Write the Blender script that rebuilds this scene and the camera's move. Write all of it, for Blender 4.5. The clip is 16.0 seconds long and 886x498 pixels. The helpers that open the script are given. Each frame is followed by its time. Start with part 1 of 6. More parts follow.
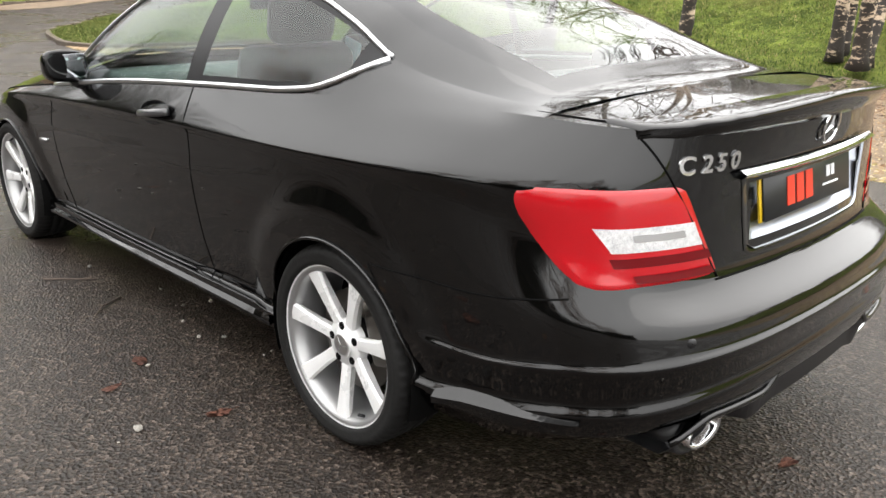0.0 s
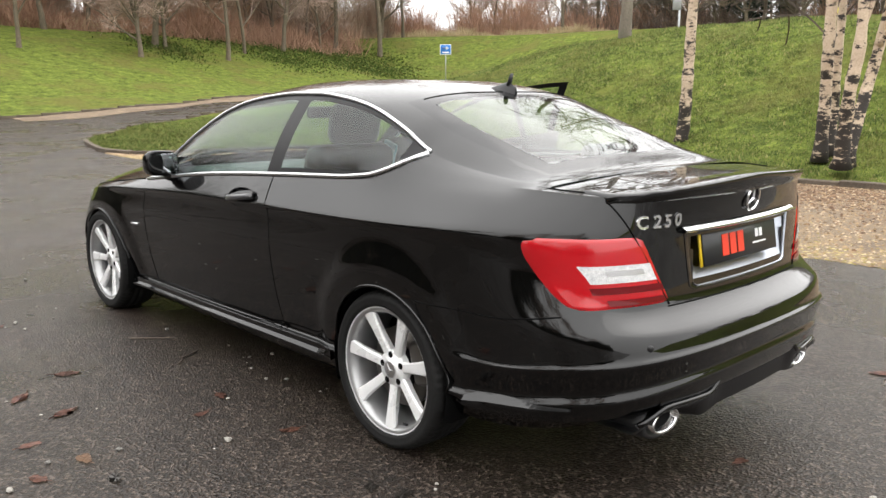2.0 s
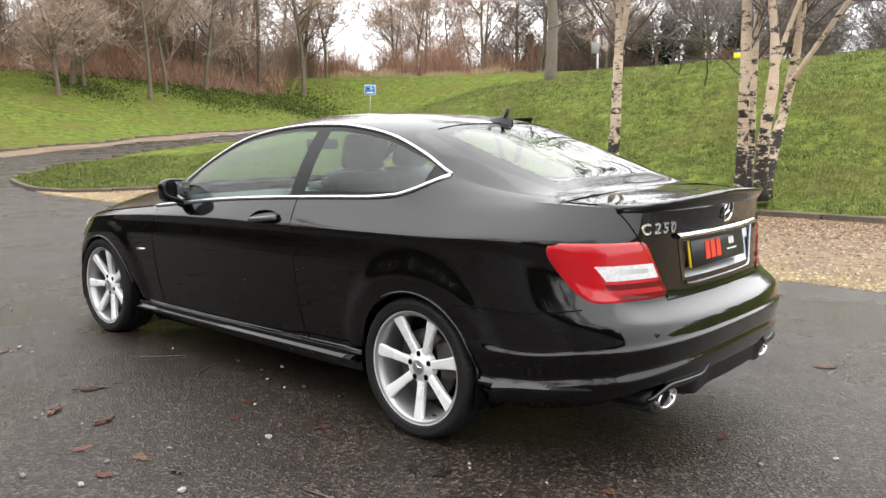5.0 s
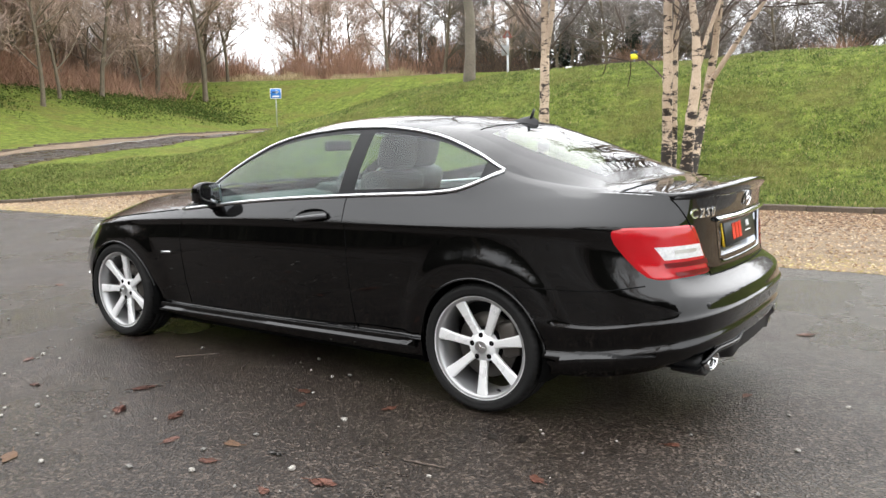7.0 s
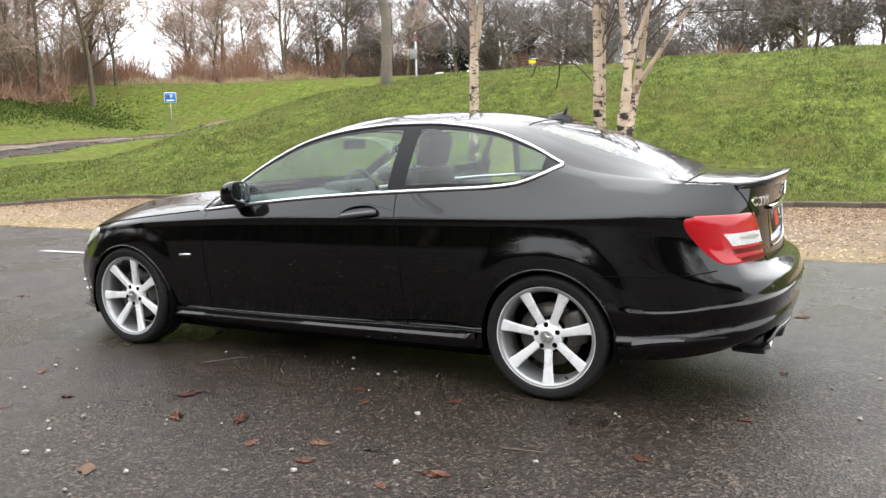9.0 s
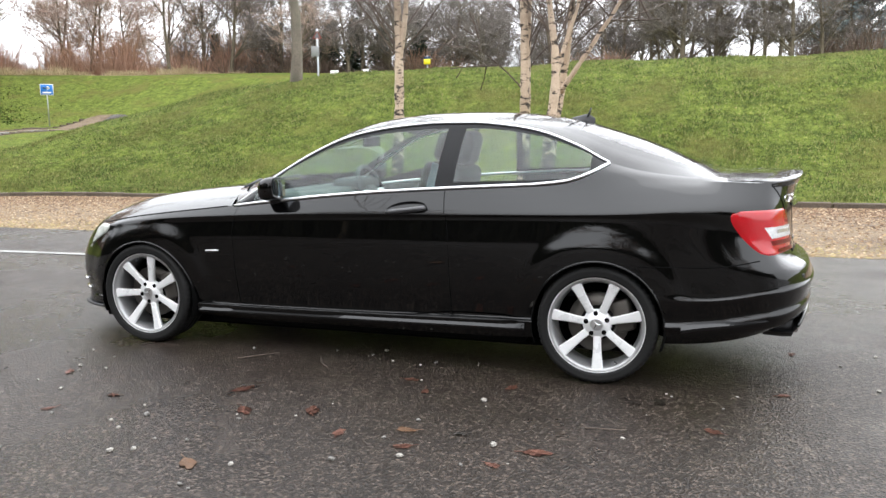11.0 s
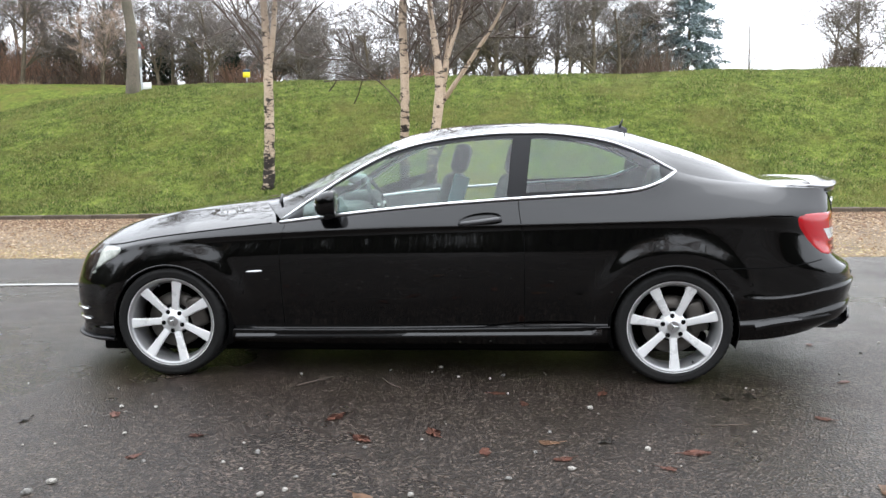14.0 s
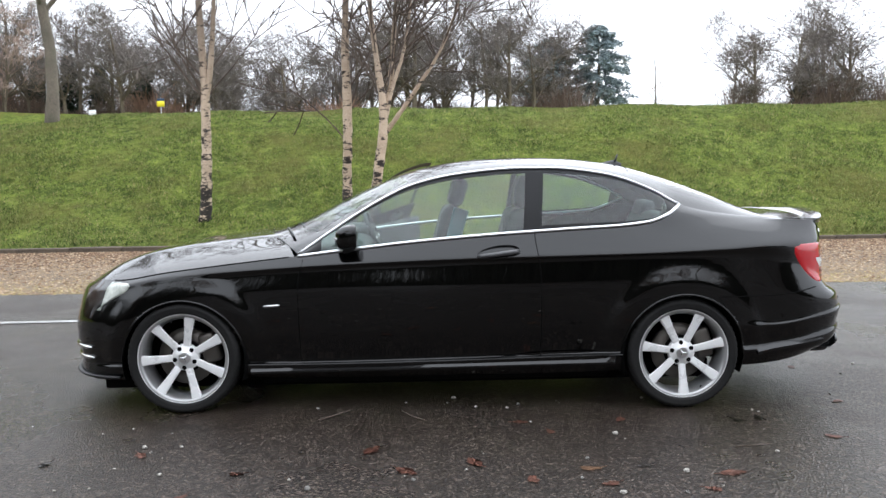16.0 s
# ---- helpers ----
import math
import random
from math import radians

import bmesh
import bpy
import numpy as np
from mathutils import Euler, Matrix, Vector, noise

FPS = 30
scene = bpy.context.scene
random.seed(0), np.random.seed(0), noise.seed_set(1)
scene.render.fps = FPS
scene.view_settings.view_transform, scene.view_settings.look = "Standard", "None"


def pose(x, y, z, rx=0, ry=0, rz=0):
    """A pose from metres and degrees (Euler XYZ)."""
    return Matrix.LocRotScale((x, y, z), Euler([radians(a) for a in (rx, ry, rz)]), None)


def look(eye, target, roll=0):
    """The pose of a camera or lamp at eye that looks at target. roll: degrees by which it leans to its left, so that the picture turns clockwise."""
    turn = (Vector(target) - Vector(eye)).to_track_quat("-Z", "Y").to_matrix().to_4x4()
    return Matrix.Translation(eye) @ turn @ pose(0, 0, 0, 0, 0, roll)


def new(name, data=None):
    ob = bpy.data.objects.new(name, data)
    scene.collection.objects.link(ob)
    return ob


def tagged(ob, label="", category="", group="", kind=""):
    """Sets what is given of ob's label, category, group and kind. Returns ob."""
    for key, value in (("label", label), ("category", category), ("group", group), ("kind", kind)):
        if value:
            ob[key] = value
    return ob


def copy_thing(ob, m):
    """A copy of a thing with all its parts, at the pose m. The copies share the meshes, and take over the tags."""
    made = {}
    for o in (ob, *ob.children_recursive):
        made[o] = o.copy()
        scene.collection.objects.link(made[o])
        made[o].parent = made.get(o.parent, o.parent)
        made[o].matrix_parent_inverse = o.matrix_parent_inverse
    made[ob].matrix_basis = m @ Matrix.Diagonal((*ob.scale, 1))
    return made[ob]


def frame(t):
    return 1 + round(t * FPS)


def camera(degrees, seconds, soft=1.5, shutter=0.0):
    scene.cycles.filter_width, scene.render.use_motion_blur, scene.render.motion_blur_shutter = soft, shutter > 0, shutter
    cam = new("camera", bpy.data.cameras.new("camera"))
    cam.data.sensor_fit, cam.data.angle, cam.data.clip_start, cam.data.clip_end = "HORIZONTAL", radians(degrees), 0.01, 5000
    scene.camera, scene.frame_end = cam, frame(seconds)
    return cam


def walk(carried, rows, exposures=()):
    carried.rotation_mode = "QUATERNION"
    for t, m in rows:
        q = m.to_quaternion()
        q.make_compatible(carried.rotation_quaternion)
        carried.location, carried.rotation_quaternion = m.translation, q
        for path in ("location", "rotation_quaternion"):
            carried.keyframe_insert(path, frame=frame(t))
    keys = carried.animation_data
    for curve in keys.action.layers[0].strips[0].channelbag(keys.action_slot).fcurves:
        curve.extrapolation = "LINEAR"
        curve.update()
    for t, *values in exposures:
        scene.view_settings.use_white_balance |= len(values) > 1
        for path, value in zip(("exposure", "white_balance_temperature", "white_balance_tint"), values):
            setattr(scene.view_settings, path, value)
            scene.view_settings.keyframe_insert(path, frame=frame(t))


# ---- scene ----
cam = camera(57.2, 16.0)
PATH = [
    (0, (3.15, -2.148, 1.319), (1.78, -0.83, 0.697), 0.2),
    (0.5, (3.456, -2.268, 1.332), (1.981, -1.029, 0.794), 0.4),
    (1, (3.541, -2.485, 1.315), (2.069, -1.221, 0.83), -0.4),
    (1.5, (3.584, -2.648, 1.343), (2.138, -1.332, 0.925), -0.2),
    (2, (3.665, -2.714, 1.341), (2.229, -1.373, 0.963), -0.2),
    (2.5, (3.683, -2.805, 1.338), (2.252, -1.457, 0.972), -0.8),
    (3, (3.63, -2.965, 1.331), (2.228, -1.582, 0.977), -1.2),
    (3.5, (3.622, -3.09, 1.322), (2.261, -1.664, 0.986), -0.6),
    (4, (3.692, -3.173, 1.309), (2.347, -1.726, 0.996), -0.0),
    (4.2, (3.699, -3.175, 1.3), (2.351, -1.727, 1.003), 0.0),
    (6.5, (3.458, -3.83, 1.302), (2.293, -2.231, 1.011), -1.0),
    (7, (3.321, -3.989, 1.301), (2.201, -2.356, 1.019), -1.2),
    (7.5, (3.167, -4.142, 1.304), (2.105, -2.47, 1.025), -1.4),
    (8, (3.021, -4.184, 1.286), (1.997, -2.486, 1.027), -0.9),
    (8.5, (2.853, -4.24, 1.285), (1.887, -2.511, 1.01), -0.9),
    (9, (2.658, -4.445, 1.277), (1.76, -2.679, 0.999), -1.6),
    (11.3, (1.781, -4.938, 1.291), (1.199, -3.045, 1.016), -0.6),
    (11.5, (1.675, -4.935, 1.281), (1.13, -3.029, 1.016), -0.6),
    (12, (1.477, -4.984, 1.284), (1.018, -3.055, 1.021), -0.7),
    (12.5, (1.209, -5.093, 1.294), (0.834, -3.147, 1.029), -0.7),
    (13, (1.012, -5.052, 1.275), (0.698, -3.097, 0.994), -1.0),
    (13.5, (0.783, -5.051, 1.282), (0.541, -3.086, 1.002), -0.8),
    (14, (0.541, -5.148, 1.289), (0.364, -3.172, 1.032), -1.0),
    (14.5, (0.407, -5.163, 1.284), (0.302, -3.182, 1.031), -0.7),
    (15, (0.28, -5.084, 1.287), (0.233, -3.1, 1.04), -0.4),
    (15.5, (0.088, -5.14, 1.3), (0.082, -3.153, 1.073), -0.5),
    (16, (-0.027, -5.248, 1.321), (0.011, -3.257, 1.134), -0.9),
]
walk(cam, [(t, look(eye, target, roll)) for t, eye, target, roll in PATH],
     [(0, 1.32, 6600, 10), (1, 1.18, 6600, 10), (2, 1.12, 6600, 10), (4, 1.15, 6500, 10), (9, 1.21, 6300, 10), (13, 1.16, 6100, 10), (15, 1.03, 6000, 10), (15.5, 1.03, 5980, 10), (16, 0.82, 5950, 10)])

# world and sun: an overcast winter sky
world = bpy.data.worlds.new("overcast_sky")
scene.world = world
world.use_nodes = True
wn, wl = world.node_tree.nodes, world.node_tree.links
wn.clear()
sky = wn.new("ShaderNodeTexSky")
sky.sky_type = "NISHITA"
sky.sun_disc = False
sky.sun_elevation, sky.sun_rotation = radians(58), radians(16)
sky.dust_density, sky.ozone_density = 1.5, 1.0
wash = wn.new("ShaderNodeHueSaturation")
wash.inputs["Saturation"].default_value = 0.10
cloud_at = wn.new("ShaderNodeTexCoord")
cloud = wn.new("ShaderNodeTexNoise")
cloud.inputs["Scale"].default_value, cloud.inputs["Detail"].default_value = 2.2, 4.0
cloud_ramp = wn.new("ShaderNodeMapRange")
cloud_ramp.inputs["To Min"].default_value, cloud_ramp.inputs["To Max"].default_value = 0.88, 1.14
cloud_mix = wn.new("ShaderNodeVectorMath")
cloud_mix.operation = "SCALE"
backg = wn.new("ShaderNodeBackground")
backg.inputs["Strength"].default_value = 0.17
wout = wn.new("ShaderNodeOutputWorld")
# the cloud layer: pale, a little brighter overhead, veiling most of the clear sky
up = wn.new("ShaderNodeSeparateXYZ")
veil = wn.new("ShaderNodeMapRange")
veil.inputs["From Min"].default_value, veil.inputs["From Max"].default_value = -0.1, 1.0
veil.inputs["To Min"].default_value, veil.inputs["To Max"].default_value = 5.0, 11.5
cover = wn.new("ShaderNodeMix")
cover.data_type = "RGBA"
cover.inputs["Factor"].default_value = 0.78
wl.new(sky.outputs["Color"], wash.inputs["Color"])
wl.new(cloud_at.outputs["Generated"], cloud.inputs["Vector"])
wl.new(cloud_at.outputs["Generated"], up.inputs["Vector"])
wl.new(up.outputs["Z"], veil.inputs["Value"])
wl.new(wash.outputs["Color"], cover.inputs[6])
wl.new(veil.outputs["Result"], cover.inputs[7])
wl.new(cloud.outputs["Fac"], cloud_ramp.inputs["Value"])
wl.new(cover.outputs[2], cloud_mix.inputs[0])
wl.new(cloud_ramp.outputs["Result"], cloud_mix.inputs["Scale"])
wl.new(cloud_mix.outputs["Vector"], backg.inputs["Color"])
wl.new(backg.outputs["Background"], wout.inputs["Surface"])

sun_data = bpy.data.lights.new("veiled_sun", "SUN")
sun_data.energy, sun_data.angle, sun_data.color = 0.5, radians(80), (1.0, 0.97, 0.93)
sun = new("veiled_sun", sun_data)
sun.matrix_world = look((4, 14, 14.5), (0, 0, 0))


# ---- materials ----
def shader(name, base=(0.5, 0.5, 0.5), rough=0.5, metal=0.0, coat=0.0, spec=0.5):
    m = bpy.data.materials.new(name)
    m.use_nodes = True
    b = m.node_tree.nodes["Principled BSDF"]
    b.inputs["Base Color"].default_value = (*base, 1)
    b.inputs["Roughness"].default_value = rough
    b.inputs["Metallic"].default_value = metal
    b.inputs["Coat Weight"].default_value = coat
    b.inputs["Coat Roughness"].default_value = 0.03
    b.inputs["Specular IOR Level"].default_value = spec
    return m


def node(m, kind, **values):
    n = m.node_tree.nodes.new(kind)
    for k, v in values.items():
        n.inputs[k.replace("_", " ")].default_value = v
    return n


def link(m, a, b):
    m.node_tree.links.new(a, b)


def grainy(name, dark, light, rough=(0.7, 0.9), scale=8.0, fine=60.0, bump=0.3, dist=0.01, third=None, third_scale=1.0, contrast=(0.35, 0.65), spec=0.5):
    """Two scales of noise between two colours, blotches of a third, fine relief."""
    m = shader(name, dark, rough[1], spec=spec)
    b = m.node_tree.nodes["Principled BSDF"]
    at = node(m, "ShaderNodeTexCoord").outputs["Object"]
    n1 = node(m, "ShaderNodeTexNoise", Scale=scale, Detail=6.0, Roughness=0.65)
    n2 = node(m, "ShaderNodeTexNoise", Scale=fine, Detail=4.0, Roughness=0.7)
    link(m, at, n1.inputs["Vector"])
    link(m, at, n2.inputs["Vector"])
    avg = node(m, "ShaderNodeMath")
    avg.operation = "MULTIPLY_ADD"
    avg.inputs[1].default_value = 0.5
    half = node(m, "ShaderNodeMath")
    half.operation = "MULTIPLY"
    half.inputs[1].default_value = 0.5
    link(m, n1.outputs["Fac"], half.inputs[0])
    link(m, n2.outputs["Fac"], avg.inputs[0])
    link(m, half.outputs[0], avg.inputs[2])
    ramp = node(m, "ShaderNodeValToRGB")
    ramp.color_ramp.elements[0].position, ramp.color_ramp.elements[1].position = contrast
    ramp.color_ramp.elements[0].color, ramp.color_ramp.elements[1].color = (*dark, 1), (*light, 1)
    link(m, avg.outputs[0], ramp.inputs["Fac"])
    colour = ramp.outputs["Color"]
    if third:
        n3 = node(m, "ShaderNodeTexNoise", Scale=third_scale, Detail=5.0, Roughness=0.6)
        link(m, at, n3.inputs["Vector"])
        cut = node(m, "ShaderNodeMapRange")
        cut.inputs["From Min"].default_value, cut.inputs["From Max"].default_value = 0.5, 0.72
        link(m, n3.outputs["Fac"], cut.inputs["Value"])
        mix = node(m, "ShaderNodeMix")
        mix.data_type = "RGBA"
        link(m, cut.outputs["Result"], mix.inputs["Factor"])
        link(m, colour, mix.inputs[6])
        mix.inputs[7].default_value = (*third, 1)
        colour = mix.outputs[2]
    link(m, colour, b.inputs["Base Color"])
    r = node(m, "ShaderNodeMapRange")
    r.inputs["From Min"].default_value, r.inputs["From Max"].default_value = 0.35, 0.65
    r.inputs["To Min"].default_value, r.inputs["To Max"].default_value = rough
    link(m, n1.outputs["Fac"], r.inputs["Value"])
    link(m, r.outputs["Result"], b.inputs["Roughness"])
    bp = node(m, "ShaderNodeBump", Strength=bump, Distance=dist)
    link(m, n2.outputs["Fac"], bp.inputs["Height"])
    link(m, bp.outputs["Normal"], b.inputs["Normal"])
    return m


def pane(name, tint, gloss=0.02, base_gloss=0.085, edge=1.0):
    """Thin glass: tinted see-through, mirror gloss by Fresnel."""
    m = bpy.data.materials.new(name)
    m.use_nodes = True
    m.node_tree.nodes.clear()
    out = node(m, "ShaderNodeOutputMaterial")
    mix = node(m, "ShaderNodeMixShader")
    lw = node(m, "ShaderNodeLayerWeight", Blend=0.5)
    p5 = node(m, "ShaderNodeMath")
    p5.operation = "POWER"
    p5.inputs[1].default_value = 5.0
    link(m, lw.outputs["Facing"], p5.inputs[0])
    f = node(m, "ShaderNodeMapRange", To_Min=base_gloss, To_Max=edge)
    link(m, p5.outputs[0], f.inputs["Value"])
    tr = node(m, "ShaderNodeBsdfTransparent")
    tr.inputs["Color"].default_value = (*tint, 1)
    gl = node(m, "ShaderNodeBsdfGlossy", Roughness=gloss)
    gl.inputs["Color"].default_value = (1, 1, 1, 1)
    link(m, f.outputs[0], mix.inputs[0])
    link(m, tr.outputs[0], mix.inputs[1])
    link(m, gl.outputs[0], mix.inputs[2])
    link(m, mix.outputs[0], out.inputs["Surface"])
    return m


PAINT = shader("black_paint", (0.0008, 0.0008, 0.0009), 0.30, 0.0, 1.0, 0.02)
pb = PAINT.node_tree.nodes["Principled BSDF"]
pb.inputs["Coat IOR"].default_value = 1.54
pn = node(PAINT, "ShaderNodeTexNoise", Scale=900.0, Detail=2.0)
pm = node(PAINT, "ShaderNodeMapRange", To_Min=0.20, To_Max=0.40)
link(PAINT, node(PAINT, "ShaderNodeTexCoord").outputs["Object"], pn.inputs["Vector"])
link(PAINT, pn.outputs["Fac"], pm.inputs["Value"])
link(PAINT, pm.outputs["Result"], pb.inputs["Roughness"])
TRIM = shader("black_plastic", (0.012, 0.012, 0.013), 0.45)
GLOSSBLACK = shader("gloss_black", (0.006, 0.006, 0.007), 0.12)
# Paler than the body's black paint: reflected sky is put into the base colour.
HANDLE = shader("sky_grey_handle", (0.045, 0.045, 0.047), 0.35, 0.0, 0.6)
FRAME = shader("window_surround", (0.005, 0.005, 0.006), 0.35, spec=0.25)
# Near-black for panel gaps, and for shade painted into hollows and under the floor.
GAPSHADE = shader("gap_and_shade", (0.002, 0.002, 0.002), 0.8, spec=0.1)
CHROME = shader("bright_chrome", (0.86, 0.87, 0.88), 0.12, 1.0)
SATIN = shader("satin_chrome", (0.78, 0.79, 0.80), 0.28, 1.0)
LIPMETAL = shader("dull_bright_trim", (0.42, 0.45, 0.50), 0.30, 0.9)
RUBBER = grainy("tyre_rubber", (0.009, 0.009, 0.009), (0.019, 0.0185, 0.018), (0.6, 0.8), 6, 90, 0.2, 0.002, spec=0.18)
BARREL = shader("rim_barrel", (0.40, 0.40, 0.40), 0.32, 0.7)
ALLOY = grainy("silver_alloy", (0.76, 0.76, 0.755), (0.85, 0.85, 0.845), (0.25, 0.36), 8, 300, 0.03, 0.001)
ALLOY.node_tree.nodes["Principled BSDF"].inputs["Metallic"].default_value = 0.12
DISC = shader("brake_steel", (0.11, 0.10, 0.09), 0.45, 0.8)
SIDEGLASS = pane("side_glass", (0.70, 0.84, 0.79), 0.02, 0.062, 0.7)
REARGLASS = pane("rear_glass", (0.66, 0.76, 0.73))
CABIN = grainy("cabin_trim", (0.02, 0.02, 0.022), (0.04, 0.04, 0.042), (0.5, 0.7), 5, 80, 0.15, 0.002)



def asphalt():
    """Wet open-textured tarmac: dark binder, stone chips of a few millimetres, damp patches."""
    m = shader("wet_asphalt", (0.03, 0.026, 0.023), 0.5, spec=0.26)
    b = m.node_tree.nodes["Principled BSDF"]
    at = node(m, "ShaderNodeTexCoord").outputs["Object"]
    chip = node(m, "ShaderNodeTexVoronoi", Scale=92.0, Randomness=1.0)
    fine = node(m, "ShaderNodeTexNoise", Scale=210.0, Detail=3.0)
    patch = node(m, "ShaderNodeTexNoise", Scale=0.55, Detail=5.0, Roughness=0.6)
    stain = node(m, "ShaderNodeTexNoise", Scale=3.2, Detail=6.0, Roughness=0.7)
    for n in (chip, fine, patch, stain):
        link(m, at, n.inputs["Vector"])
    sep = node(m, "ShaderNodeSeparateColor")
    link(m, chip.outputs["Color"], sep.inputs["Color"])
    ramp = node(m, "ShaderNodeValToRGB")
    el = ramp.color_ramp.elements
    el[0].position, el[0].color = 0.0, (0.0092, 0.0068, 0.0054, 1)
    el[1].position, el[1].color = 0.72, (0.029, 0.0215, 0.0168, 1)
    e = el.new(0.97)
    e.color = (0.095, 0.074, 0.060, 1)
    link(m, sep.outputs["Red"], ramp.inputs["Fac"])
    tone = node(m, "ShaderNodeMapRange", From_Min=0.3, From_Max=0.7, To_Min=0.80, To_Max=1.18)
    link(m, stain.outputs["Fac"], tone.inputs["Value"])
    mul = node(m, "ShaderNodeVectorMath")
    mul.operation = "SCALE"
    link(m, ramp.outputs["Color"], mul.inputs[0])
    link(m, tone.outputs["Result"], mul.inputs["Scale"])
    link(m, mul.outputs["Vector"], b.inputs["Base Color"])
    wet = node(m, "ShaderNodeMapRange", From_Min=0.36, From_Max=0.64, To_Min=0.18, To_Max=0.50)
    link(m, patch.outputs["Fac"], wet.inputs["Value"])
    link(m, wet.outputs["Result"], b.inputs["Roughness"])
    hsum = node(m, "ShaderNodeMath")
    hsum.operation = "MULTIPLY_ADD"
    hsum.inputs[1].default_value = 0.5
    link(m, fine.outputs["Fac"], hsum.inputs[0])
    link(m, chip.outputs["Distance"], hsum.inputs[2])
    bp = node(m, "ShaderNodeBump", Strength=0.7, Distance=0.006)
    link(m, hsum.outputs[0], bp.inputs["Height"])
    link(m, bp.outputs["Normal"], b.inputs["Normal"])
    return m


ASPHALT = asphalt()
GRAVEL = grainy("gravel_verge", (0.080, 0.056, 0.036), (0.26, 0.19, 0.118), (0.8, 0.95), 3.0, 42, 0.9, 0.03, (0.10, 0.062, 0.036), 0.9)
GRASS = grainy("grass_turf", (0.064, 0.090, 0.016), (0.185, 0.225, 0.044), (0.85, 0.98), 2.2, 17, 1.0, 0.09, (0.120, 0.108, 0.026), 0.45, (0.42, 0.59), 0.08)
KERB = grainy("kerb_concrete", (0.055, 0.042, 0.030), (0.15, 0.118, 0.088), (0.8, 0.95), 4, 50, 0.6, 0.02)
LINE = grainy("road_paint", (0.15, 0.15, 0.145), (0.46, 0.46, 0.44), (0.5, 0.7), 5, 70, 0.4, 0.003, (0.2, 0.2, 0.19), 6.0)


def spline(xs, ys):
    """A smooth curve through the knots (monotone cubic), as a function on arrays."""
    xs, ys = np.asarray(xs, float), np.asarray(ys, float)
    h, d = np.diff(xs), np.diff(ys) / np.diff(xs)
    m = np.zeros(len(xs))
    m[0], m[-1] = d[0], d[-1]
    for k in range(1, len(xs) - 1):
        if d[k - 1] * d[k] > 0:
            w1, w2 = 2 * h[k] + h[k - 1], h[k] + 2 * h[k - 1]
            m[k] = (w1 + w2) / (w1 / d[k - 1] + w2 / d[k])

    def at(x):
        x = np.clip(np.asarray(x, float), xs[0], xs[-1])
        i = np.clip(np.searchsorted(xs, x, side="right") - 1, 0, len(xs) - 2)
        t = (x - xs[i]) / h[i]
        return ((1 + 2 * t) * (1 - t) ** 2 * ys[i] + t * (1 - t) ** 2 * h[i] * m[i]
                + t * t * (3 - 2 * t) * ys[i + 1] + t * t * (t - 1) * h[i] * m[i + 1])
    return at


def flow(ys, even=False):
    """Catmull-Rom through evenly numbered knots; even: mirrored at both ends, for what runs across the car's middle."""
    ys = np.asarray(ys, float)
    p = np.concatenate([[ys[1]], ys, [ys[-2]]]) if even else np.concatenate([[2 * ys[0] - ys[1]], ys, [2 * ys[-1] - ys[-2]]])

    def at(c):
        c = np.clip(np.asarray(c, float), 0, len(ys) - 1)
        i = np.minimum(c.astype(int), len(ys) - 2)
        t = c - i
        a, b, d, e = p[i], p[i + 1], p[i + 2], p[i + 3]
        return 0.5 * (2 * b + (d - a) * t + (2 * a - 5 * b + 4 * d - e) * t ** 2 + (3 * b - a - 3 * d + e) * t ** 3)
    return at


def step(x, a, b):
    t = np.clip((np.asarray(x, float) - a) / (b - a), 0, 1)
    return t * t * (3 - 2 * t)


def mesh_ob(name, verts, faces, material, parent=None, label="", normals=None, smooth=True):
    me = bpy.data.meshes.new(name)
    me.from_pydata([tuple(map(float, v)) for v in verts], [], [tuple(map(int, f)) for f in faces])
    me.materials.append(material)
    if smooth:
        me.polygons.foreach_set("use_smooth", [True] * len(me.polygons))
    me.update()
    if normals is not None:
        me.normals_split_custom_set_from_vertices([tuple(map(float, n)) for n in normals])
    ob = new(name, me)
    ob.parent = parent
    return tagged(ob, label)


def bulk(name, verts, faces, material, label, category):
    """One mesh of very many small pieces, from arrays of corners and of equal faces."""
    v, f = np.asarray(verts, np.float32).reshape(-1, 3), np.asarray(faces, np.int32)
    me = bpy.data.meshes.new(name)
    me.vertices.add(len(v))
    me.vertices.foreach_set("co", v.ravel())
    me.loops.add(f.size)
    me.loops.foreach_set("vertex_index", f.ravel())
    me.polygons.add(len(f))
    me.polygons.foreach_set("loop_start", np.arange(0, f.size, f.shape[1], dtype=np.int32))
    me.update(calc_edges=True)
    me.materials.append(material)
    return tagged(new(name, me), label, category, kind="stuff")


def part(name, bm, material, parent=None, label="", smooth=True):
    """Links a bmesh as one mesh object under a thing or a part."""
    me = bpy.data.meshes.new(name)
    bm.to_mesh(me)
    bm.free()
    me.materials.append(material)
    me.polygons.foreach_set("use_smooth", [smooth] * len(me.polygons))
    ob = new(name, me)
    ob.parent = parent
    return tagged(ob, label)


def sheet(p):
    """Normals of a grid of points (rows x columns x 3)."""
    n = np.cross(np.gradient(p, axis=0), np.gradient(p, axis=1))
    return n / np.maximum(np.linalg.norm(n, axis=2, keepdims=True), 1e-9)


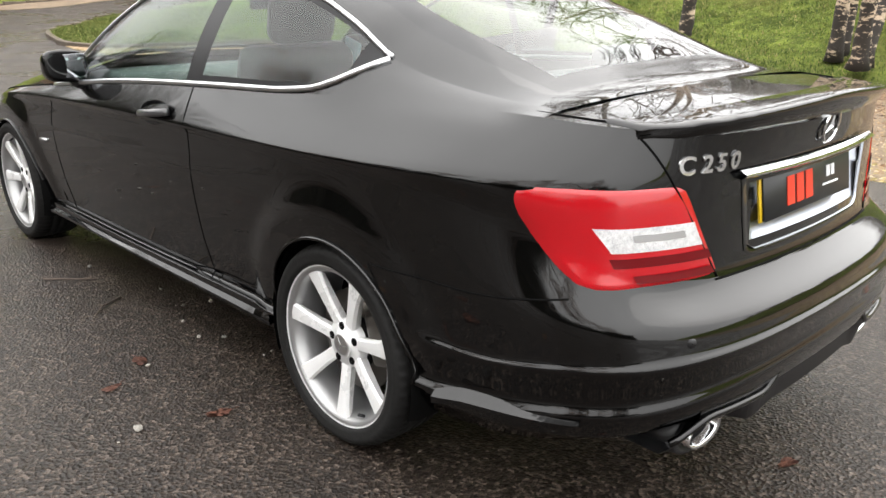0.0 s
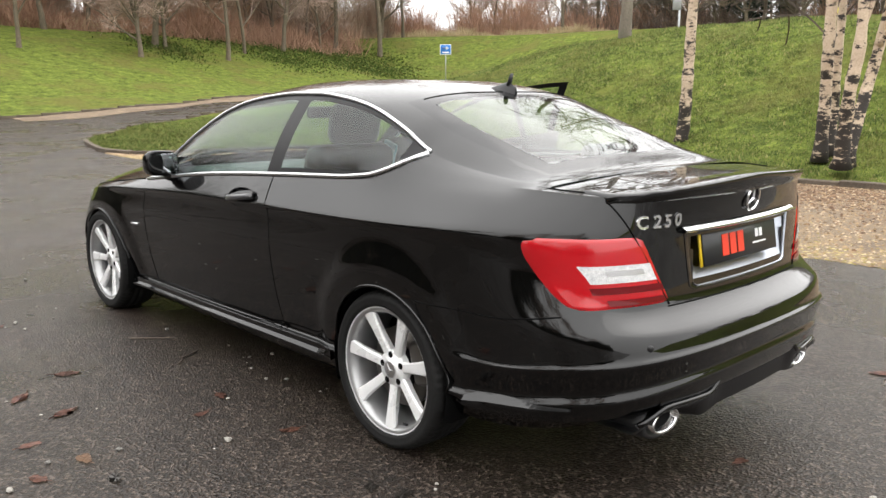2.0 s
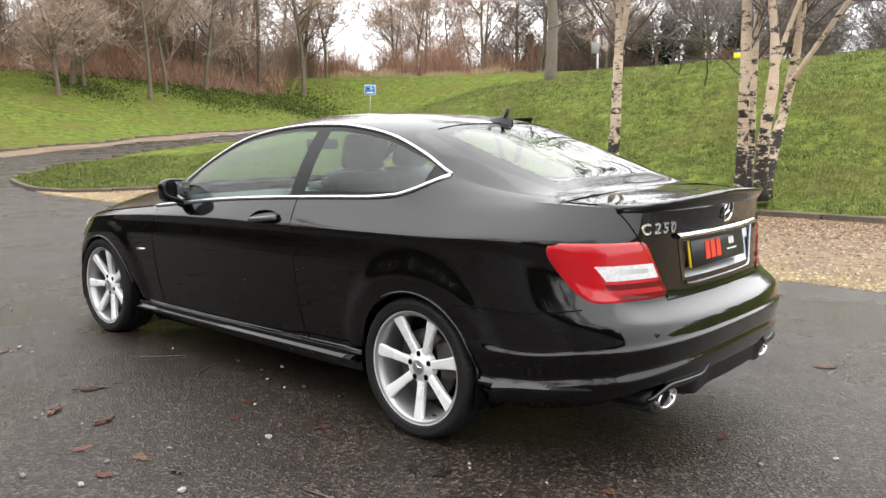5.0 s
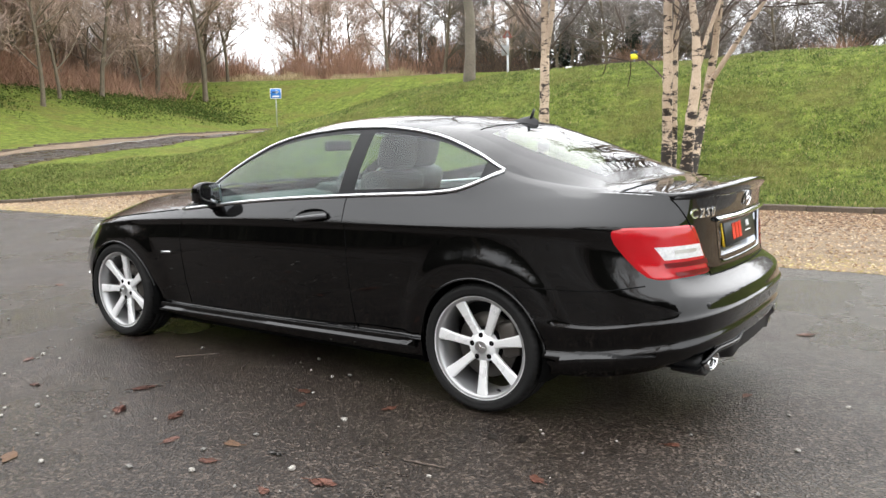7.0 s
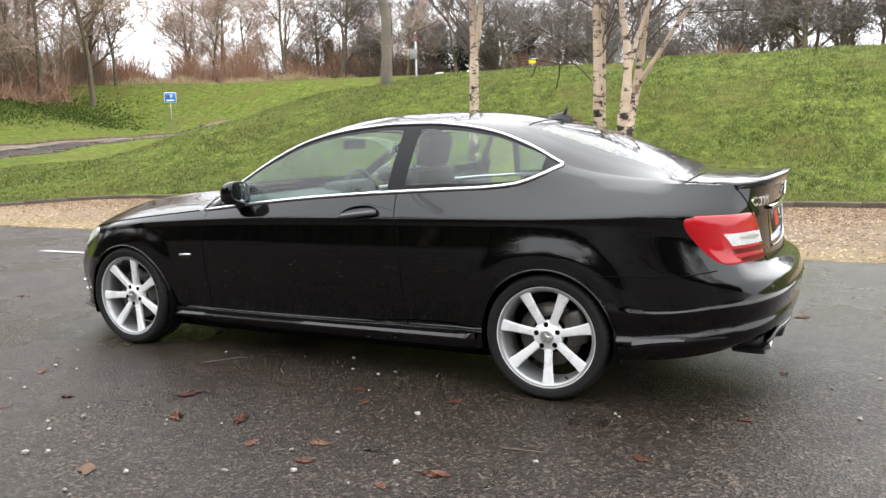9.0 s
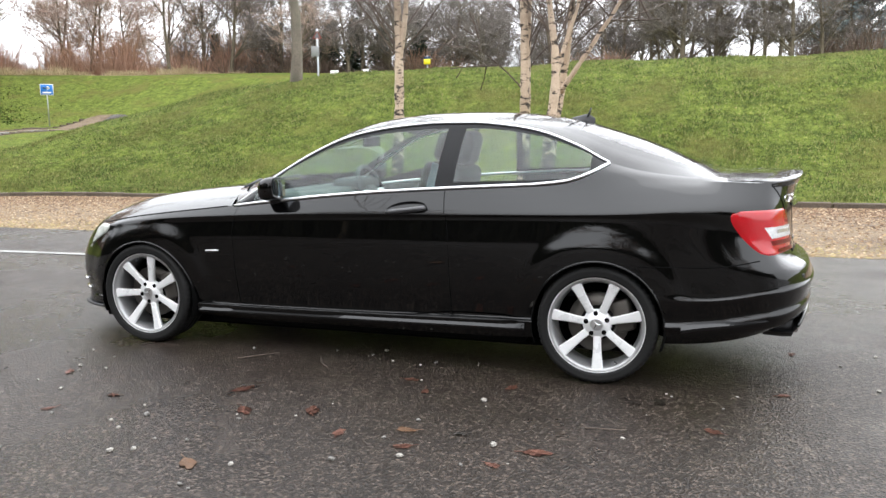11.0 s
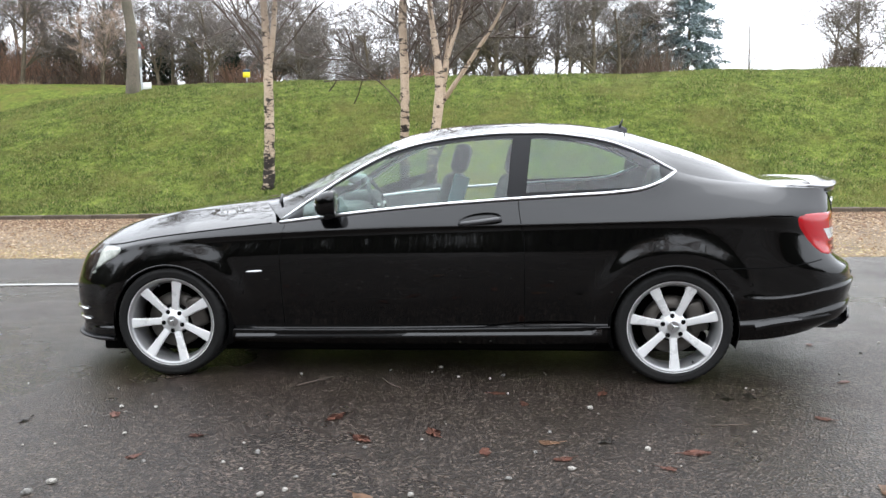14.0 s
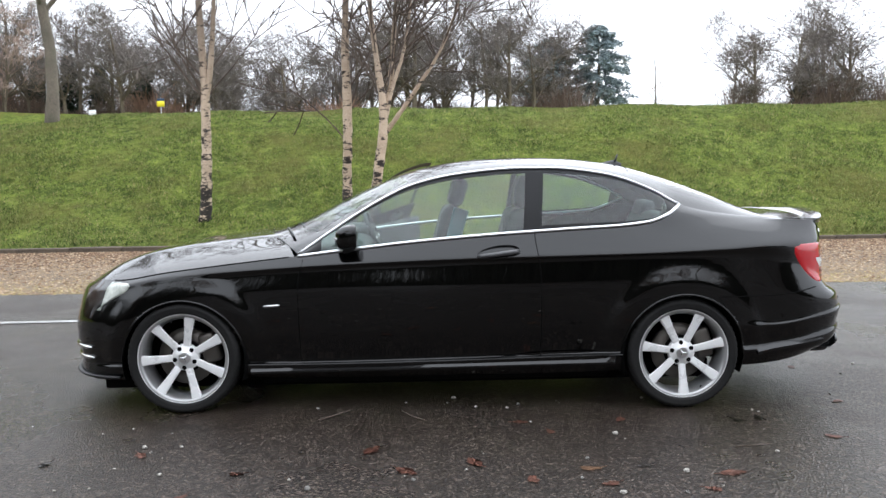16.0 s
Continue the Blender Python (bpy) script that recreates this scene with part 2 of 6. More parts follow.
def grid_part(name, p, mask, material, parent=None, label="", n=None, flip=False):
    """The faces of a grid that the mask keeps, as a mesh with the whole grid's normals."""
    nu, nv = p.shape[:2]
    n = sheet(p) if n is None else n
    if flip:
        n = -n
    idx = np.arange(nu * nv).reshape(nu, nv)
    f = np.stack([idx[:-1, :-1], idx[1:, :-1], idx[1:, 1:], idx[:-1, 1:]], -1)[mask]
    if flip:
        f = f[:, ::-1]
    used, inv = np.unique(f, return_inverse=True)
    return mesh_ob(name, p.reshape(-1, 3)[used], inv.reshape(-1, 4), material, parent, label, n.reshape(-1, 3)[used])


def tube(pts, radius, sides=6, taper=None, flat=1.0, cap=True):
    """A bmesh tube along points; radius may be a list."""
    bm = bmesh.new()
    sweep(bm, pts, radius, sides, flat, cap)
    return bm


def sweep(bm, pts, radius, sides=6, flat=1.0, cap=True, up=(0, 0, 1)):
    pts = [Vector(p) for p in pts]
    rad = radius if isinstance(radius, (list, tuple)) else [radius] * len(pts)
    rings = []
    for i, p in enumerate(pts):
        d = (pts[min(i + 1, len(pts) - 1)] - pts[max(i - 1, 0)]).normalized()
        a = d.cross(Vector(up))
        if a.length < 1e-3:
            a = d.cross(Vector((1, 0, 0)))
        a.normalize()
        b = a.cross(d)
        rings.append([bm.verts.new(p + rad[i] * (math.cos(2 * math.pi * k / sides) * a + flat * math.sin(2 * math.pi * k / sides) * b)) for k in range(sides)])
    for r, q in zip(rings, rings[1:]):
        for k in range(sides):
            bm.faces.new((r[k], r[(k + 1) % sides], q[(k + 1) % sides], q[k]))
    if cap:
        bm.faces.new(rings[0][::-1])
        bm.faces.new(rings[-1])
    return bm


def box(size, at=(0, 0, 0), bevel=0.0, segments=2, m=None):
    bm = bmesh.new()
    bmesh.ops.create_cube(bm, size=1, matrix=(m or Matrix()) @ Matrix.Translation(at) @ Matrix.Diagonal((*size, 1)))
    if bevel:
        bmesh.ops.bevel(bm, geom=bm.edges[:], offset=bevel, segments=segments, affect="EDGES", profile=0.5)
    return bm


def lathe(profile, steps=48, m=None):
    """A solid turned about the y axis: profile of (radius, y)."""
    bm = bmesh.new()
    rows = []
    for r, y in profile:
        rows.append([bm.verts.new((r * math.cos(2 * math.pi * k / steps), y, r * math.sin(2 * math.pi * k / steps))) for k in range(steps)])
    for a, b in zip(rows, rows[1:]):
        for k in range(steps):
            bm.faces.new((a[k], b[k], b[(k + 1) % steps], a[(k + 1) % steps]))
    if m:
        bmesh.ops.transform(bm, matrix=m, verts=bm.verts[:])
    return bm
LAMPRED = shader("red_lens", (0.42, 0.003, 0.008), 0.25, 0.0, 1.0, 0.3)
LAMPDARK = shader("dark_red_lens", (0.12, 0.001, 0.003), 0.3, 0.0, 0.5, 0.1)
LAMPCLEAR = grainy("clear_lens", (0.50, 0.50, 0.51), (0.92, 0.92, 0.92), (0.06, 0.14), 60, 190, 0.8, 0.004)
LAMPCLEAR.node_tree.nodes["Principled BSDF"].inputs["Metallic"].default_value = 0.35
HEADGLASS = grainy("headlamp_lens", (0.22, 0.24, 0.21), (0.66, 0.68, 0.62), (0.06, 0.12), 9, 26, 0.15, 0.004)
PLATEBLACK = shader("plate_black", (0.010, 0.011, 0.012), 0.35)
PLATEYELLOW = shader("plate_yellow", (0.75, 0.50, 0.02), 0.4)
SIGNRED = shader("sign_red", (0.72, 0.045, 0.02), 0.4)
WHITE = shader("white_print", (0.8, 0.8, 0.8), 0.5)
MIRROR = shader("mirror_glass", (0.42, 0.44, 0.46), 0.02, 1.0)
SEAT = grainy("dark_leather", (0.014, 0.014, 0.016), (0.030, 0.030, 0.033), (0.4, 0.6), 6, 120, 0.2, 0.002)
COVER = grainy("pale_blue_cover", (0.30, 0.46, 0.55), (0.42, 0.58, 0.66), (0.3, 0.5), 10, 60, 0.4, 0.004)

BARK = grainy("grey_bark", (0.085, 0.068, 0.046), (0.20, 0.162, 0.115), (0.8, 0.95), 5, 40, 0.8, 0.02)
TWIG = grainy("winter_twigs", (0.26, 0.188, 0.150), (0.50, 0.375, 0.305), (0.85, 0.95), 2, 30, 0.2, 0.01)
PALEBARK = grainy("pale_beech_bark", (0.11, 0.090, 0.07), (0.24, 0.205, 0.16), (0.8, 0.95), 3, 30, 0.6, 0.02, (0.09, 0.09, 0.06), 1.5)
REDTWIG = grainy("red_scrub", (0.27, 0.150, 0.098), (0.46, 0.285, 0.20), (0.85, 0.95), 2, 20, 0.2, 0.01)
BUSHTWIG = grainy("brown_bramble", (0.25, 0.180, 0.130), (0.50, 0.375, 0.28), (0.85, 0.95), 2, 20, 0.2, 0.01)
EVERGREEN = grainy("evergreen_leaf", (0.012, 0.022, 0.012), (0.035, 0.055, 0.028), (0.7, 0.9), 2, 20, 0.3, 0.01)
# Blue-green needles, lightened so that the colour carries the distance haze.
BLUEGREEN = grainy("hazed_conifer_needles", (0.14, 0.18, 0.19), (0.28, 0.34, 0.35), (0.7, 0.9), 2, 20, 0.3, 0.01)
GREYTWIG = grainy("grey_winter_twigs", (0.105, 0.088, 0.080), (0.235, 0.202, 0.182), (0.85, 0.95), 2, 30, 0.2, 0.01)
DARKTWIG = grainy("dark_birch_twigs", (0.055, 0.042, 0.034), (0.14, 0.108, 0.086), (0.85, 0.95), 2, 30, 0.2, 0.01)
BRAMBLE = grainy("dark_bramble", (0.095, 0.066, 0.050), (0.21, 0.150, 0.115), (0.85, 0.95), 2, 20, 0.2, 0.01)
STRAW = grainy("straw", (0.36, 0.27, 0.15), (0.58, 0.47, 0.29), (0.85, 0.95), 2, 20, 0.2, 0.01)
SKYBLOCK = grainy("reflection_darkener", (0.018, 0.020, 0.012), (0.055, 0.052, 0.032), (0.85, 0.95), 2, 20, 0.2, 0.01)
SIGNDULL = shader("dull_red", (0.34, 0.10, 0.08), 0.5)
SIGNPALE = shader("dull_white", (0.24, 0.24, 0.24), 0.6)
SIGNBLUE = shader("sign_blue", (0.02, 0.16, 0.50), 0.4)
SIGNNAVY = shader("sign_navy", (0.03, 0.06, 0.13), 0.5)
SIGNYELLOW = shader("sign_yellow", (0.80, 0.68, 0.02), 0.4)
STEEL = shader("galvanised_steel", (0.40, 0.41, 0.42), 0.45, 0.6)
LEAFRED = grainy("dead_leaf", (0.095, 0.038, 0.025), (0.19, 0.078, 0.050), (0.4, 0.6), 20, 90, 0.3, 0.003)
LEAFTAN = grainy("tan_leaf", (0.15, 0.082, 0.045), (0.25, 0.145, 0.082), (0.4, 0.6), 20, 90, 0.3, 0.003)
LEAFDARK = grainy("wet_dark_leaf", (0.012, 0.010, 0.008), (0.035, 0.028, 0.022), (0.3, 0.5), 20, 90, 0.3, 0.003)
PEBBLE = grainy("pale_stone", (0.20, 0.185, 0.16), (0.42, 0.40, 0.36), (0.6, 0.8), 30, 120, 0.4, 0.002)
GREYSTONE = grainy("grey_stone", (0.10, 0.095, 0.085), (0.22, 0.21, 0.19), (0.5, 0.7), 30, 120, 0.4, 0.002)


def per_island(name, colours, rough=0.9, trans=0.0):
    """A colour drawn at random for every loose piece of the mesh."""
    m = shader(name, colours[0], rough, spec=0.05)
    b = m.node_tree.nodes["Principled BSDF"]
    g = node(m, "ShaderNodeNewGeometry")
    r = node(m, "ShaderNodeValToRGB")
    while len(r.color_ramp.elements) < len(colours):
        r.color_ramp.elements.new(0.5)
    for k, c in enumerate(colours):
        r.color_ramp.elements[k].position = k / (len(colours) - 1)
        r.color_ramp.elements[k].color = (*c, 1)
    link(m, g.outputs["Random Per Island"], r.inputs["Fac"])
    link(m, r.outputs["Color"], b.inputs["Base Color"])
    return m


def patchy(m, scale_a, scale_b, tint, lo=0.74, hi=1.26):
    """Growth in patches: lusher and yellower places over a few metres and over a hand's width."""
    b = m.node_tree.nodes["Principled BSDF"]
    old = b.inputs["Base Color"].links[0].from_socket
    at = node(m, "ShaderNodeTexCoord").outputs["Object"]
    big = node(m, "ShaderNodeTexNoise", Scale=scale_a, Detail=4.0, Roughness=0.6)
    tuft = node(m, "ShaderNodeTexNoise", Scale=scale_b, Detail=4.0, Roughness=0.65)
    link(m, at, big.inputs["Vector"])
    link(m, at, tuft.inputs["Vector"])
    k = node(m, "ShaderNodeMapRange", From_Min=0.36, From_Max=0.64, To_Min=lo, To_Max=hi)
    link(m, tuft.outputs["Fac"], k.inputs["Value"])
    mul = node(m, "ShaderNodeVectorMath")
    mul.operation = "SCALE"
    link(m, old, mul.inputs[0])
    link(m, k.outputs["Result"], mul.inputs["Scale"])
    cut = node(m, "ShaderNodeMapRange", From_Min=0.48, From_Max=0.70, To_Min=0.0, To_Max=0.55)
    link(m, big.outputs["Fac"], cut.inputs["Value"])
    mix = node(m, "ShaderNodeMix")
    mix.data_type = "RGBA"
    mix.inputs[7].default_value = (*tint, 1)
    link(m, cut.outputs["Result"], mix.inputs["Factor"])
    link(m, mul.outputs["Vector"], mix.inputs[6])
    link(m, mix.outputs[2], b.inputs["Base Color"])


BLADES = per_island("grass_blades", [(0.034, 0.055, 0.016), (0.068, 0.100, 0.026), (0.114, 0.152, 0.038), (0.182, 0.212, 0.062), (0.26, 0.22, 0.10)])
patchy(BLADES, 0.45, 5.0, (0.150, 0.155, 0.045))
patchy(GRASS, 0.45, 5.0, (0.150, 0.152, 0.045))
IVY = per_island("ivy_leaf", [(0.034, 0.056, 0.014), (0.055, 0.085, 0.020), (0.08, 0.115, 0.028), (0.12, 0.11, 0.04)])
CHIPS = per_island("gravel_chips", [(0.10, 0.066, 0.040), (0.22, 0.155, 0.090), (0.30, 0.215, 0.130), (0.42, 0.335, 0.235), (0.14, 0.075, 0.040)])
LITTER = per_island("leaf_litter", [(0.045, 0.030, 0.020), (0.095, 0.058, 0.038), (0.15, 0.092, 0.058), (0.23, 0.155, 0.10), (0.075, 0.046, 0.030)])
MOSS = per_island("verge_moss", [(0.14, 0.115, 0.045), (0.24, 0.19, 0.075), (0.34, 0.27, 0.12), (0.40, 0.34, 0.20)])


def birch_bark():
    m = grainy("birch_bark", (0.40, 0.30, 0.21), (0.66, 0.53, 0.40), (0.7, 0.9), 4, 40, 0.5, 0.01)
    b = m.node_tree.nodes["Principled BSDF"]
    old = b.inputs["Base Color"].links[0].from_socket
    at = node(m, "ShaderNodeTexCoord").outputs["Object"]
    mp = node(m, "ShaderNodeMapping")
    mp.inputs["Scale"].default_value = (4.5, 4.5, 9.5)
    link(m, at, mp.inputs["Vector"])
    n = node(m, "ShaderNodeTexNoise", Scale=1.0, Detail=6.0, Roughness=0.72)
    link(m, mp.outputs["Vector"], n.inputs["Vector"])
    sep = node(m, "ShaderNodeSeparateXYZ")
    link(m, at, sep.inputs["Vector"])
    low_ = node(m, "ShaderNodeMapRange")  # old bark is black and rough near the root
    for k, v in (("From Min", 0.0), ("From Max", 1.9), ("To Min", 0.15), ("To Max", 0.0)):
        low_.inputs[k].default_value = v
    link(m, sep.outputs["Z"], low_.inputs["Value"])
    add = node(m, "ShaderNodeMath")
    add.operation = "ADD"
    link(m, n.outputs["Fac"], add.inputs[0])
    link(m, low_.outputs["Result"], add.inputs[1])
    cut = node(m, "ShaderNodeMapRange")
    cut.inputs["From Min"].default_value, cut.inputs["From Max"].default_value = 0.545, 0.585
    link(m, add.outputs[0], cut.inputs["Value"])
    mix = node(m, "ShaderNodeMix")
    mix.data_type = "RGBA"
    link(m, cut.outputs["Result"], mix.inputs["Factor"])
    link(m, old, mix.inputs[6])
    mix.inputs[7].default_value = (0.030, 0.024, 0.020, 1)
    young = node(m, "ShaderNodeMapRange")  # young bark higher up is brown and dull
    for k, v in (("From Min", 2.2), ("From Max", 4.4), ("To Min", 0.0), ("To Max", 0.85)):
        young.inputs[k].default_value = v
    link(m, sep.outputs["Z"], young.inputs["Value"])
    top = node(m, "ShaderNodeMix")
    top.data_type = "RGBA"
    link(m, young.outputs["Result"], top.inputs["Factor"])
    link(m, mix.outputs[2], top.inputs[6])
    top.inputs[7].default_value = (0.110, 0.082, 0.062, 1)
    link(m, top.outputs[2], b.inputs["Base Color"])
    return m


BIRCH = birch_bark()


# ---- the land ----
def kerb_line(x):
    """The front kerb of the grass, as y over x."""
    return spline([-21.5, -19.5, -16.9, -15.4, -14.5, -14.0, -13.7, -13.3, -12.8, -11.8, -9.6, 60], [6.4, 5.5, 4.8, 4.5, 4.6, 5.1, 6.4, 7.9, 8.7, 9.15, 9.25, 9.2])(x)


def far_kerb(y):
    return np.where(np.asarray(y) > 8, -31.6 - 0.281 * (np.asarray(y) - 8), -31.6 - 0.3 * (8 - np.asarray(y)))


def far_side(x, y):
    """Metres beyond the far kerb of the side road."""
    return 0.96 * (far_kerb(y) - x)


def near_edge(y):
    """The side road's edge along the grass island, as x over y."""
    return spline([6.4, 7.3, 8.9, 11.4, 16.0, 20.5, 29, 44, 60, 90], [-21.5, -22.5, -24.6, -26.2, -28.2, -29.4, -33, -38, -44, -55])(y)


def on_grass(x, y):
    island = (y > kerb_line(x)) & (x > -21.5) & (x > near_edge(y))
    island |= (y > 6.4) & (x <= -21.5) & (x > near_edge(y))
    return island | (far_side(x, y) > 0) | (y > 44)


def height(x, y):
    x, y = np.asarray(x, float), np.asarray(y, float)
    u = -0.7 * x + 0.72 * y - 22
    z = 0.075 * (u + np.sqrt(u * u + 9)) / 2 - 0.005
    z = np.where(z > 0.01, z, 0.01) - 0.01
    w, b = u - 26, u - 19
    back = step(y, 42, 58)
    z = z + back * 0.06 * (w + np.sqrt(w * w + 20)) / 2 - (1 - back) * 0.048 * (b + np.sqrt(b * b + 12)) / 2
    z = z * step(-x + 0.5 * y, -6, 16) + 2.9 * step(y, 38, 55) * step(-x, 14, 26)
    side = np.clip((y - np.maximum(kerb_line(x), 9.2 - 0.35 * np.clip(-13.2 - x, 0, 9)) - 0.1) / 8.4, 0, 1)
    top = spline([-30, -23, -20, -18, -15.5, -13, -10.5, -8, 0, 60], [0, 0.0, 0.33, 0.95, 1.87, 2.50, 2.84, 2.96, 2.99, 2.95])(x)
    bank = top * (0.45 * side + 0.55 * step(side, 0.02, 1.0)) + 0.05 * step(side, 0, 0.03)
    bank = bank + np.clip(0.055 * (y - 17.7), 0, 2.4) * step(x, -12, -4)
    bank = bank * (1 - 0.9 * step(y, 22, 40) * step(-x, 9, 16))
    bank = bank * step(x - near_edge(y), 0, 8)
    v = far_side(x, y)
    far = 4.2 * step(v, 0.2, 24) + 0.03 * np.clip(v - 20, 0, 40)
    rough = 0.05 * np.sin(1.3 * x + 0.7 * y) * np.sin(0.9 * y - 0.4 * x) * step(side, 0.1, 0.4)
    total = np.maximum(z, bank + 0.3 * z * step(side, 0, 0.2)) + far * (v > 0) + rough
    total = total + 0.030 * step(-x, -0.9, 1.15) * step(y, -2.1, -1.0) * (1 - step(y, 1.5, 3.8)) * (1 - step(-x, 3, 8))  # the tarmac swells a little under the front of the car
    over = total - 5.0
    return np.where(over > 0, 5.0 + 1.5 * np.tanh(over / 1.5), total)


def spread(a, b, fine0, fine1, d_fine, d_far):
    """Grid lines, dense between fine0 and fine1."""
    out, x = [], a
    while x < b:
        out.append(x)
        gap = max(fine0 - x, x - fine1, 0)
        x += min(d_fine + 0.12 * gap, d_far)
    return np.array(out + [b])



gx = spread(-420, 420, -34, 14, 0.30, 30)
gy = spread(-320, 520, 3, 22, 0.25, 30)
GX, GY = np.meshgrid(gx, gy, indexing="ij")
GZ = height(GX, GY)
ground_z = GZ + np.where(on_grass(GX, GY), 0.05, -0.10)
ground = grid_part("ground", np.stack([GX, GY, ground_z], -1), np.ones((len(gx) - 1, len(gy) - 1), bool), GRASS)
tagged(ground, "damp green mown grass on banks and verges", "grass", kind="structure")


def ribbon(name, us, lo, hi, cross, material, label, category, lift=0.0, along="x", kind="structure"):
    """A sheet between two edge curves over x or over y, lying on the land."""
    t = np.asarray(cross)
    a, b = np.asarray(lo, float)[:, None], np.asarray(hi, float)[:, None]
    w = a + (b - a) * t[None, :]
    q = np.repeat(np.asarray(us, float)[:, None], len(t), 1)
    x, y = (q, w) if along == "x" else (w, q)
    p = np.stack([x, y, height(x, y) + (lift if np.isscalar(lift) else np.asarray(lift)[None, :])], -1)
    ob = grid_part(name, p, np.ones((len(us) - 1, len(t) - 1), bool), material, flip=(along == "y"))
    return tagged(ob, label, category, kind=kind)


def tar_edge(x):
    """Where the tarmac meets the gravel or the island's kerb."""
    return spline([-22.6, -21.5, -19.5, -16.9, -15.4, -13.7, -11.5, -6, 0, 5, 60], [7.0, 6.4, 5.5, 4.8, 4.44, 4.28, 4.2, 4.12, 3.95, 3.90, 3.9])(x)


rx = np.concatenate([[-420, -200, -100, -60, -50, -45, -41, -38, -36, -34, -33, -32, -31.3, -29, -26], np.linspace(-22.6, 12, 140), [20, 40, 80, 200, 420]])
ribbon("road", rx, np.full(len(rx), -320.0), np.where(rx < -31.3, 7.0 - (-31.3 - rx) / 0.3, np.where(rx < -22.6, 7.0, tar_edge(rx))), [0, 0.6, 0.85, 0.92, 0.96, *np.linspace(0.979, 0.986, 8), 0.990, 0.993, 0.997, 1.0], ASPHALT,
       "wet dark grey tarmac with scattered leaves", "road")
ry = np.concatenate([np.linspace(7.0, 30, 60), np.linspace(30.5, 44, 28)])
ribbon("road", ry, far_kerb(ry) + 2.0, near_edge(ry), np.linspace(0, 1, 9), ASPHALT, "side road of wet dark tarmac climbing past the grass", "road", 0.0, "y")
ribbon("verge", ry, far_kerb(ry), far_kerb(ry) + 2.0, np.linspace(0, 1, 5), GRAVEL, "pale gravel verge along the side road", "verge", 0.012, "y")
vx = np.concatenate([np.linspace(-15.6, -12, 60), np.linspace(-11.8, 14, 110), [20, 40, 80]])
ribbon("verge", vx, tar_edge(vx), kerb_line(vx), np.linspace(0, 1, 14), GRAVEL, "tan gravel verge strewn with dead leaves", "verge", 0.003 + 0.015 * np.minimum(1, np.linspace(0, 1, 14) * 4))
ly = np.linspace(19.0, 34, 40)
ribbon("road_line", ly, far_kerb(ly) + 2.05, far_kerb(ly) + 2.2, [0, 1], LINE, "worn white edge line on the side road", "road line", 0.012, "y")
lx = np.linspace(-6.2, -2.7, 30)
ribbon("road_line", lx, np.full(30, 2.06), np.full(30, 2.17), [0, 0.5, 1], LINE, "worn white line painted on the tarmac", "road line", 0.006)


# ---- the car ----
HUB_F, HUB_R = -1.366, 1.373
ARCHES = ((HUB_F, 0.320), (HUB_R, 0.307))  # wheel arch centres, along and up
car = tagged(new("car"), "black two-door coupe parked on wet tarmac, driver's door open", "car")

# plan of the widest contour, from the nose's middle round the left side to the tail's middle
plan_x = flow([-2.17, -2.13, -1.99, -1.72, -1.38, -0.70, 0.0, 0.70, 1.38, 1.85, 2.16, 2.325, 2.415, 2.445], True)
plan_y = flow([0.0, -0.35, -0.68, -0.835, -0.875, -0.880, -0.885, -0.885, -0.888, -0.868, -0.815, -0.695, -0.44, 0.0])
# rows from the bottom edge to the waist: heights and insets at the fourteen knots
ROWS_Z = [
    [.17, .17, .18, .20, .22, .20, .20, .20, .22, .228, .275, .315, .335, .34],
    [.22, .22, .22, .24, .25, .235, .24, .25, .26, .285, .315, .345, .365, .375],
    [.26, .26, .26, .28, .29, .285, .29, .30, .315, .325, .372, .40, .425, .44],
    [.30, .30, .30, .30, .31, .296, .302, .315, .335, .355, .405, .435, .460, .472],
    [.40, .40, .42, .44, .45, .45, .45, .46, .46, .452, .49, .515, .528, .535],
    [.50, .50, .52, .55, .58, .58, .58, .58, .56, .480, .512, .535, .546, .552],
    [.60, .60, .61, .65, .68, .70, .70, .70, .70, .645, .610, .604, .602, .602],
    [.64, .64, .65, .70, .75, .80, .825, .84, .85, .835, .735, .678, .668, .666],
    [.68, .68, .69, .73, .785, .83, .856, .866, .882, .905, .905, .905, .905, .905],
    [.70, .71, .745, .758, .81, .885, .953, .996, 1.024, 1.033, 1.025, 1.02, 1.015, 1.015],
]
ROWS_IN = [
    [.07, .06, .06, .07, .07, .08, .08, .08, .07, .07, .09, .12, .14, .14],
    [.02, .02, .02, .035, .035, .045, .045, .045, .04, .03, .035, .035, .035, .035],
    [.01, .01, .02, .03, .035, .036, .036, .036, .03, .022, .015, .012, .010, .010],
    [.02, .02, .02, .04, .05, .062, .062, .062, .05, .035, .025, .020, .018, .018],
    [0, 0, 0, 0, .02, .028, .028, .028, .018, .004, .004, 0, 0, 0],
    [0, 0, 0, 0, .005, .010, .010, .010, .005, .010, .010, .010, .010, .010],
    [.02, .02, .03, .02, .008, .002, 0, 0, 0, .006, .016, .026, .028, .028],
    [.03, .03, .05, .035, .02, .010, .008, .008, .006, .010, .066, .100, .106, .106],
    [.05, .05, .075, .045, .024, .0, -.004, -.004, -.004, .003, .078, .118, .122, .120],
    [.10, .10, .13, .085, .058, .045, .047, .064, .106, .142, .145, .14, .11, .095],
]
SUB_U, SUB_V = 26, 6
cc = np.linspace(0, 13, 13 * SUB_U + 1)
PX, PY = plan_x(cc), plan_y(cc)
tx, ty = np.gradient(PX), np.gradient(PY)
tl_ = np.hypot(tx, ty)
nx, ny = -ty / tl_, tx / tl_  # inward
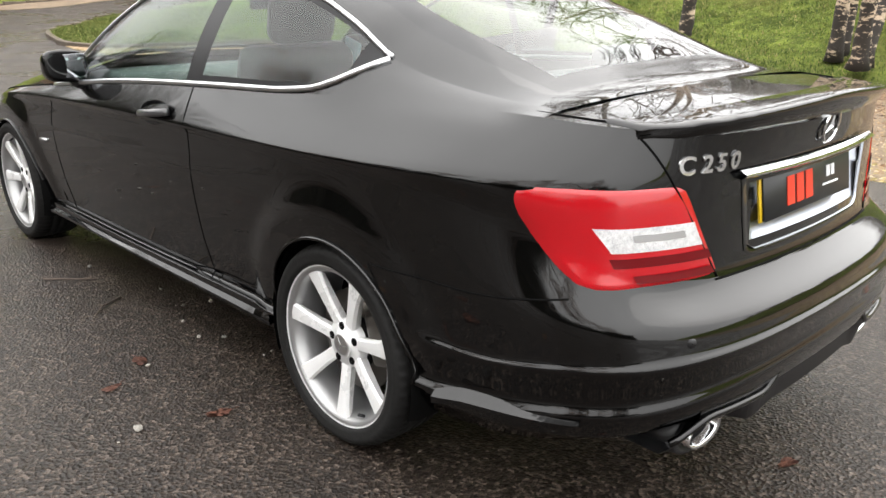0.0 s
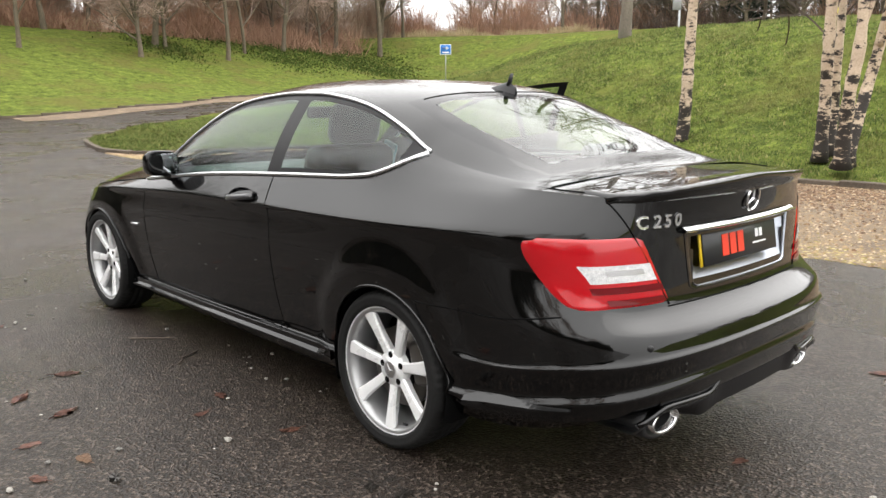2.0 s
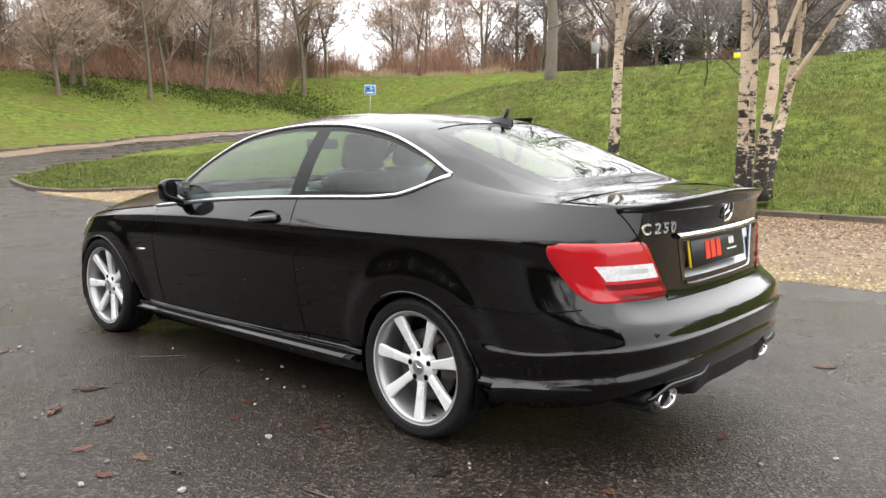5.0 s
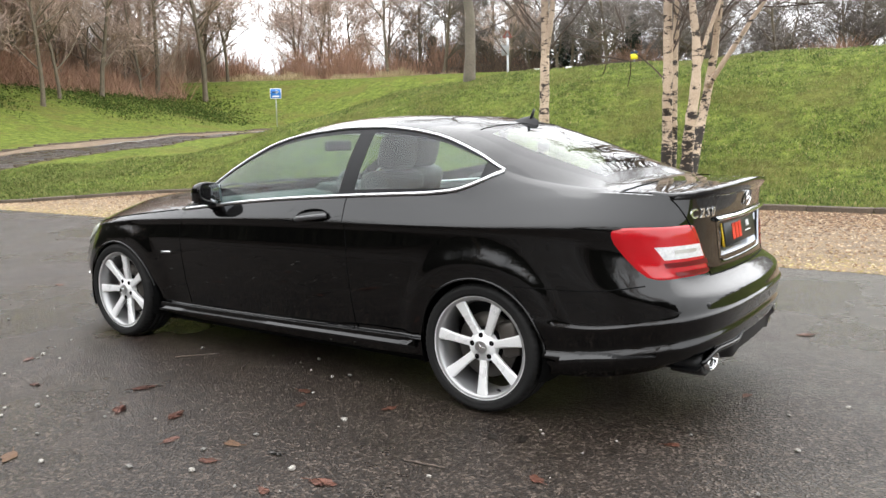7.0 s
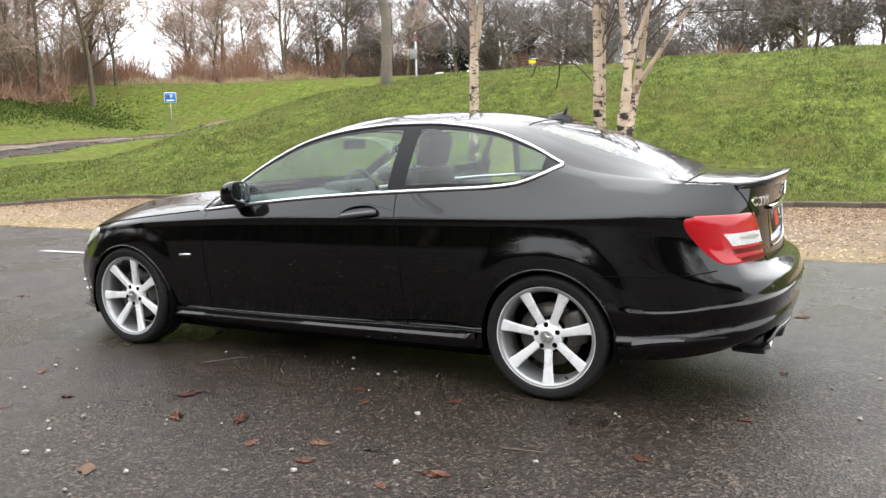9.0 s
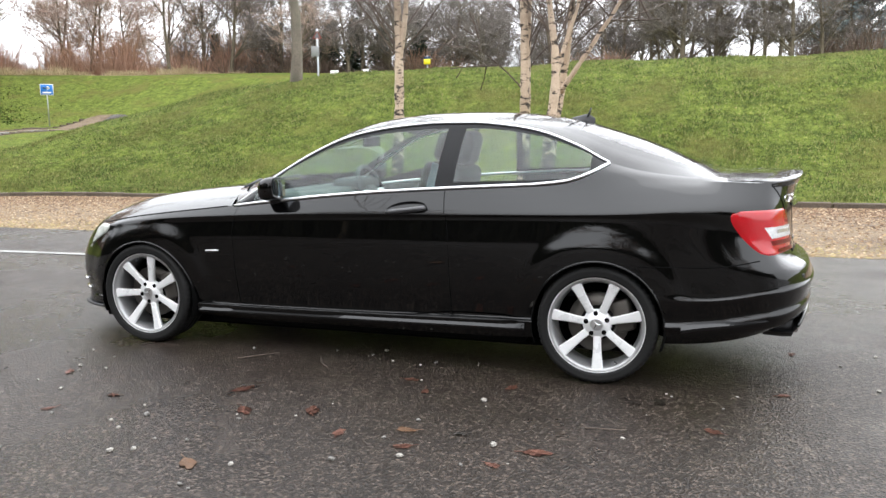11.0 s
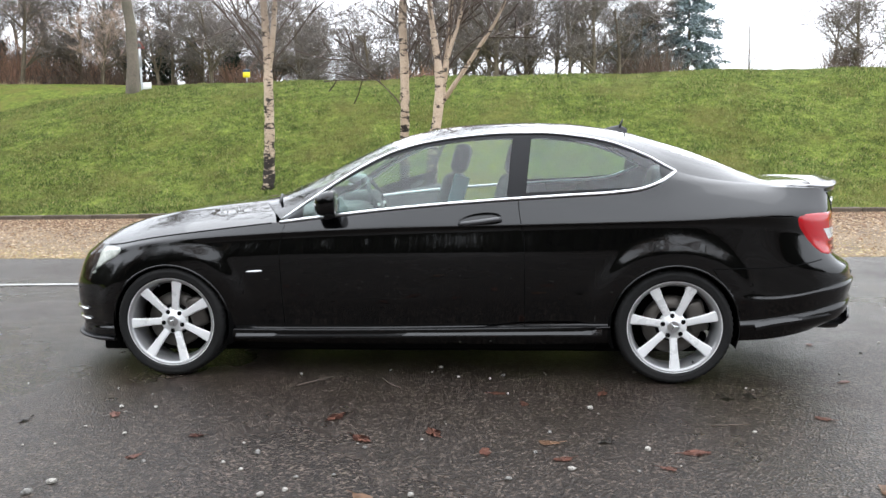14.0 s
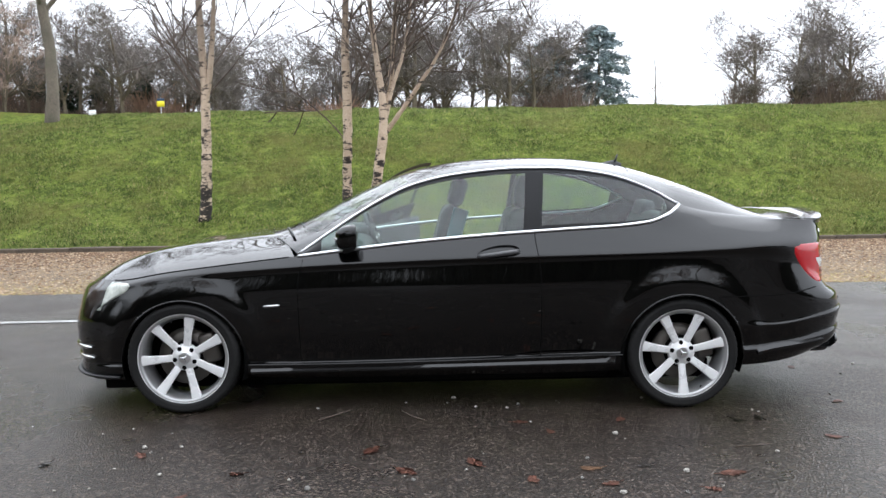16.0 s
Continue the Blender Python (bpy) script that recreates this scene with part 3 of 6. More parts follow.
flip_in = np.where(nx * (0.1 - PX) + ny * (0 - PY) < 0, -1.0, 1.0)
nx, ny = nx * flip_in, ny * flip_in
key_z = np.stack([flow(r, True)(cc) for r in ROWS_Z], 1)
key_i = np.stack([flow(r, True)(cc) for r in ROWS_IN], 1)


def rows_between(keys, sub):
    """Rows drawn smoothly through the keys of every column, crisper than a plain spline."""
    out = []
    k = keys.shape[1]
    for j in range(k - 1):
        a, b, d, e = keys[:, max(j - 1, 0)], keys[:, j], keys[:, j + 1], keys[:, min(j + 2, k - 1)]
        for t in np.arange(sub) / sub:
            m0, m1 = 0.30 * (d - a), 0.30 * (e - b)
            out.append((2 * t**3 - 3 * t**2 + 1) * b + (t**3 - 2 * t**2 + t) * m0 + (3 * t**2 - 2 * t**3) * d + (t**3 - t**2) * m1)
    out.append(keys[:, -1])
    return np.stack(out, 1)


WZ, WI = rows_between(key_z, SUB_V), rows_between(key_i, SUB_V)
WX = PX[:, None] + nx[:, None] * WI
WY = PY[:, None] + ny[:, None] * WI
# flared arches, and their edges drawn onto circles
for hx, hz in ARCHES:
    dx, dz = WX - hx, WZ - hz
    r = np.hypot(dx, dz)
    near = (np.abs(WY) > 0.6) & (WZ < 0.86)
    swell = 0.014 * (1 - step(r, 0.40, 0.50)) * (WZ > 0.30) * near
    WY -= swell
    ARCH = 0.332
    snap = near & (np.abs(r - ARCH) < 0.016)
    WX = np.where(snap, hx + dx * ARCH / np.maximum(r, 1e-6), WX)
    WZ = np.where(snap, hz + dz * ARCH / np.maximum(r, 1e-6), WZ)
wall = np.stack([WX, WY, WZ], -1)
wall_n = sheet(wall)


def level(n):
    """Normals on the middle line stand square to it."""
    n[..., 1] = 0
    n /= np.linalg.norm(n, axis=-1, keepdims=True)


level(wall_n[0])
level(wall_n[-1])
mid = (wall[:-1, :-1] + wall[1:, :-1] + wall[1:, 1:] + wall[:-1, 1:]) / 4
MX, MY, MZ = mid[..., 0], mid[..., 1], mid[..., 2]
open_arch = np.zeros(MX.shape, bool)
for hx, hz in ARCHES:
    open_arch |= (np.hypot(MX - hx, MZ - hz) < 0.328) & (np.abs(MY) > 0.6)
DOOR_F, DOOR_R = -0.735, 0.590
bump_top_r = np.where(MX < 2.0, 0.625 + 0.03 * step(MX, 1.85, 2.0), 0.662)
is_door = (MX > DOOR_F) & (MX < DOOR_R) & (MZ > 0.298) & ~open_arch
is_rear_bumper = (MX > 1.56) & (MZ < bump_top_r) & ~open_arch
front_cut = 0.60 + 0.5 * (MX + 1.70)
is_front_bumper = (MX < -1.40) & (MZ < np.where(MX < -1.74, 0.70 + 0 * MX, front_cut)) & ~open_arch
plate_hole = (MX > 2.05) & (MZ > 0.742) & (MZ < 0.885) & (MY > -0.345 + 0.22 * (0.885 - MZ))
is_lid = (MX > 2.05) & ~plate_hole & (MZ > bump_top_r) & (MY > -0.445 - 0.60 * np.clip(MZ - 0.67, 0, 1))
is_body = ~(open_arch | is_door | is_rear_bumper | is_front_bumper | is_lid | plate_hole)
OTHER = np.array([1, -1, 1.0])


def both(name, p, n, mask, material, label="", parent=None):
    """A panel that runs across the middle: the left half and its mirror, joined into one mesh."""
    idx = np.arange(p.shape[0] * p.shape[1]).reshape(p.shape[:2])
    f = np.stack([idx[:-1, :-1], idx[1:, :-1], idx[1:, 1:], idx[:-1, 1:]], -1)[mask]
    used, inv = np.unique(f, return_inverse=True)
    f = inv.reshape(-1, 4)
    v, w = p.reshape(-1, 3)[used], n.reshape(-1, 3)[used]
    return mesh_ob(name, np.concatenate([v, v * OTHER]), np.concatenate([f, f[:, ::-1] + len(v)]), material, parent or car, label, np.concatenate([w, w * OTHER]))


def left(name, p, n, mask, material, label="", parent=None, mirror=False):
    idx = np.arange(p.shape[0] * p.shape[1]).reshape(p.shape[:2])
    f = np.stack([idx[:-1, :-1], idx[1:, :-1], idx[1:, 1:], idx[:-1, 1:]], -1)[mask]
    used, inv = np.unique(f, return_inverse=True)
    f = inv.reshape(-1, 4)
    v, w = p.reshape(-1, 3)[used], n.reshape(-1, 3)[used]
    if mirror:
        v, w, f = v * OTHER, w * OTHER, f[:, ::-1]
    return mesh_ob(name, v, f, material, parent or car, label, w)


# greenhouse: sections that bow forward at the screen, from the waist over the rail to the roof's middle
rail_z = spline([-.735, -.56, -.40, -.26, -.11, .07, .27, .45, .63, .84, 1.02, 1.25, 1.40, 1.62, 1.85, 2.0], [.887, 1.005, 1.108, 1.187, 1.254, 1.300, 1.327, 1.339, 1.338, 1.320, 1.289, 1.204, 1.124, 1.072, 1.047, 1.040])
rail_y = spline([-.735, -.56, -.40, -.26, -.11, .07, .27, .45, .81, 1.21, 1.40, 1.62, 1.85, 2.0], [.800, .762, .726, .692, .662, .648, .645, .643, .645, .656, .660, .655, .645, .64])
top_z = spline([-2.08, -1.88, -1.65, -1.28, -.98, -.69, -.55, -.37, -.19, -.02, .16, .36, .57, .84, 1.01, 1.20, 1.34, 1.51, 1.68, 1.85, 1.97, 2.15, 2.33],
               [.705, .815, .885, .945, .980, 1.090, 1.158, 1.240, 1.313, 1.360, 1.389, 1.403, 1.406, 1.396, 1.376, 1.340, 1.300, 1.245, 1.180, 1.105, 1.060, 1.055, 1.045])
bow = spline([-.735, -.4, 0.0, .4, 1.0, 1.4, 2.0], [-.26, -.20, -.08, 0, .06, .05, .02])
dlo_low = spline([-.735, .6, .95, 1.19, 1.29, 1.40], [0, 0, .002, .014, .040, .094])  # above the waist
hs = np.concatenate([np.linspace(-.735, 1.40, 150), np.linspace(1.415, 1.98, 40)])
waist = wall[:, -1]
side_sel = slice(4 * SUB_U, 10 * SUB_U)
waist_y = lambda x: np.interp(x, waist[side_sel, 0], waist[side_sel, 1])
waist_z = lambda x: np.interp(x, waist[side_sel, 0], waist[side_sel, 2])
wy, wz = waist_y(hs), waist_z(hs)
ry_, rz_ = -rail_y(hs), rail_z(hs)
low = np.where(hs <= 1.40, dlo_low(hs), np.clip(rz_ - wz - 0.004, 0.0, None))
low = np.minimum(low, rz_ - wz - 0.002)
frac = np.clip(low / np.maximum(rz_ - wz, 1e-3), 0.012, 0.985)
NA, NB, NC = 4, 12, 18
gh = []
for k in range(NA + NB + 1):
    a = frac * (k / NA) if k <= NA else frac + (1 - frac) * ((k - NA) / NB)
    swellout = 0.018 * np.sin(np.pi * a) * step(-hs, -1.9, -1.2)
    gh.append(np.stack([hs, wy + (ry_ - wy) * a - swellout, wz + (rz_ - wz) * a + 0 * swellout], -1))
for k in range(1, NC + 1):
    t = k / NC
    q = 1 - (1 - t) ** 1.0
    yy = ry_ * (1 - q)
    xx = hs + bow(hs) * (1 - (1 - q) ** 2)
    crown = 1 - (1 - q) ** 3.5
    zz = rz_ + (top_z(hs + bow(hs)) - rz_) * crown
    gh.append(np.stack([xx, yy, zz], -1))
gh = np.stack(gh, 1)
# the door post leans back towards the roof
lean_w = np.exp(-((hs - 0.55) / 0.40) ** 2)[:, None] * (1 - step(np.arange(gh.shape[1]), NA + NB, NA + NB + 6))[None, :]
gh[..., 0] += 0.11 * (gh[..., 2] - 1.0) * lean_w
gh_n = sheet(gh)
level(gh_n[:, -1])
gm = (gh[:-1, :-1] + gh[1:, :-1] + gh[1:, 1:] + gh[:-1, 1:]) / 4
GHX, GHY, GHZ = gm[..., 0], gm[..., 1], gm[..., 2]
row = np.arange(NA + NB + NC)[None, :] + 0 * GHX
HX = np.repeat(((hs[:-1] + hs[1:]) / 2)[:, None], NA + NB + NC, 1)
in_dlo = (row >= NA) & (row < NA + NB) & (HX < 1.40)
door_glass = in_dlo & (HX > -0.60) & (HX < 0.492) & (row < NA + NB - 1)
quarter_glass = in_dlo & (HX > 0.598) & (HX < 1.32) & (row < NA + NB - 1) & (row > NA)
post = in_dlo & ~door_glass & ~quarter_glass
is_roof_row = row >= NA + NB
screen_front = is_roof_row & (row >= NA + NB + 2) & (GHZ > 1.0) & (HX < -0.10 + 0.0 * GHY) & (HX > -0.70)
back_screen = is_roof_row & (row >= NA + NB + 3) & (HX > 1.115) & (HX < 1.885)
back_clear = back_screen & (row >= NA + NB + 5) & (HX > 1.20) & (HX < 1.80)
roof_mask = ~(in_dlo | screen_front | back_screen)
roof_only = roof_mask & is_roof_row & (HX > -0.10) & (HX < 1.115)
quarter_panel = roof_mask & ~roof_only

# the rear pillar flows into the shoulder without a crease
def unit(n):
    return n / np.linalg.norm(n, axis=-1, keepdims=True)


own = wall_n[side_sel, -1]
xs_ = waist[side_sel, 0]
top_n = np.stack([np.interp(hs, xs_, own[:, a]) for a in range(3)], -1)
foot_n = gh_n[:, 0].copy()
blend_x = lambda x: step(x, 1.12, 1.32) * (1 - step(x, 1.84, 1.98))
away = np.linalg.norm(gh - gh[:, :1], axis=2)
f_ = ((1 - step(away, 0.0, 0.13)) * blend_x(hs)[:, None])[..., None]
f_[:, NA + NB + 1:] = 0
gh_n = unit(gh_n * (1 - f_) + f_ * unit(top_n + foot_n)[:, None])
foot_w = np.stack([np.interp(xs_, hs, foot_n[:, a]) for a in range(3)], -1)
below = np.linalg.norm(wall[side_sel] - wall[side_sel, -1:], axis=2)
f_ = ((1 - step(below, 0.0, 0.08)) * blend_x(xs_)[:, None])[..., None]
wall_n[side_sel] = unit(wall_n[side_sel] * (1 - f_) + f_ * unit(own + foot_w)[:, None])

body = both("body_shell", wall, wall_n, is_body, PAINT)
both("roof_panel", gh, gh_n, roof_only, PAINT)
both("roof_pillar", gh, gh_n, quarter_panel, PAINT)
both("windscreen", gh, gh_n, screen_front, SIDEGLASS)
both("rear_screen_surround", gh, gh_n, back_screen & ~back_clear, GLOSSBLACK)
rear_screen = both("rear_screen", gh, gh_n, back_clear, REARGLASS, "sloping rear window reflecting bare branches")
both("rear_bumper", wall, wall_n, is_rear_bumper, PAINT)
both("front_bumper", wall, wall_n, is_front_bumper, PAINT)
boot_lid = both("boot_lid", wall, wall_n, is_lid, PAINT)

# bonnet and boot top, spanned between the waist and the middle line
e0 = np.arange(0, int(4.95 * SUB_U) + 1)
edge = waist[e0]
we = (PX[e0] - PX[0]) / (-0.70 - PX[0])
xc = -2.08 + (-0.995 + 2.08) * np.clip(we, 0, 1) ** 0.9
hood = []
for t in np.linspace(0, 1, 26):
    x = edge[:, 0] + (xc - edge[:, 0]) * t
    y = edge[:, 1] * (1 - t)
    lift = 1 - (1 - t) ** 3.2
    bulge = 0.012 * np.exp(-((np.abs(y) - 0.42) / 0.10) ** 2) * step(x, -2.0, -1.6)
    hood.append(np.stack([x, y, edge[:, 2] + (top_z(xc) - edge[:, 2]) * lift + bulge], -1))
hood = np.stack(hood, 1)
hood_n = sheet(hood)
level(hood_n[:, -1])
both("bonnet", hood, hood_n, np.ones((hood.shape[0] - 1, 25), bool), PAINT, "black bonnet under a white sky")
e1 = np.arange(int(9.3 * SUB_U), 13 * SUB_U + 1)
edge = waist[e1]
wt = np.linspace(0, 1, len(e1))
xc = 1.975 + (waist[-1, 0] - 1.975) * wt ** 1.4
deck = []
for t in np.linspace(0, 1, 20):
    lift = 1 - (1 - t) ** 2.4
    deck.append(np.stack([edge[:, 0] + (xc - edge[:, 0]) * t, edge[:, 1] * (1 - t), edge[:, 2] + (top_z(xc) - edge[:, 2]) * lift], -1))
deck = np.stack(deck, 1)
deck_n = sheet(deck)
level(deck_n[:, -1])
both("boot_top", deck, deck_n, np.ones((deck.shape[0] - 1, 19), bool), PAINT, "", boot_lid)


def door(mirror):
    d = left("door", wall, wall_n, is_door, PAINT, "", None, mirror)
    left("door_glass", gh, gh_n, door_glass, SIDEGLASS, "", d, mirror)
    left("door_frame", gh, gh_n, post & (HX < 0.560), FRAME, "", d, mirror)
    return d


near_door = door(False)
far_door = door(True)
for mirror in (False, True):
    q = left("quarter_window", gh, gh_n, quarter_glass, SIDEGLASS, "", None, mirror)
    left("window_frame", gh, gh_n, post & (HX >= 0.560), FRAME, "", q, mirror)


def on_wall(x, z):
    """The left flank's y at a place."""
    j = np.argmin(np.abs(wall[4 * SUB_U:10 * SUB_U, -10, 0] - x)) + 4 * SUB_U
    return float(np.interp(z, wall[j, :, 2], wall[j, :, 1]))


def line_on_grid(p, n, ij, off):
    return [Vector(p[i, j]) + off * Vector(n[i, j]) for i, j in ij]


def two_sided(name, pts, radius, material, sides=6, flat=1.0, label="", parent=None):
    for s in (1, -1):
        part(name, tube([(q[0], q[1] * s, q[2]) for q in pts], radius, sides, flat=flat), material, parent or car, label)


# bright trim round the side windows: over the top, and along the waist
n_tip = int(np.searchsorted(hs, 1.40))
top_pts = line_on_grid(gh, gh_n, [(i, NA + NB) for i in range(0, n_tip + 1, 3)] + [(n_tip, NA + NB)], 0.002)
low_pts = line_on_grid(gh, gh_n, [(i, NA) for i in range(0, n_tip + 1, 3)] + [(n_tip, NA)], 0.002)
two_sided("window_trim", top_pts, 0.0085, SATIN, 6)
two_sided("waist_trim", low_pts, 0.0105, SATIN, 6)


def on_body(c, z, off=0.0):
    """A place on the left wall at knot number c and height z, lifted along its normal."""
    i = min(max(c * SUB_U, 0), 13 * SUB_U - 1e-6)
    k, f = int(i), i - int(i)
    q, w = [], []
    for kk in (k, k + 1):
        zz = np.maximum.accumulate(wall[kk, :, 2] + np.arange(wall.shape[1]) * 1e-6)
        q.append([np.interp(z, zz, wall[kk, :, a]) for a in range(2)])
        w.append([np.interp(z, zz, wall_n[kk, :, a]) for a in range(3)])
    xy = (1 - f) * np.array(q[0]) + f * np.array(q[1])
    n = (1 - f) * np.array(w[0]) + f * np.array(w[1])
    n /= np.linalg.norm(n)
    return Vector((xy[0], xy[1], z)) + off * Vector(n)


c_table = {}


def c_at(axis, value, z, lo, hi):
    """The knot number between lo and hi where the wall at height z has that x or y."""
    key = (axis, round(float(z), 3), lo, hi)
    if key not in c_table:
        cs = np.linspace(lo, hi, 60)
        c_table[key] = (np.array([on_body(c, z)[axis] for c in cs]), cs)
    return float(np.interp(value, *c_table[key]))


def lens(name, zs, lefts, rights, material, parent, label="", off=0.004, mirror=False, cols=22, rim=0.012, even=False):
    """A bulged lens lying on the body between two edges, with a turned-in rim."""
    nz = len(zs)
    rows_ = []
    for k, z in enumerate(zs):
        line = []
        for j in range(cols):
            t = j / (cols - 1)
            e = min(1.0, 5 * min(t, 1 - t) + 0.0) * min(1.0, 5 * min(k, nz - 1 - k) / (nz - 1))
            line.append(on_body(lefts[k] + (rights[k] - lefts[k]) * t, z, off if even else -0.004 + (off + 0.004) * e ** 0.4 if e > 0 else -rim))
        rows_.append(line)
    p = np.array(rows_).transpose(1, 0, 2)
    return left(name, p, sheet(p), np.ones((cols - 1, nz - 1), bool), material, label, parent, mirror)


# rear lamps
tz = np.linspace(0.668, 0.905, 24)
lamp_left = spline([0.668, 0.676, 0.70, 0.75, 0.80, 0.84, 0.87, 0.893, 0.905], [2.19, 2.15, 2.105, 2.045, 2.0, 1.974, 1.967, 1.978, 2.01])
tl = [c_at(0, float(lamp_left(z)), z, 8.6, 12.5) for z in tz]
tr_ = [c_at(1, -0.408 - 0.56 * (z - 0.668), z, 9.5, 13) for z in tz]


def between(za, zb, ta, tb, n=6):
    zs = np.linspace(za, zb, n)
    a, b = np.interp(zs, tz, tl), np.interp(zs, tz, tr_)
    return zs, a + (b - a) * ta, a + (b - a) * tb


for mirror in (False, True):
    lamp = lens("rear_lamp", tz, tl, tr_, LAMPRED, car, "red rear lamp with a clear band", 0.006, mirror)
    for name, za, zb, ta, tb, mt in (("clear_band", 0.757, 0.812, 0.33, 0.93, LAMPCLEAR), ("lamp_stripe", 0.722, 0.744, 0.30, 0.95, LAMPDARK),
                                     ("lamp_stripe", 0.684, 0.703, 0.42, 0.93, LAMPDARK)):
        zs, a, b = between(za, zb, ta, tb)
        a = a + 0.10 * (zs - zs[0]) / (zs[-1] - zs[0]) * (-1 if name == "clear_band" else 0)
        lens(name, zs, a, b, mt, lamp, "", 0.0068, mirror, 14, 0.0, True)
    zs, a, b = between(0.780, 0.796, 0.52, 0.86, 4)
    lens("lamp_insert", zs, a, b, SATIN, lamp, "", 0.0076, mirror, 10, 0.0, True)

# head lamps
fz = np.linspace(0.585, 0.752, 18)
hl_back = spline([0.585, 0.62, 0.66, 0.70, 0.735, 0.752], [-1.885, -1.82, -1.75, -1.675, -1.65, -1.68])
hl = [c_at(0, float(hl_back(z)), z, 1.2, 3.8) for z in fz]
hr = [c_at(1, -0.34 - 0.9 * (z - 0.60), z, 0.4, 2.6) for z in fz]
for mirror in (False, True):
    hlamp = lens("head_lamp", fz, hr, hl, HEADGLASS, car, "clear swept-back head lamp", 0.008, mirror)

# lower grille bits seen round the front corner
for s in (1, -1):
    for z0 in (0.375, 0.315):
        pts = [on_body(c, z0 + 0.012 * (c - 1.6), 0.006) for c in np.linspace(1.25, 2.35, 10)]
        part("fog_lamp_trim", tube([(q[0], q[1] * s, q[2]) for q in pts], [0.004] + [0.011] * 8 + [0.004], 6), CHROME, car)
    pts = [on_body(c, 0.225, 0.012) for c in np.linspace(0.0, 2.9, 24)]
    part("front_splitter", tube([(q[0], q[1] * s, q[2]) for q in pts], 0.016, 6, flat=0.6), TRIM, car)

# sill strips and the strip on the rear bumper's flank: facets that lean in at the top
def flank_band(name, cs, lows, highs, out_low, out_high, s):
    bm = bmesh.new()
    cols_ = []
    for c, zl, zh in zip(cs, lows, highs):
        zm = 0.75 * zl + 0.25 * zh
        q = [on_body(c, zl, -0.004), on_body(c, zl + 0.002, out_low), on_body(c, zm, out_low + 0.002), on_body(c, zh - 0.002, out_high), on_body(c, zh, -0.004)]
        yy = min(q[1].y, q[2].y)
        q[1].y = q[2].y = yy
        q[3].y = max(q[3].y, yy + 0.002) if out_high < out_low else q[3].y
        cols_.append([bm.verts.new((v.x, s * v.y, v.z)) for v in q])
    for a, b in zip(cols_, cols_[1:]):
        for k in range(4):
            bm.faces.new((a[k], b[k], b[k + 1], a[k + 1]) if s > 0 else (a[k], a[k + 1], b[k + 1], b[k]))
    bm.faces.new(cols_[0])
    bm.faces.new(cols_[-1][::-1])
    part(name, bm, PAINT, car, smooth=False)


for s in (1, -1):
    cs = np.linspace(4.575, 7.42, 40)
    flank_band("sill_strip", cs, np.linspace(0.240, 0.258, 40), np.linspace(0.288, 0.300, 40), 0.012, -0.016, s)
    cs = np.linspace(8.84, 10.15, 20)
    taper = 1 - np.linspace(0, 1, 20) ** 3
    flank_band("bumper_strip", cs, np.linspace(0.300, 0.366, 20), np.linspace(0.300, 0.366, 20) + 0.006 + 0.046 * taper, 0.013, -0.016, s)


# panel gaps
def gap_line(name, pts, sides=(1, -1), w=0.0028):
    for s in sides:
        part(name, tube([(q[0], q[1] * s, q[2]) for q in pts], w, 5), GAPSHADE, car)


gap_line("door_gap", [(DOOR_R - 0.030 * step(z, 0.72, 0.98), on_wall(DOOR_R, z) + 0.0005, z) for z in np.linspace(0.30, 0.985, 24)], (1,))
front_gap = [(DOOR_F + 0.035 * step(z, 0.72, 0.9), on_wall(DOOR_F, z) + 0.0005, z) for z in np.linspace(0.30, 0.878, 24)]
gap_line("door_gap", front_gap, (1,))
gap_line("sill_gap", [(x, on_wall(x, 0.30) - 0.0005, 0.299 + 0.012 * (x + 0.74) / 1.35) for x in np.linspace(DOOR_F, 0.99, 20)], (1,), 0.0022)
gap_line("bumper_gap", [on_body(c, 0.622 + 0.038 * step(c, 9.0, 10.2), 0.0004) for c in np.linspace(8.36, 9.95, 20)])
gap_line("bumper_gap", [Vector((1.56 + 0.15 * t, 0, 0)) + Vector((0, on_wall(1.56 + 0.15 * t, 0.62 - 0.24 * t) - 0.0006, 0.622 - 0.235 * t)) for t in np.linspace(0, 1, 10)])
gap_line("bonnet_gap", [Vector(q) + Vector((0, -0.001, 0.001)) for q in waist[int(2.7 * SUB_U):int(4.96 * SUB_U):3]])
gap_line("lid_gap", [on_body(c_at(1, -0.447 - 0.58 * (z - 0.67), z, 9.0, 13), z, 0.0006) for z in np.linspace(0.67, 1.01, 16)])
gap_line("lid_gap", line_on_grid(deck, deck_n, [(i, 1) for i in range(0, int(1.35 * SUB_U), 2)], 0.0004))
gap_line("lid_gap", [on_body(c, 0.664, 0.001) for c in np.linspace(11.9, 13, 12)])
roof_i = int(np.searchsorted(hs, 1.115))
gap_line("roof_gap", line_on_grid(gh, gh_n, [(roof_i, j) for j in range(NA + NB + 5, NA + NB + NC + 1, 2)], 0.0005))

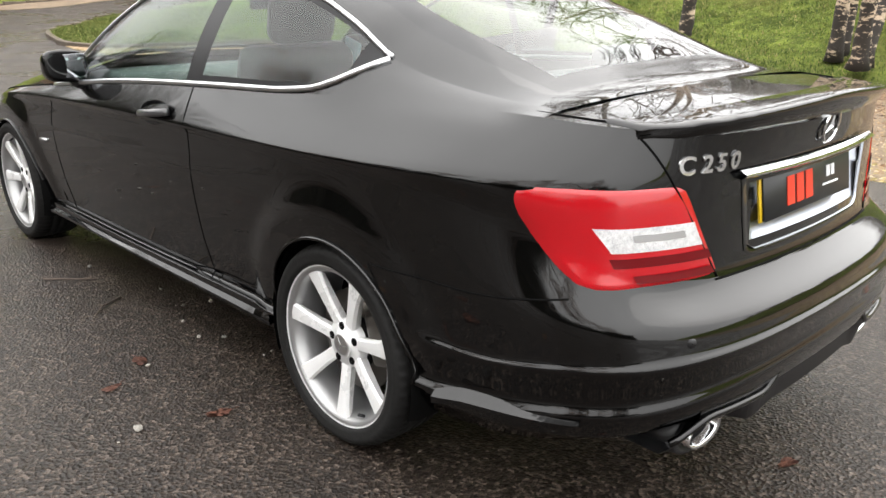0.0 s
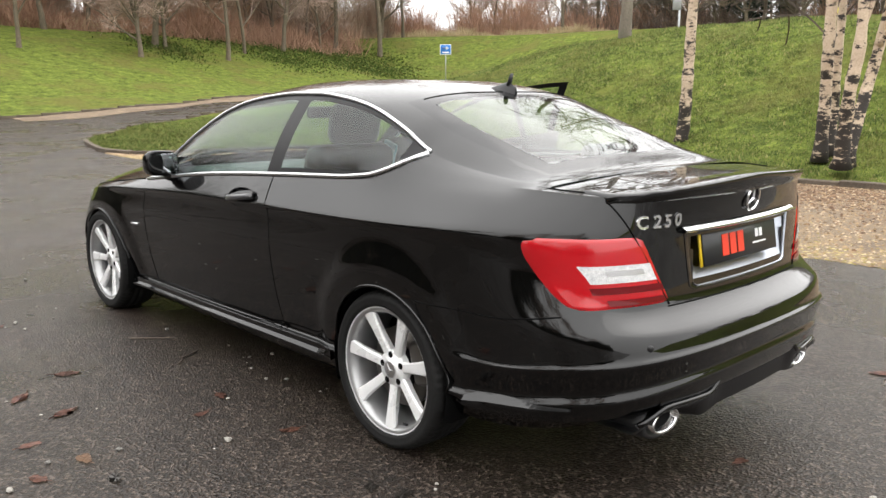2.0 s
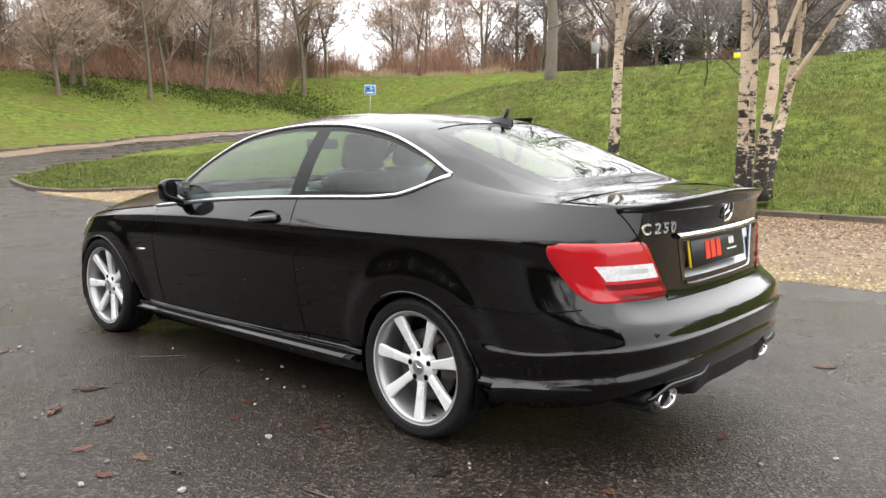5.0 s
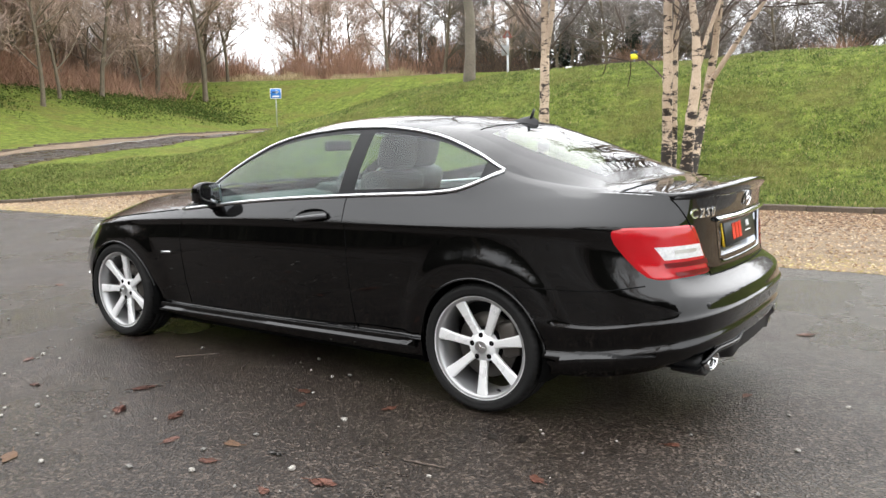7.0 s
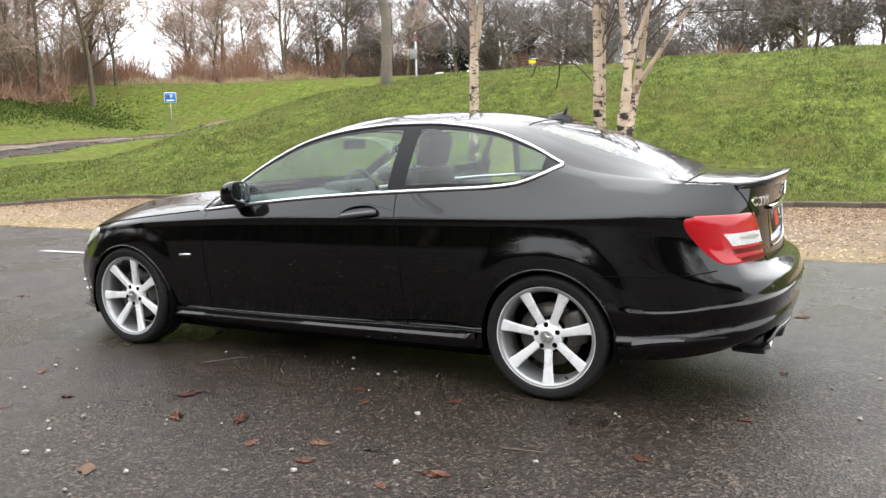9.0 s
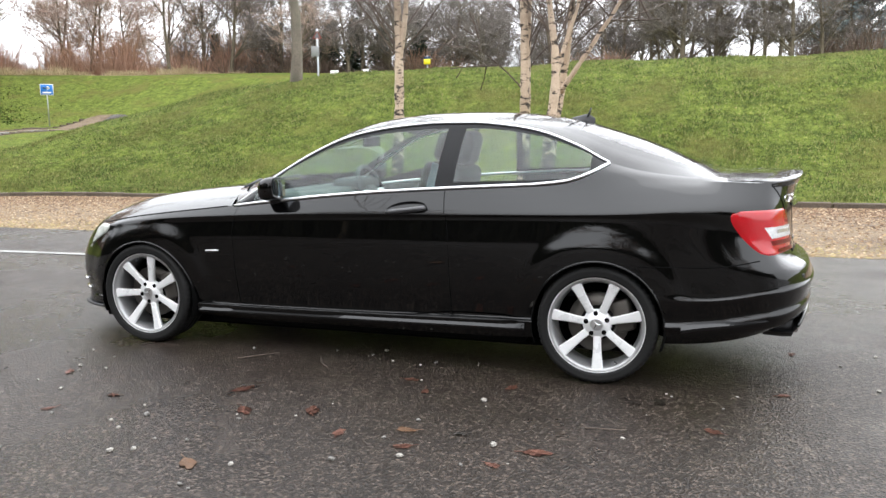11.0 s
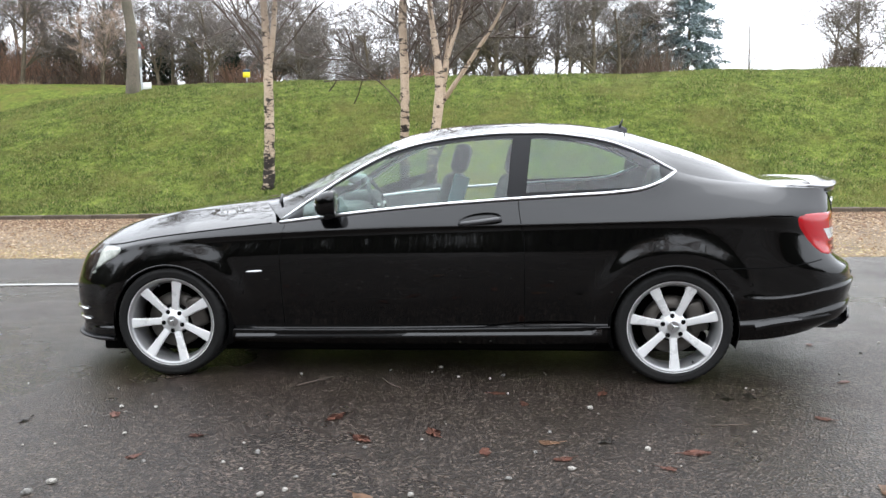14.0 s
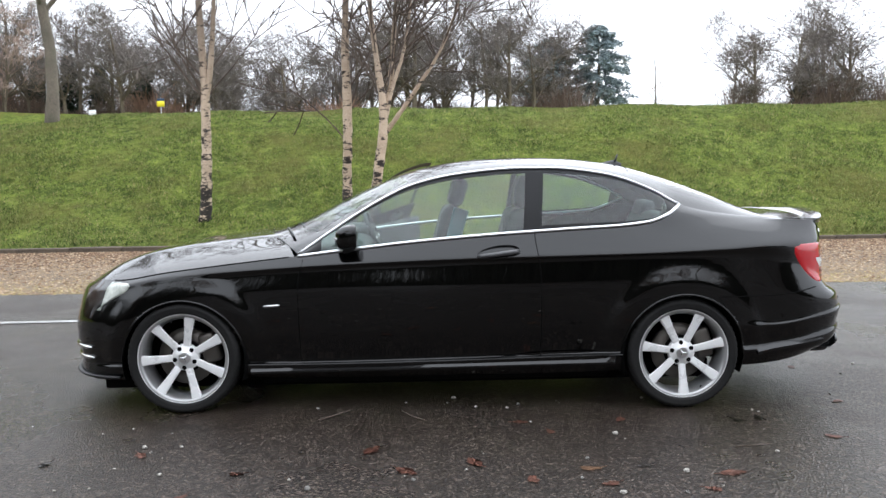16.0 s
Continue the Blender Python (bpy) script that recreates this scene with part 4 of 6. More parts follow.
# wheel houses, floor and arch lips
for s in (1, -1):
    for hx, hz in ARCHES:
        bm = bmesh.new()
        arcs = []
        for y, r in ((-0.872, 0.332), (-0.84, 0.346), (-0.55, 0.346)):
            arcs.append([bm.verts.new((hx + r * math.cos(a), s * y, hz + r * math.sin(a))) for a in np.linspace(-0.35, math.pi + 0.35, 36)])
        for a, b in zip(arcs, arcs[1:]):
            for k in range(35):
                bm.faces.new((a[k], a[k + 1], b[k + 1], b[k]))
        back = bm.verts.new((hx, s * -0.55, hz))
        for k in range(35):
            bm.faces.new((arcs[2][k], arcs[2][k + 1], back))
        part("wheel_house", bm, GAPSHADE, car)
        lip = []
        for a in np.linspace(0.02, math.pi - 0.02, 30):
            x, z = hx + 0.333 * math.cos(a), hz + 0.333 * math.sin(a)
            lip.append((x, s * (on_wall(x, z) - 0.012 + 0.009), z))
        part("arch_lip", tube(lip, 0.006, 6), PAINT, car)
# Floor set low, plus an added near-black slab, to deepen shade under the car.
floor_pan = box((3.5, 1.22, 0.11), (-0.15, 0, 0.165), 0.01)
part("underfloor_shade", box((1.96, 1.52, 0.06), (0.0, 0, 0.190), 0.02), GAPSHADE, car)
part("floor_pan", floor_pan, GAPSHADE, car)

# valance under the rear bumper, and the tail pipes
val = []
for y in np.linspace(-0.64, 0.64, 53):
    t = abs(y)
    drop = step(t, 0.22, 0.34) * 0.075 + step(t, 0.52, 0.66) * 0.050
    c = c_at(1, -max(t, 0.003), 0.40, 9.6, 13)
    q = on_body(c, 0.40, 0.0)
    val.append((q[0] - 0.014, y, drop))
bm = bmesh.new()
cols_ = []
for x, y, drop in val:
    ztop = 0.425 - drop
    arch_ = math.exp(-((abs(y) - 0.482) / 0.105) ** 4)
    fade = step(abs(y), 0.57, 0.70)
    cols_.append([bm.verts.new(v) for v in ((x - 0.005, y, ztop + 0.012), (x + 0.008, y, ztop), (x - 0.006, y, ztop - 0.012), (x - 0.020 - 0.02 * arch_, y, (0.30 - 0.3 * drop + 0.055 * arch_) * (1 - fade) + (ztop - 0.014) * fade), (x - 0.11 - 0.03 * arch_, y, (0.255 + 0.08 * arch_) * (1 - fade) + (ztop - 0.006) * fade), (x - 0.24, y, (0.245 + 0.08 * arch_) * (1 - fade) + ztop * fade))])
for a, b in zip(cols_, cols_[1:]):
    for k in range(5):
        bm.faces.new((a[k], b[k], b[k + 1], a[k + 1]))
part("rear_valance", bm, TRIM, car, "matt black lower valance")
for s in (1, -1):
    bm = bmesh.new()
    cols_ = []
    for x, y, drop in [v for v in val if 0.24 <= v[1] * -s <= 0.59]:
        top = on_body(c_at(1, -abs(y), 0.40, 9.6, 13), 0.42, -0.004)
        mid = 0.5 * (0.42 + 0.438 - drop)
        cols_.append([bm.verts.new((top.x, y, 0.42)), bm.verts.new((0.5 * (top.x + x + 0.006), y, mid)), bm.verts.new((x + 0.004, y, 0.436 - drop)), bm.verts.new((x - 0.10, y, 0.430 - drop))])
    for a, b in zip(cols_, cols_[1:]):
        for k in range(3):
            bm.faces.new((a[k], b[k], b[k + 1], a[k + 1]))
    part("bumper_skirt", bm, PAINT, car)
    ridge = [(x + 0.006, y * 1.0, 0.438 - drop) for x, y, drop in val if y * -s >= 0]
    part("valance_ridge", tube(ridge, 0.010, 8, flat=0.9), PAINT, car)

    def pipe_ring(bm, cx_, w, h, x, tilt=0.0):
        return [bm.verts.new((x + tilt * math.sin(2 * math.pi * k / 32), cx_ + w * math.cos(2 * math.pi * k / 32), 0.292 + h * math.sin(2 * math.pi * k / 32))) for k in range(32)]
    bm = bmesh.new()
    rings = [pipe_ring(bm, -s * 0.490, w, h, x) for w, h, x in ((0.074, 0.040, 2.12), (0.076, 0.042, 2.338), (0.073, 0.039, 2.345), (0.065, 0.031, 2.336), (0.062, 0.029, 2.14))]
    for a, b in zip(rings, rings[1:]):
        for k in range(32):
            bm.faces.new((a[k], a[(k + 1) % 32], b[(k + 1) % 32], b[k]))
    pipe = part("tail_pipe", bm, CHROME, car, "oval chrome tail pipe")
    # a flat near-black disc in the mouth, for the shade inside the pipe
    bm = bmesh.new()
    bm.faces.new(pipe_ring(bm, -s * 0.490, 0.0635, 0.0305, 2.318))
    part("bore_shade", bm, GAPSHADE, pipe, "flat black disc standing in for the dark inside of the pipe")
    bm = bmesh.new()
    rings = [pipe_ring(bm, -s * 0.490, w, h, x) for w, h, x in ((0.104, 0.062, 2.18), (0.108, 0.066, 2.27), (0.106, 0.064, 2.315), (0.088, 0.052, 2.322), (0.082, 0.047, 2.16))]
    for a, b in zip(rings, rings[1:]):
        for k in range(32):
            bm.faces.new((a[k], a[(k + 1) % 32], b[(k + 1) % 32], b[k]))
    part("pipe_surround", bm, TRIM, car)

# boot spoiler: a lip along the rear edge of the deck
def deck_top(x, y):
    q = (deck[..., 0] - x) ** 2 + (deck[..., 1] + abs(y)) ** 2
    near = np.argsort(q.ravel())[:4]
    wts = 1 / (q.ravel()[near] + 1e-6)
    return float((deck[..., 2].ravel()[near] * wts).sum() / wts.sum())


lip_pts = []
for y in np.linspace(-0.645, 0.645, 61):
    c = c_at(1, -max(abs(y), 0.003), 1.0, 9.0, 13)
    q = on_body(c, 1.0, 0.0)
    lip_pts.append((q[0], y))
bm = bmesh.new()
cols_ = []
for x, y in lip_pts:
    e = (1 - (abs(y) / 0.65) ** 4)
    hgt = 0.002 + 0.022 * e
    back = 0.002 + 0.024 * e
    base = deck_top(x - 0.04, y)
    front = deck_top(x - 0.12, y)
    cols_.append([bm.verts.new(v) for v in ((x - 0.12, y, front - 0.002), (x - 0.09, y, front + 0.003 + 0.2 * hgt), (x - 0.03, y, base + 0.002 + 0.55 * hgt), (x + back, y, base - 0.003 + hgt), (x + back + 0.004, y, base - 0.008 + hgt), (x + back - 0.006, y, base - 0.018 + 0.6 * hgt), (x + 0.008, y, min(1.006, base - 0.02)), (x - 0.02, y, min(0.998, base - 0.03)))])
for a, b in zip(cols_, cols_[1:]):
    for k in range(7):
        bm.faces.new((a[k], b[k], b[k + 1], a[k + 1]))
bm.faces.new(cols_[0])
bm.faces.new(cols_[-1][::-1])
part("spoiler", bm, PAINT, boot_lid, "slim black lip spoiler")

# chrome bar, number plate and badges on the boot lid
lid_x = lambda y, z, off: tuple(on_body(c_at(1, -max(abs(y), 0.003), z, 9.6, 13), z, off))


def lid_strip(z0, z1, y0, y1, off0, off1, n=30):
    bm = bmesh.new()
    cs = []
    for y in np.linspace(y0, y1, n):
        a, b = lid_x(y, z0, off0), lid_x(y, z1, off1)
        zm = (z0 + z1) / 2
        c = lid_x(y, zm, max(off0, off1) + 0.010)
        d = lid_x(y, z0 - 0.001, -0.02)
        cs.append([bm.verts.new((v[0], y, v[2])) for v in (b, c, a, d)])
    for a, b in zip(cs, cs[1:]):
        for k in range(3):
            bm.faces.new((a[k], b[k], b[k + 1], a[k + 1]))
    return bm


part("grip_bar", lid_strip(0.893, 0.913, -0.39, 0.39, 0.016, 0.006), CHROME, boot_lid, "chrome grip bar")
# plate recess: a bright-edged hollow of black paint
rec = bmesh.new()
pts_o = [(-0.375, 0.895), (0.375, 0.895), (0.345, 0.712), (0.320, 0.698), (-0.320, 0.698), (-0.345, 0.712)]
rim_ = [(y, z) for a_, b_ in zip(pts_o, pts_o[1:] + pts_o[:1]) for y, z in [(a_[0] + (b_[0] - a_[0]) * t, a_[1] + (b_[1] - a_[1]) * t) for t in np.arange(8) / 8]]


def lid_vert(y, z, off):
    q = lid_x(y, z, off)
    return rec.verts.new((q[0], y, z))


loops = [[lid_vert(y, z, 0.0016) for y, z in rim_], [lid_vert(y * 0.955, 0.81 + (z - 0.81) * 0.90, 0.0030) for y, z in rim_]]
loops.append([rec.verts.new((lid_x(y, z, 0)[0] - 0.008, y * 0.93, 0.81 + (z - 0.81) * (0.86 if z > 0.8 else 0.88))) for y, z in rim_])
loops.append([rec.verts.new((2.272 - 0.10 * (z - 0.81), y * 0.80, 0.835 + (z - 0.81) * (0.55 if z > 0.8 else 0.68))) for y, z in rim_])
for lo_, hi_ in zip(loops, loops[1:]):
    for k in range(len(rim_)):
        rec.faces.new((lo_[k], lo_[(k + 1) % len(rim_)], hi_[(k + 1) % len(rim_)], hi_[k]))
rec.faces.new(loops[-1])
lip_bm = bmesh.new()
lip_rows = [[lip_bm.verts.new(lo_[k].co + Vector((0.002, 0, 0.001))) for k in range(8, 41)] for lo_ in loops[1:]]
for near_, far_ in zip(lip_rows, lip_rows[1:]):
    for k in range(len(near_) - 1):
        lip_bm.faces.new((near_[k], near_[k + 1], far_[k + 1], far_[k]))
bmesh.ops.recalc_face_normals(lip_bm, faces=lip_bm.faces[:])
bmesh.ops.recalc_face_normals(rec, faces=rec.faces[:])
part("plate_recess", rec, PAINT, boot_lid)
part("recess_lip", lip_bm, LIPMETAL, boot_lid, "bright sloping lip below the number plate")
plate_m = Matrix.Translation((2.300, 0.0, 0.824)) @ Euler((0, radians(-9), 0)).to_matrix().to_4x4()
plate = part("number_plate", box((0.008, 0.535, 0.125), (0, 0, 0), 0.002, 1, plate_m), PLATEYELLOW, boot_lid, "yellow number plate behind a black showroom plate")
part("plate_cover", box((0.006, 0.527, 0.124), (0.008, 0.004, 0.0), 0.002, 1, plate_m), PLATEBLACK, plate, "black showroom plate")
for y0, y1, lean in ((-0.100, -0.058, 0.0), (-0.046, -0.004, 0.0), (0.008, 0.050, 0.0)):
    bar = box((0.002, y1 - y0, 0.074), (0.0125, (y0 + y1) / 2 - 0.035, -0.004), 0, 1, plate_m)
    for v in bar.verts:
        v.co.y += lean * (1 if v.co.z > 0.81 else -1)
    part("plate_print", bar, SIGNRED, plate, "red printed block", smooth=False)
for dy, dz, w, h in ((0.115, 0.012, 0.022, 0.030), (0.145, 0.012, 0.022, 0.030), (0.13, -0.022, 0.10, 0.006)):
    part("plate_print", box((0.002, w, h), (0.0125, dy, dz), 0.0005, 1, plate_m), WHITE, plate, "small white printed mark", smooth=False)

star_at = Vector(lid_x(0.003, 0.978, 0.006))
star_at.y = 0.0
bm = bmesh.new()
ring = [(0, 0.042 * math.cos(a), 0.042 * math.sin(a)) for a in np.linspace(0, 2 * math.pi, 41)]
sweep(bm, ring, 0.0045, 6, cap=False, up=(1, 0, 0))
for a in (90, 210, 330):
    d = Vector((0, math.cos(radians(a)), math.sin(radians(a))))
    e = Vector((0, -d.z, d.y))
    tip, p, q, o = (bm.verts.new(v) for v in (d * 0.041, e * 0.008, e * -0.008, Vector((0.006, 0, 0))))
    bm.faces.new((tip, p, o))
    bm.faces.new((q, tip, o))
bmesh.ops.transform(bm, matrix=Matrix.Translation(star_at) @ Euler((0, radians(8), 0)).to_matrix().to_4x4(), verts=bm.verts[:])
part("round_badge", bm, CHROME, boot_lid, "round chrome badge", smooth=False)


def lettering(text, size, depth):
    cu = bpy.data.curves.new("lettering", "FONT")
    cu.body, cu.size, cu.extrude, cu.space_character, cu.offset = text, size, depth, 1.1, 0.0012
    ob = bpy.data.objects.new("lettering", cu)
    me = bpy.data.meshes.new_from_object(ob)
    bpy.data.objects.remove(ob)
    return me


for k, ch in enumerate("C250"):
    me = lettering(ch, 0.057, 0.002)
    left_edge = (0.0, 0.060, 0.103, 0.146)[k]
    x0 = min(v.co.x for v in me.vertices)
    for v in me.vertices:
        y = -0.572 + left_edge + (v.co.x - x0) * 1.05
        z = 0.921 + v.co.y
        q = lid_x(y, z, 0.003 + v.co.z)
        v.co = (q[0], y, z)
    me.materials.append(CHROME)
    letter = new("badge_letter", me)
    letter.parent = boot_lid
    tagged(letter, "chrome badge character " + ch)

# roof aerial fin
bm = bmesh.new()
fin = [(1.095, 1.366, 0.030), (1.14, 1.378, 0.026), (1.19, 1.388, 0.018), (1.232, 1.362, 0.008)]
cs = []
for x, z, w in fin:
    base = float(top_z(x)) - 0.004
    cs.append([bm.verts.new(v) for v in ((x, -w, base), (x, -w * 0.45, base + (z - base) * 0.7), (x, 0, z), (x, w * 0.45, base + (z - base) * 0.7), (x, w, base))])
for a, b in zip(cs, cs[1:]):
    for k in range(4):
        bm.faces.new((a[k], b[k], b[k + 1], a[k + 1]))
sweep(bm, [(1.188, 0, 1.372), (1.198, 0, 1.398), (1.206, 0, 1.422)], [0.017, 0.014, 0.010], 8, flat=0.4)
part("aerial", bm, TRIM, car, "black shark-fin aerial")


# door mirrors and handles
def mirror_unit(parent, s):
    bm = bmesh.new()
    bmesh.ops.create_uvsphere(bm, u_segments=28, v_segments=18, radius=1)
    for v in bm.verts:
        x, y, z = v.co
        sq = lambda a, p: math.copysign(abs(a) ** p, a)
        x, y, z = sq(x, 0.75), sq(y, 0.62), sq(z, 0.62)
        if x > 0.25:
            x = 0.25 + 0.12 * (x - 0.25)
        v.co = (-0.437 + 0.088 * x + 0.012 * y, s * -(0.888 + 0.094 * y), 0.986 + 0.066 * z + 0.008 * y - 0.014 * max(-x, 0))
    unit = part("door_mirror", bm, PAINT, parent, "black door mirror")
    part("mirror_glass", box((0.004, 0.146, 0.096), (-0.4085, s * -0.890, 0.987), 0.001, 2), MIRROR, unit)
    part("mirror_foot", tube([(-0.47, s * -0.805, 0.892), (-0.455, s * -0.835, 0.902), (-0.445, s * -0.865, 0.930)], [0.045, 0.038, 0.032], 10, flat=0.4), TRIM, unit)
    part("mirror_lamp", tube([(-0.523, s * -0.86, 0.976), (-0.522, s * -0.90, 0.978), (-0.505, s * -0.955, 0.982)], [0.007, 0.010, 0.006], 6), LAMPCLEAR, unit)
    return unit


def handle(parent, s):
    hy = on_wall(0.36, 0.88)
    bm = bmesh.new()
    ring_o = [bm.verts.new((0.355 + 0.115 * math.cos(a) * (1.0 + 0.08 * math.sin(a)), s * (hy + 0.004 - 0.0045), 0.880 + 0.044 * math.sin(a) + 0.016 * math.cos(a))) for a in np.linspace(0, 2 * math.pi, 33)[:-1]]
    ring_i = [bm.verts.new((0.355 + 0.085 * math.cos(a), s * (hy + 0.022), 0.880 + 0.026 * math.sin(a) + 0.014 * math.cos(a))) for a in np.linspace(0, 2 * math.pi, 33)[:-1]]
    for k in range(32):
        bm.faces.new((ring_o[k], ring_o[(k + 1) % 32], ring_i[(k + 1) % 32], ring_i[k]))
    bm.faces.new(ring_i)
    cup = part("handle_cup", bm, GLOSSBLACK, parent)
    pts = [(0.245, s * (hy - 0.004), 0.866), (0.275, s * (hy - 0.020), 0.870), (0.36, s * (hy - 0.028), 0.880), (0.44, s * (hy - 0.020), 0.890), (0.468, s * (hy - 0.004), 0.893)]
    part("handle", tube(pts, [0.011, 0.013, 0.013, 0.013, 0.012], 10, flat=1.1), HANDLE, cup)


mirror_unit(near_door, 1)
handle(near_door, 1)
mirror_unit(far_door, -1)
handle(far_door, -1)
# inner door panel, then the far door swings open on its hinge
for d, s in ((near_door, 1), (far_door, -1)):
    bm = box((1.18, 0.05, 0.56), (-0.06, s * -0.775, 0.60), 0.02)
    part("door_lining", bm, CABIN, d)
    part("arm_rest", box((0.55, 0.06, 0.06), (0.05, s * -0.735, 0.66), 0.02), CABIN, d)
hinge = Vector((DOOR_F, 0.84, 0.6))
far_door.matrix_basis = Matrix.Translation(hinge) @ Matrix.Rotation(radians(63), 4, "Z") @ Matrix.Rotation(radians(-3.2), 4, "Y") @ Matrix.Translation(-hinge)

# wing badge
part("wing_badge", tube([(-0.925, on_wall(-0.9, 0.615) - 0.002, 0.613), (-0.915, on_wall(-0.9, 0.615) - 0.004, 0.614), (-0.845, on_wall(-0.86, 0.615) - 0.004, 0.618), (-0.833, on_wall(-0.86, 0.615) - 0.002, 0.619)], [0.003, 0.009, 0.009, 0.003], 8, flat=0.8), SATIN, car)
part("fuel_sensor", lathe([(0.001, -0.002), (0.010, -0.002), (0.012, 0.002)], 16, Matrix.Translation(on_body(11.35, 0.565, 0.001)) @ Matrix.Rotation(radians(55), 4, "Z")), TRIM, car)


# ---- wheels ----
def wheel_at(x, z, s, turn):
    w = part("wheel", lathe([(0.236, 0.10), (0.222, 0.06), (0.212, 0.0), (0.214, -0.05), (0.226, -0.088), (0.232, -0.096), (0.246, -0.1), (0.250, -0.096), (0.248, -0.085), (0.238, -0.07)], 72), BARREL, car, "silver seven-spoke alloy wheel with a black tyre")
    part("rim_lip", lathe([(0.224, -0.070), (0.229, -0.084), (0.236, -0.095), (0.2465, -0.1015), (0.2515, -0.097), (0.250, -0.085)], 72), ALLOY, w)
    prof = [(0.240, 0.095), (0.262, 0.112), (0.292, 0.112), (0.309, 0.100), (0.316, 0.082), (0.318, 0.045), (0.312, 0.043), (0.312, 0.035), (0.318, 0.033), (0.3185, 0.006), (0.312, 0.004), (0.312, -0.004), (0.3185, -0.006),
            (0.318, -0.033), (0.312, -0.035), (0.312, -0.043), (0.318, -0.045), (0.316, -0.082), (0.309, -0.100), (0.300, -0.109), (0.286, -0.1125), (0.284, -0.1115), (0.270, -0.1125), (0.258, -0.110), (0.248, -0.102), (0.240, -0.09)]
    bm = lathe(prof, 180)
    for v in bm.verts:
        r = math.hypot(v.co.x, v.co.z)
        if 0.305 < r and 0.05 < abs(v.co.y) < 0.105:
            k = round(math.atan2(v.co.z, v.co.x) / (2 * math.pi) * 180)
            if k % 3 == 0:
                v.co.x *= 1 - 0.006 / r
                v.co.z *= 1 - 0.006 / r
        v.co.x *= 0.970 if r > 0.25 else 1
        v.co.z *= 0.970 if r > 0.25 else 1
        v.co.z = max(v.co.z, float(height(x, s * -0.776)) - z + 0.001)  # the load flattens it where it meets the ground
    part("tyre", bm, RUBBER, w)
    for k in range(7):
        a = radians(turn + 360 / 7 * k)
        bm = bmesh.new()
        cs = []
        for r, hw, y, dep in ((0.050, 0.026, -0.062, 0.035), (0.075, 0.0175, -0.068, 0.034), (0.12, 0.0180, -0.076, 0.032), (0.18, 0.0218, -0.085, 0.028), (0.222, 0.0268, -0.0905, 0.024), (0.243, 0.0288, -0.0945, 0.02)):
            cs.append([bm.verts.new(v) for v in ((r, y + dep, -hw * 0.8), (r, y + 0.008, -hw - 0.003), (r, y, -hw + 0.003), (r, y - 0.001, 0), (r, y, hw - 0.003), (r, y + 0.008, hw + 0.003), (r, y + dep, hw * 0.8))])
        for p, q in zip(cs, cs[1:]):
            for j in range(6):
                bm.faces.new((p[j], p[j + 1], q[j + 1], q[j]))
        bmesh.ops.transform(bm, matrix=Matrix.Rotation(-a, 4, "Y"), verts=bm.verts[:])
        part("spoke", bm, ALLOY, w, smooth=False)
    part("hub", lathe([(0.001, -0.0755), (0.037, -0.0755), (0.040, -0.072), (0.0405, -0.068), (0.066, -0.066), (0.073, -0.060), (0.075, -0.02)], 48), ALLOY, w)
    cap = part("centre_cap", lathe([(0.001, -0.0775), (0.028, -0.0775), (0.0345, -0.0765), (0.0355, -0.073)], 32), SATIN, w)
    for k in range(3):
        a = radians(turn * 1.0 + 90 + 120 * k)
        bm = bmesh.new()
        t_, p_, q_, o_ = (bm.verts.new(v) for v in ((0.030, -0.0785, 0), (0, -0.0785, 0.004), (0, -0.0785, -0.004), (0, -0.0805, 0)))
        bm.faces.new((t_, p_, o_))
        bm.faces.new((q_, t_, o_))
        bmesh.ops.transform(bm, matrix=Matrix.Rotation(-a, 4, "Y"), verts=bm.verts[:])
        part("cap_ray", bm, CHROME, w, smooth=False)
    # proud near-black discs stand in for the shade in the bolt recesses
    for k in range(5):
        a = radians(turn + 40 + 72 * k)
        bm = lathe([(0.0005, -0.0690), (0.0105, -0.0688), (0.0125, -0.0680), (0.0128, -0.064)], 14, Matrix.Translation((0.056 * math.cos(a), 0, 0.056 * math.sin(a))))
        part("bolt_dimple_shade", bm, GAPSHADE, w)
    part("brake_disc", lathe([(0.09, -0.02), (0.155, -0.02), (0.156, 0.005), (0.09, 0.005)], 48), DISC, w)
    part("disc_bell", lathe([(0.001, -0.035), (0.085, -0.035), (0.09, -0.02)], 32), GAPSHADE, w)
    cal = box((0.10, 0.07, 0.17), (0.135, -0.01, 0.01), 0.02)
    bmesh.ops.transform(cal, matrix=Matrix.Rotation(radians(-15), 4, "Y"), verts=cal.verts[:])
    part("brake_caliper", cal, DISC, w)
    a = radians(turn + 26)
    part("valve", tube([(0.218 * math.cos(a), -0.078, 0.218 * math.sin(a)), (0.208 * math.cos(a), -0.096, 0.208 * math.sin(a))], 0.005, 8), TRIM, w)
    w.matrix_basis = Matrix.Translation((x, s * -0.776, z)) @ (Matrix() if s > 0 else Matrix.Rotation(math.pi, 4, "Z"))
    return w


wheel_at(HUB_R, 0.309, 1, -88)
wheel_at(HUB_F, 0.334, 1, 80)
wheel_at(HUB_R, 0.309, -1, 12)
wheel_at(HUB_F, 0.334, -1, 35)


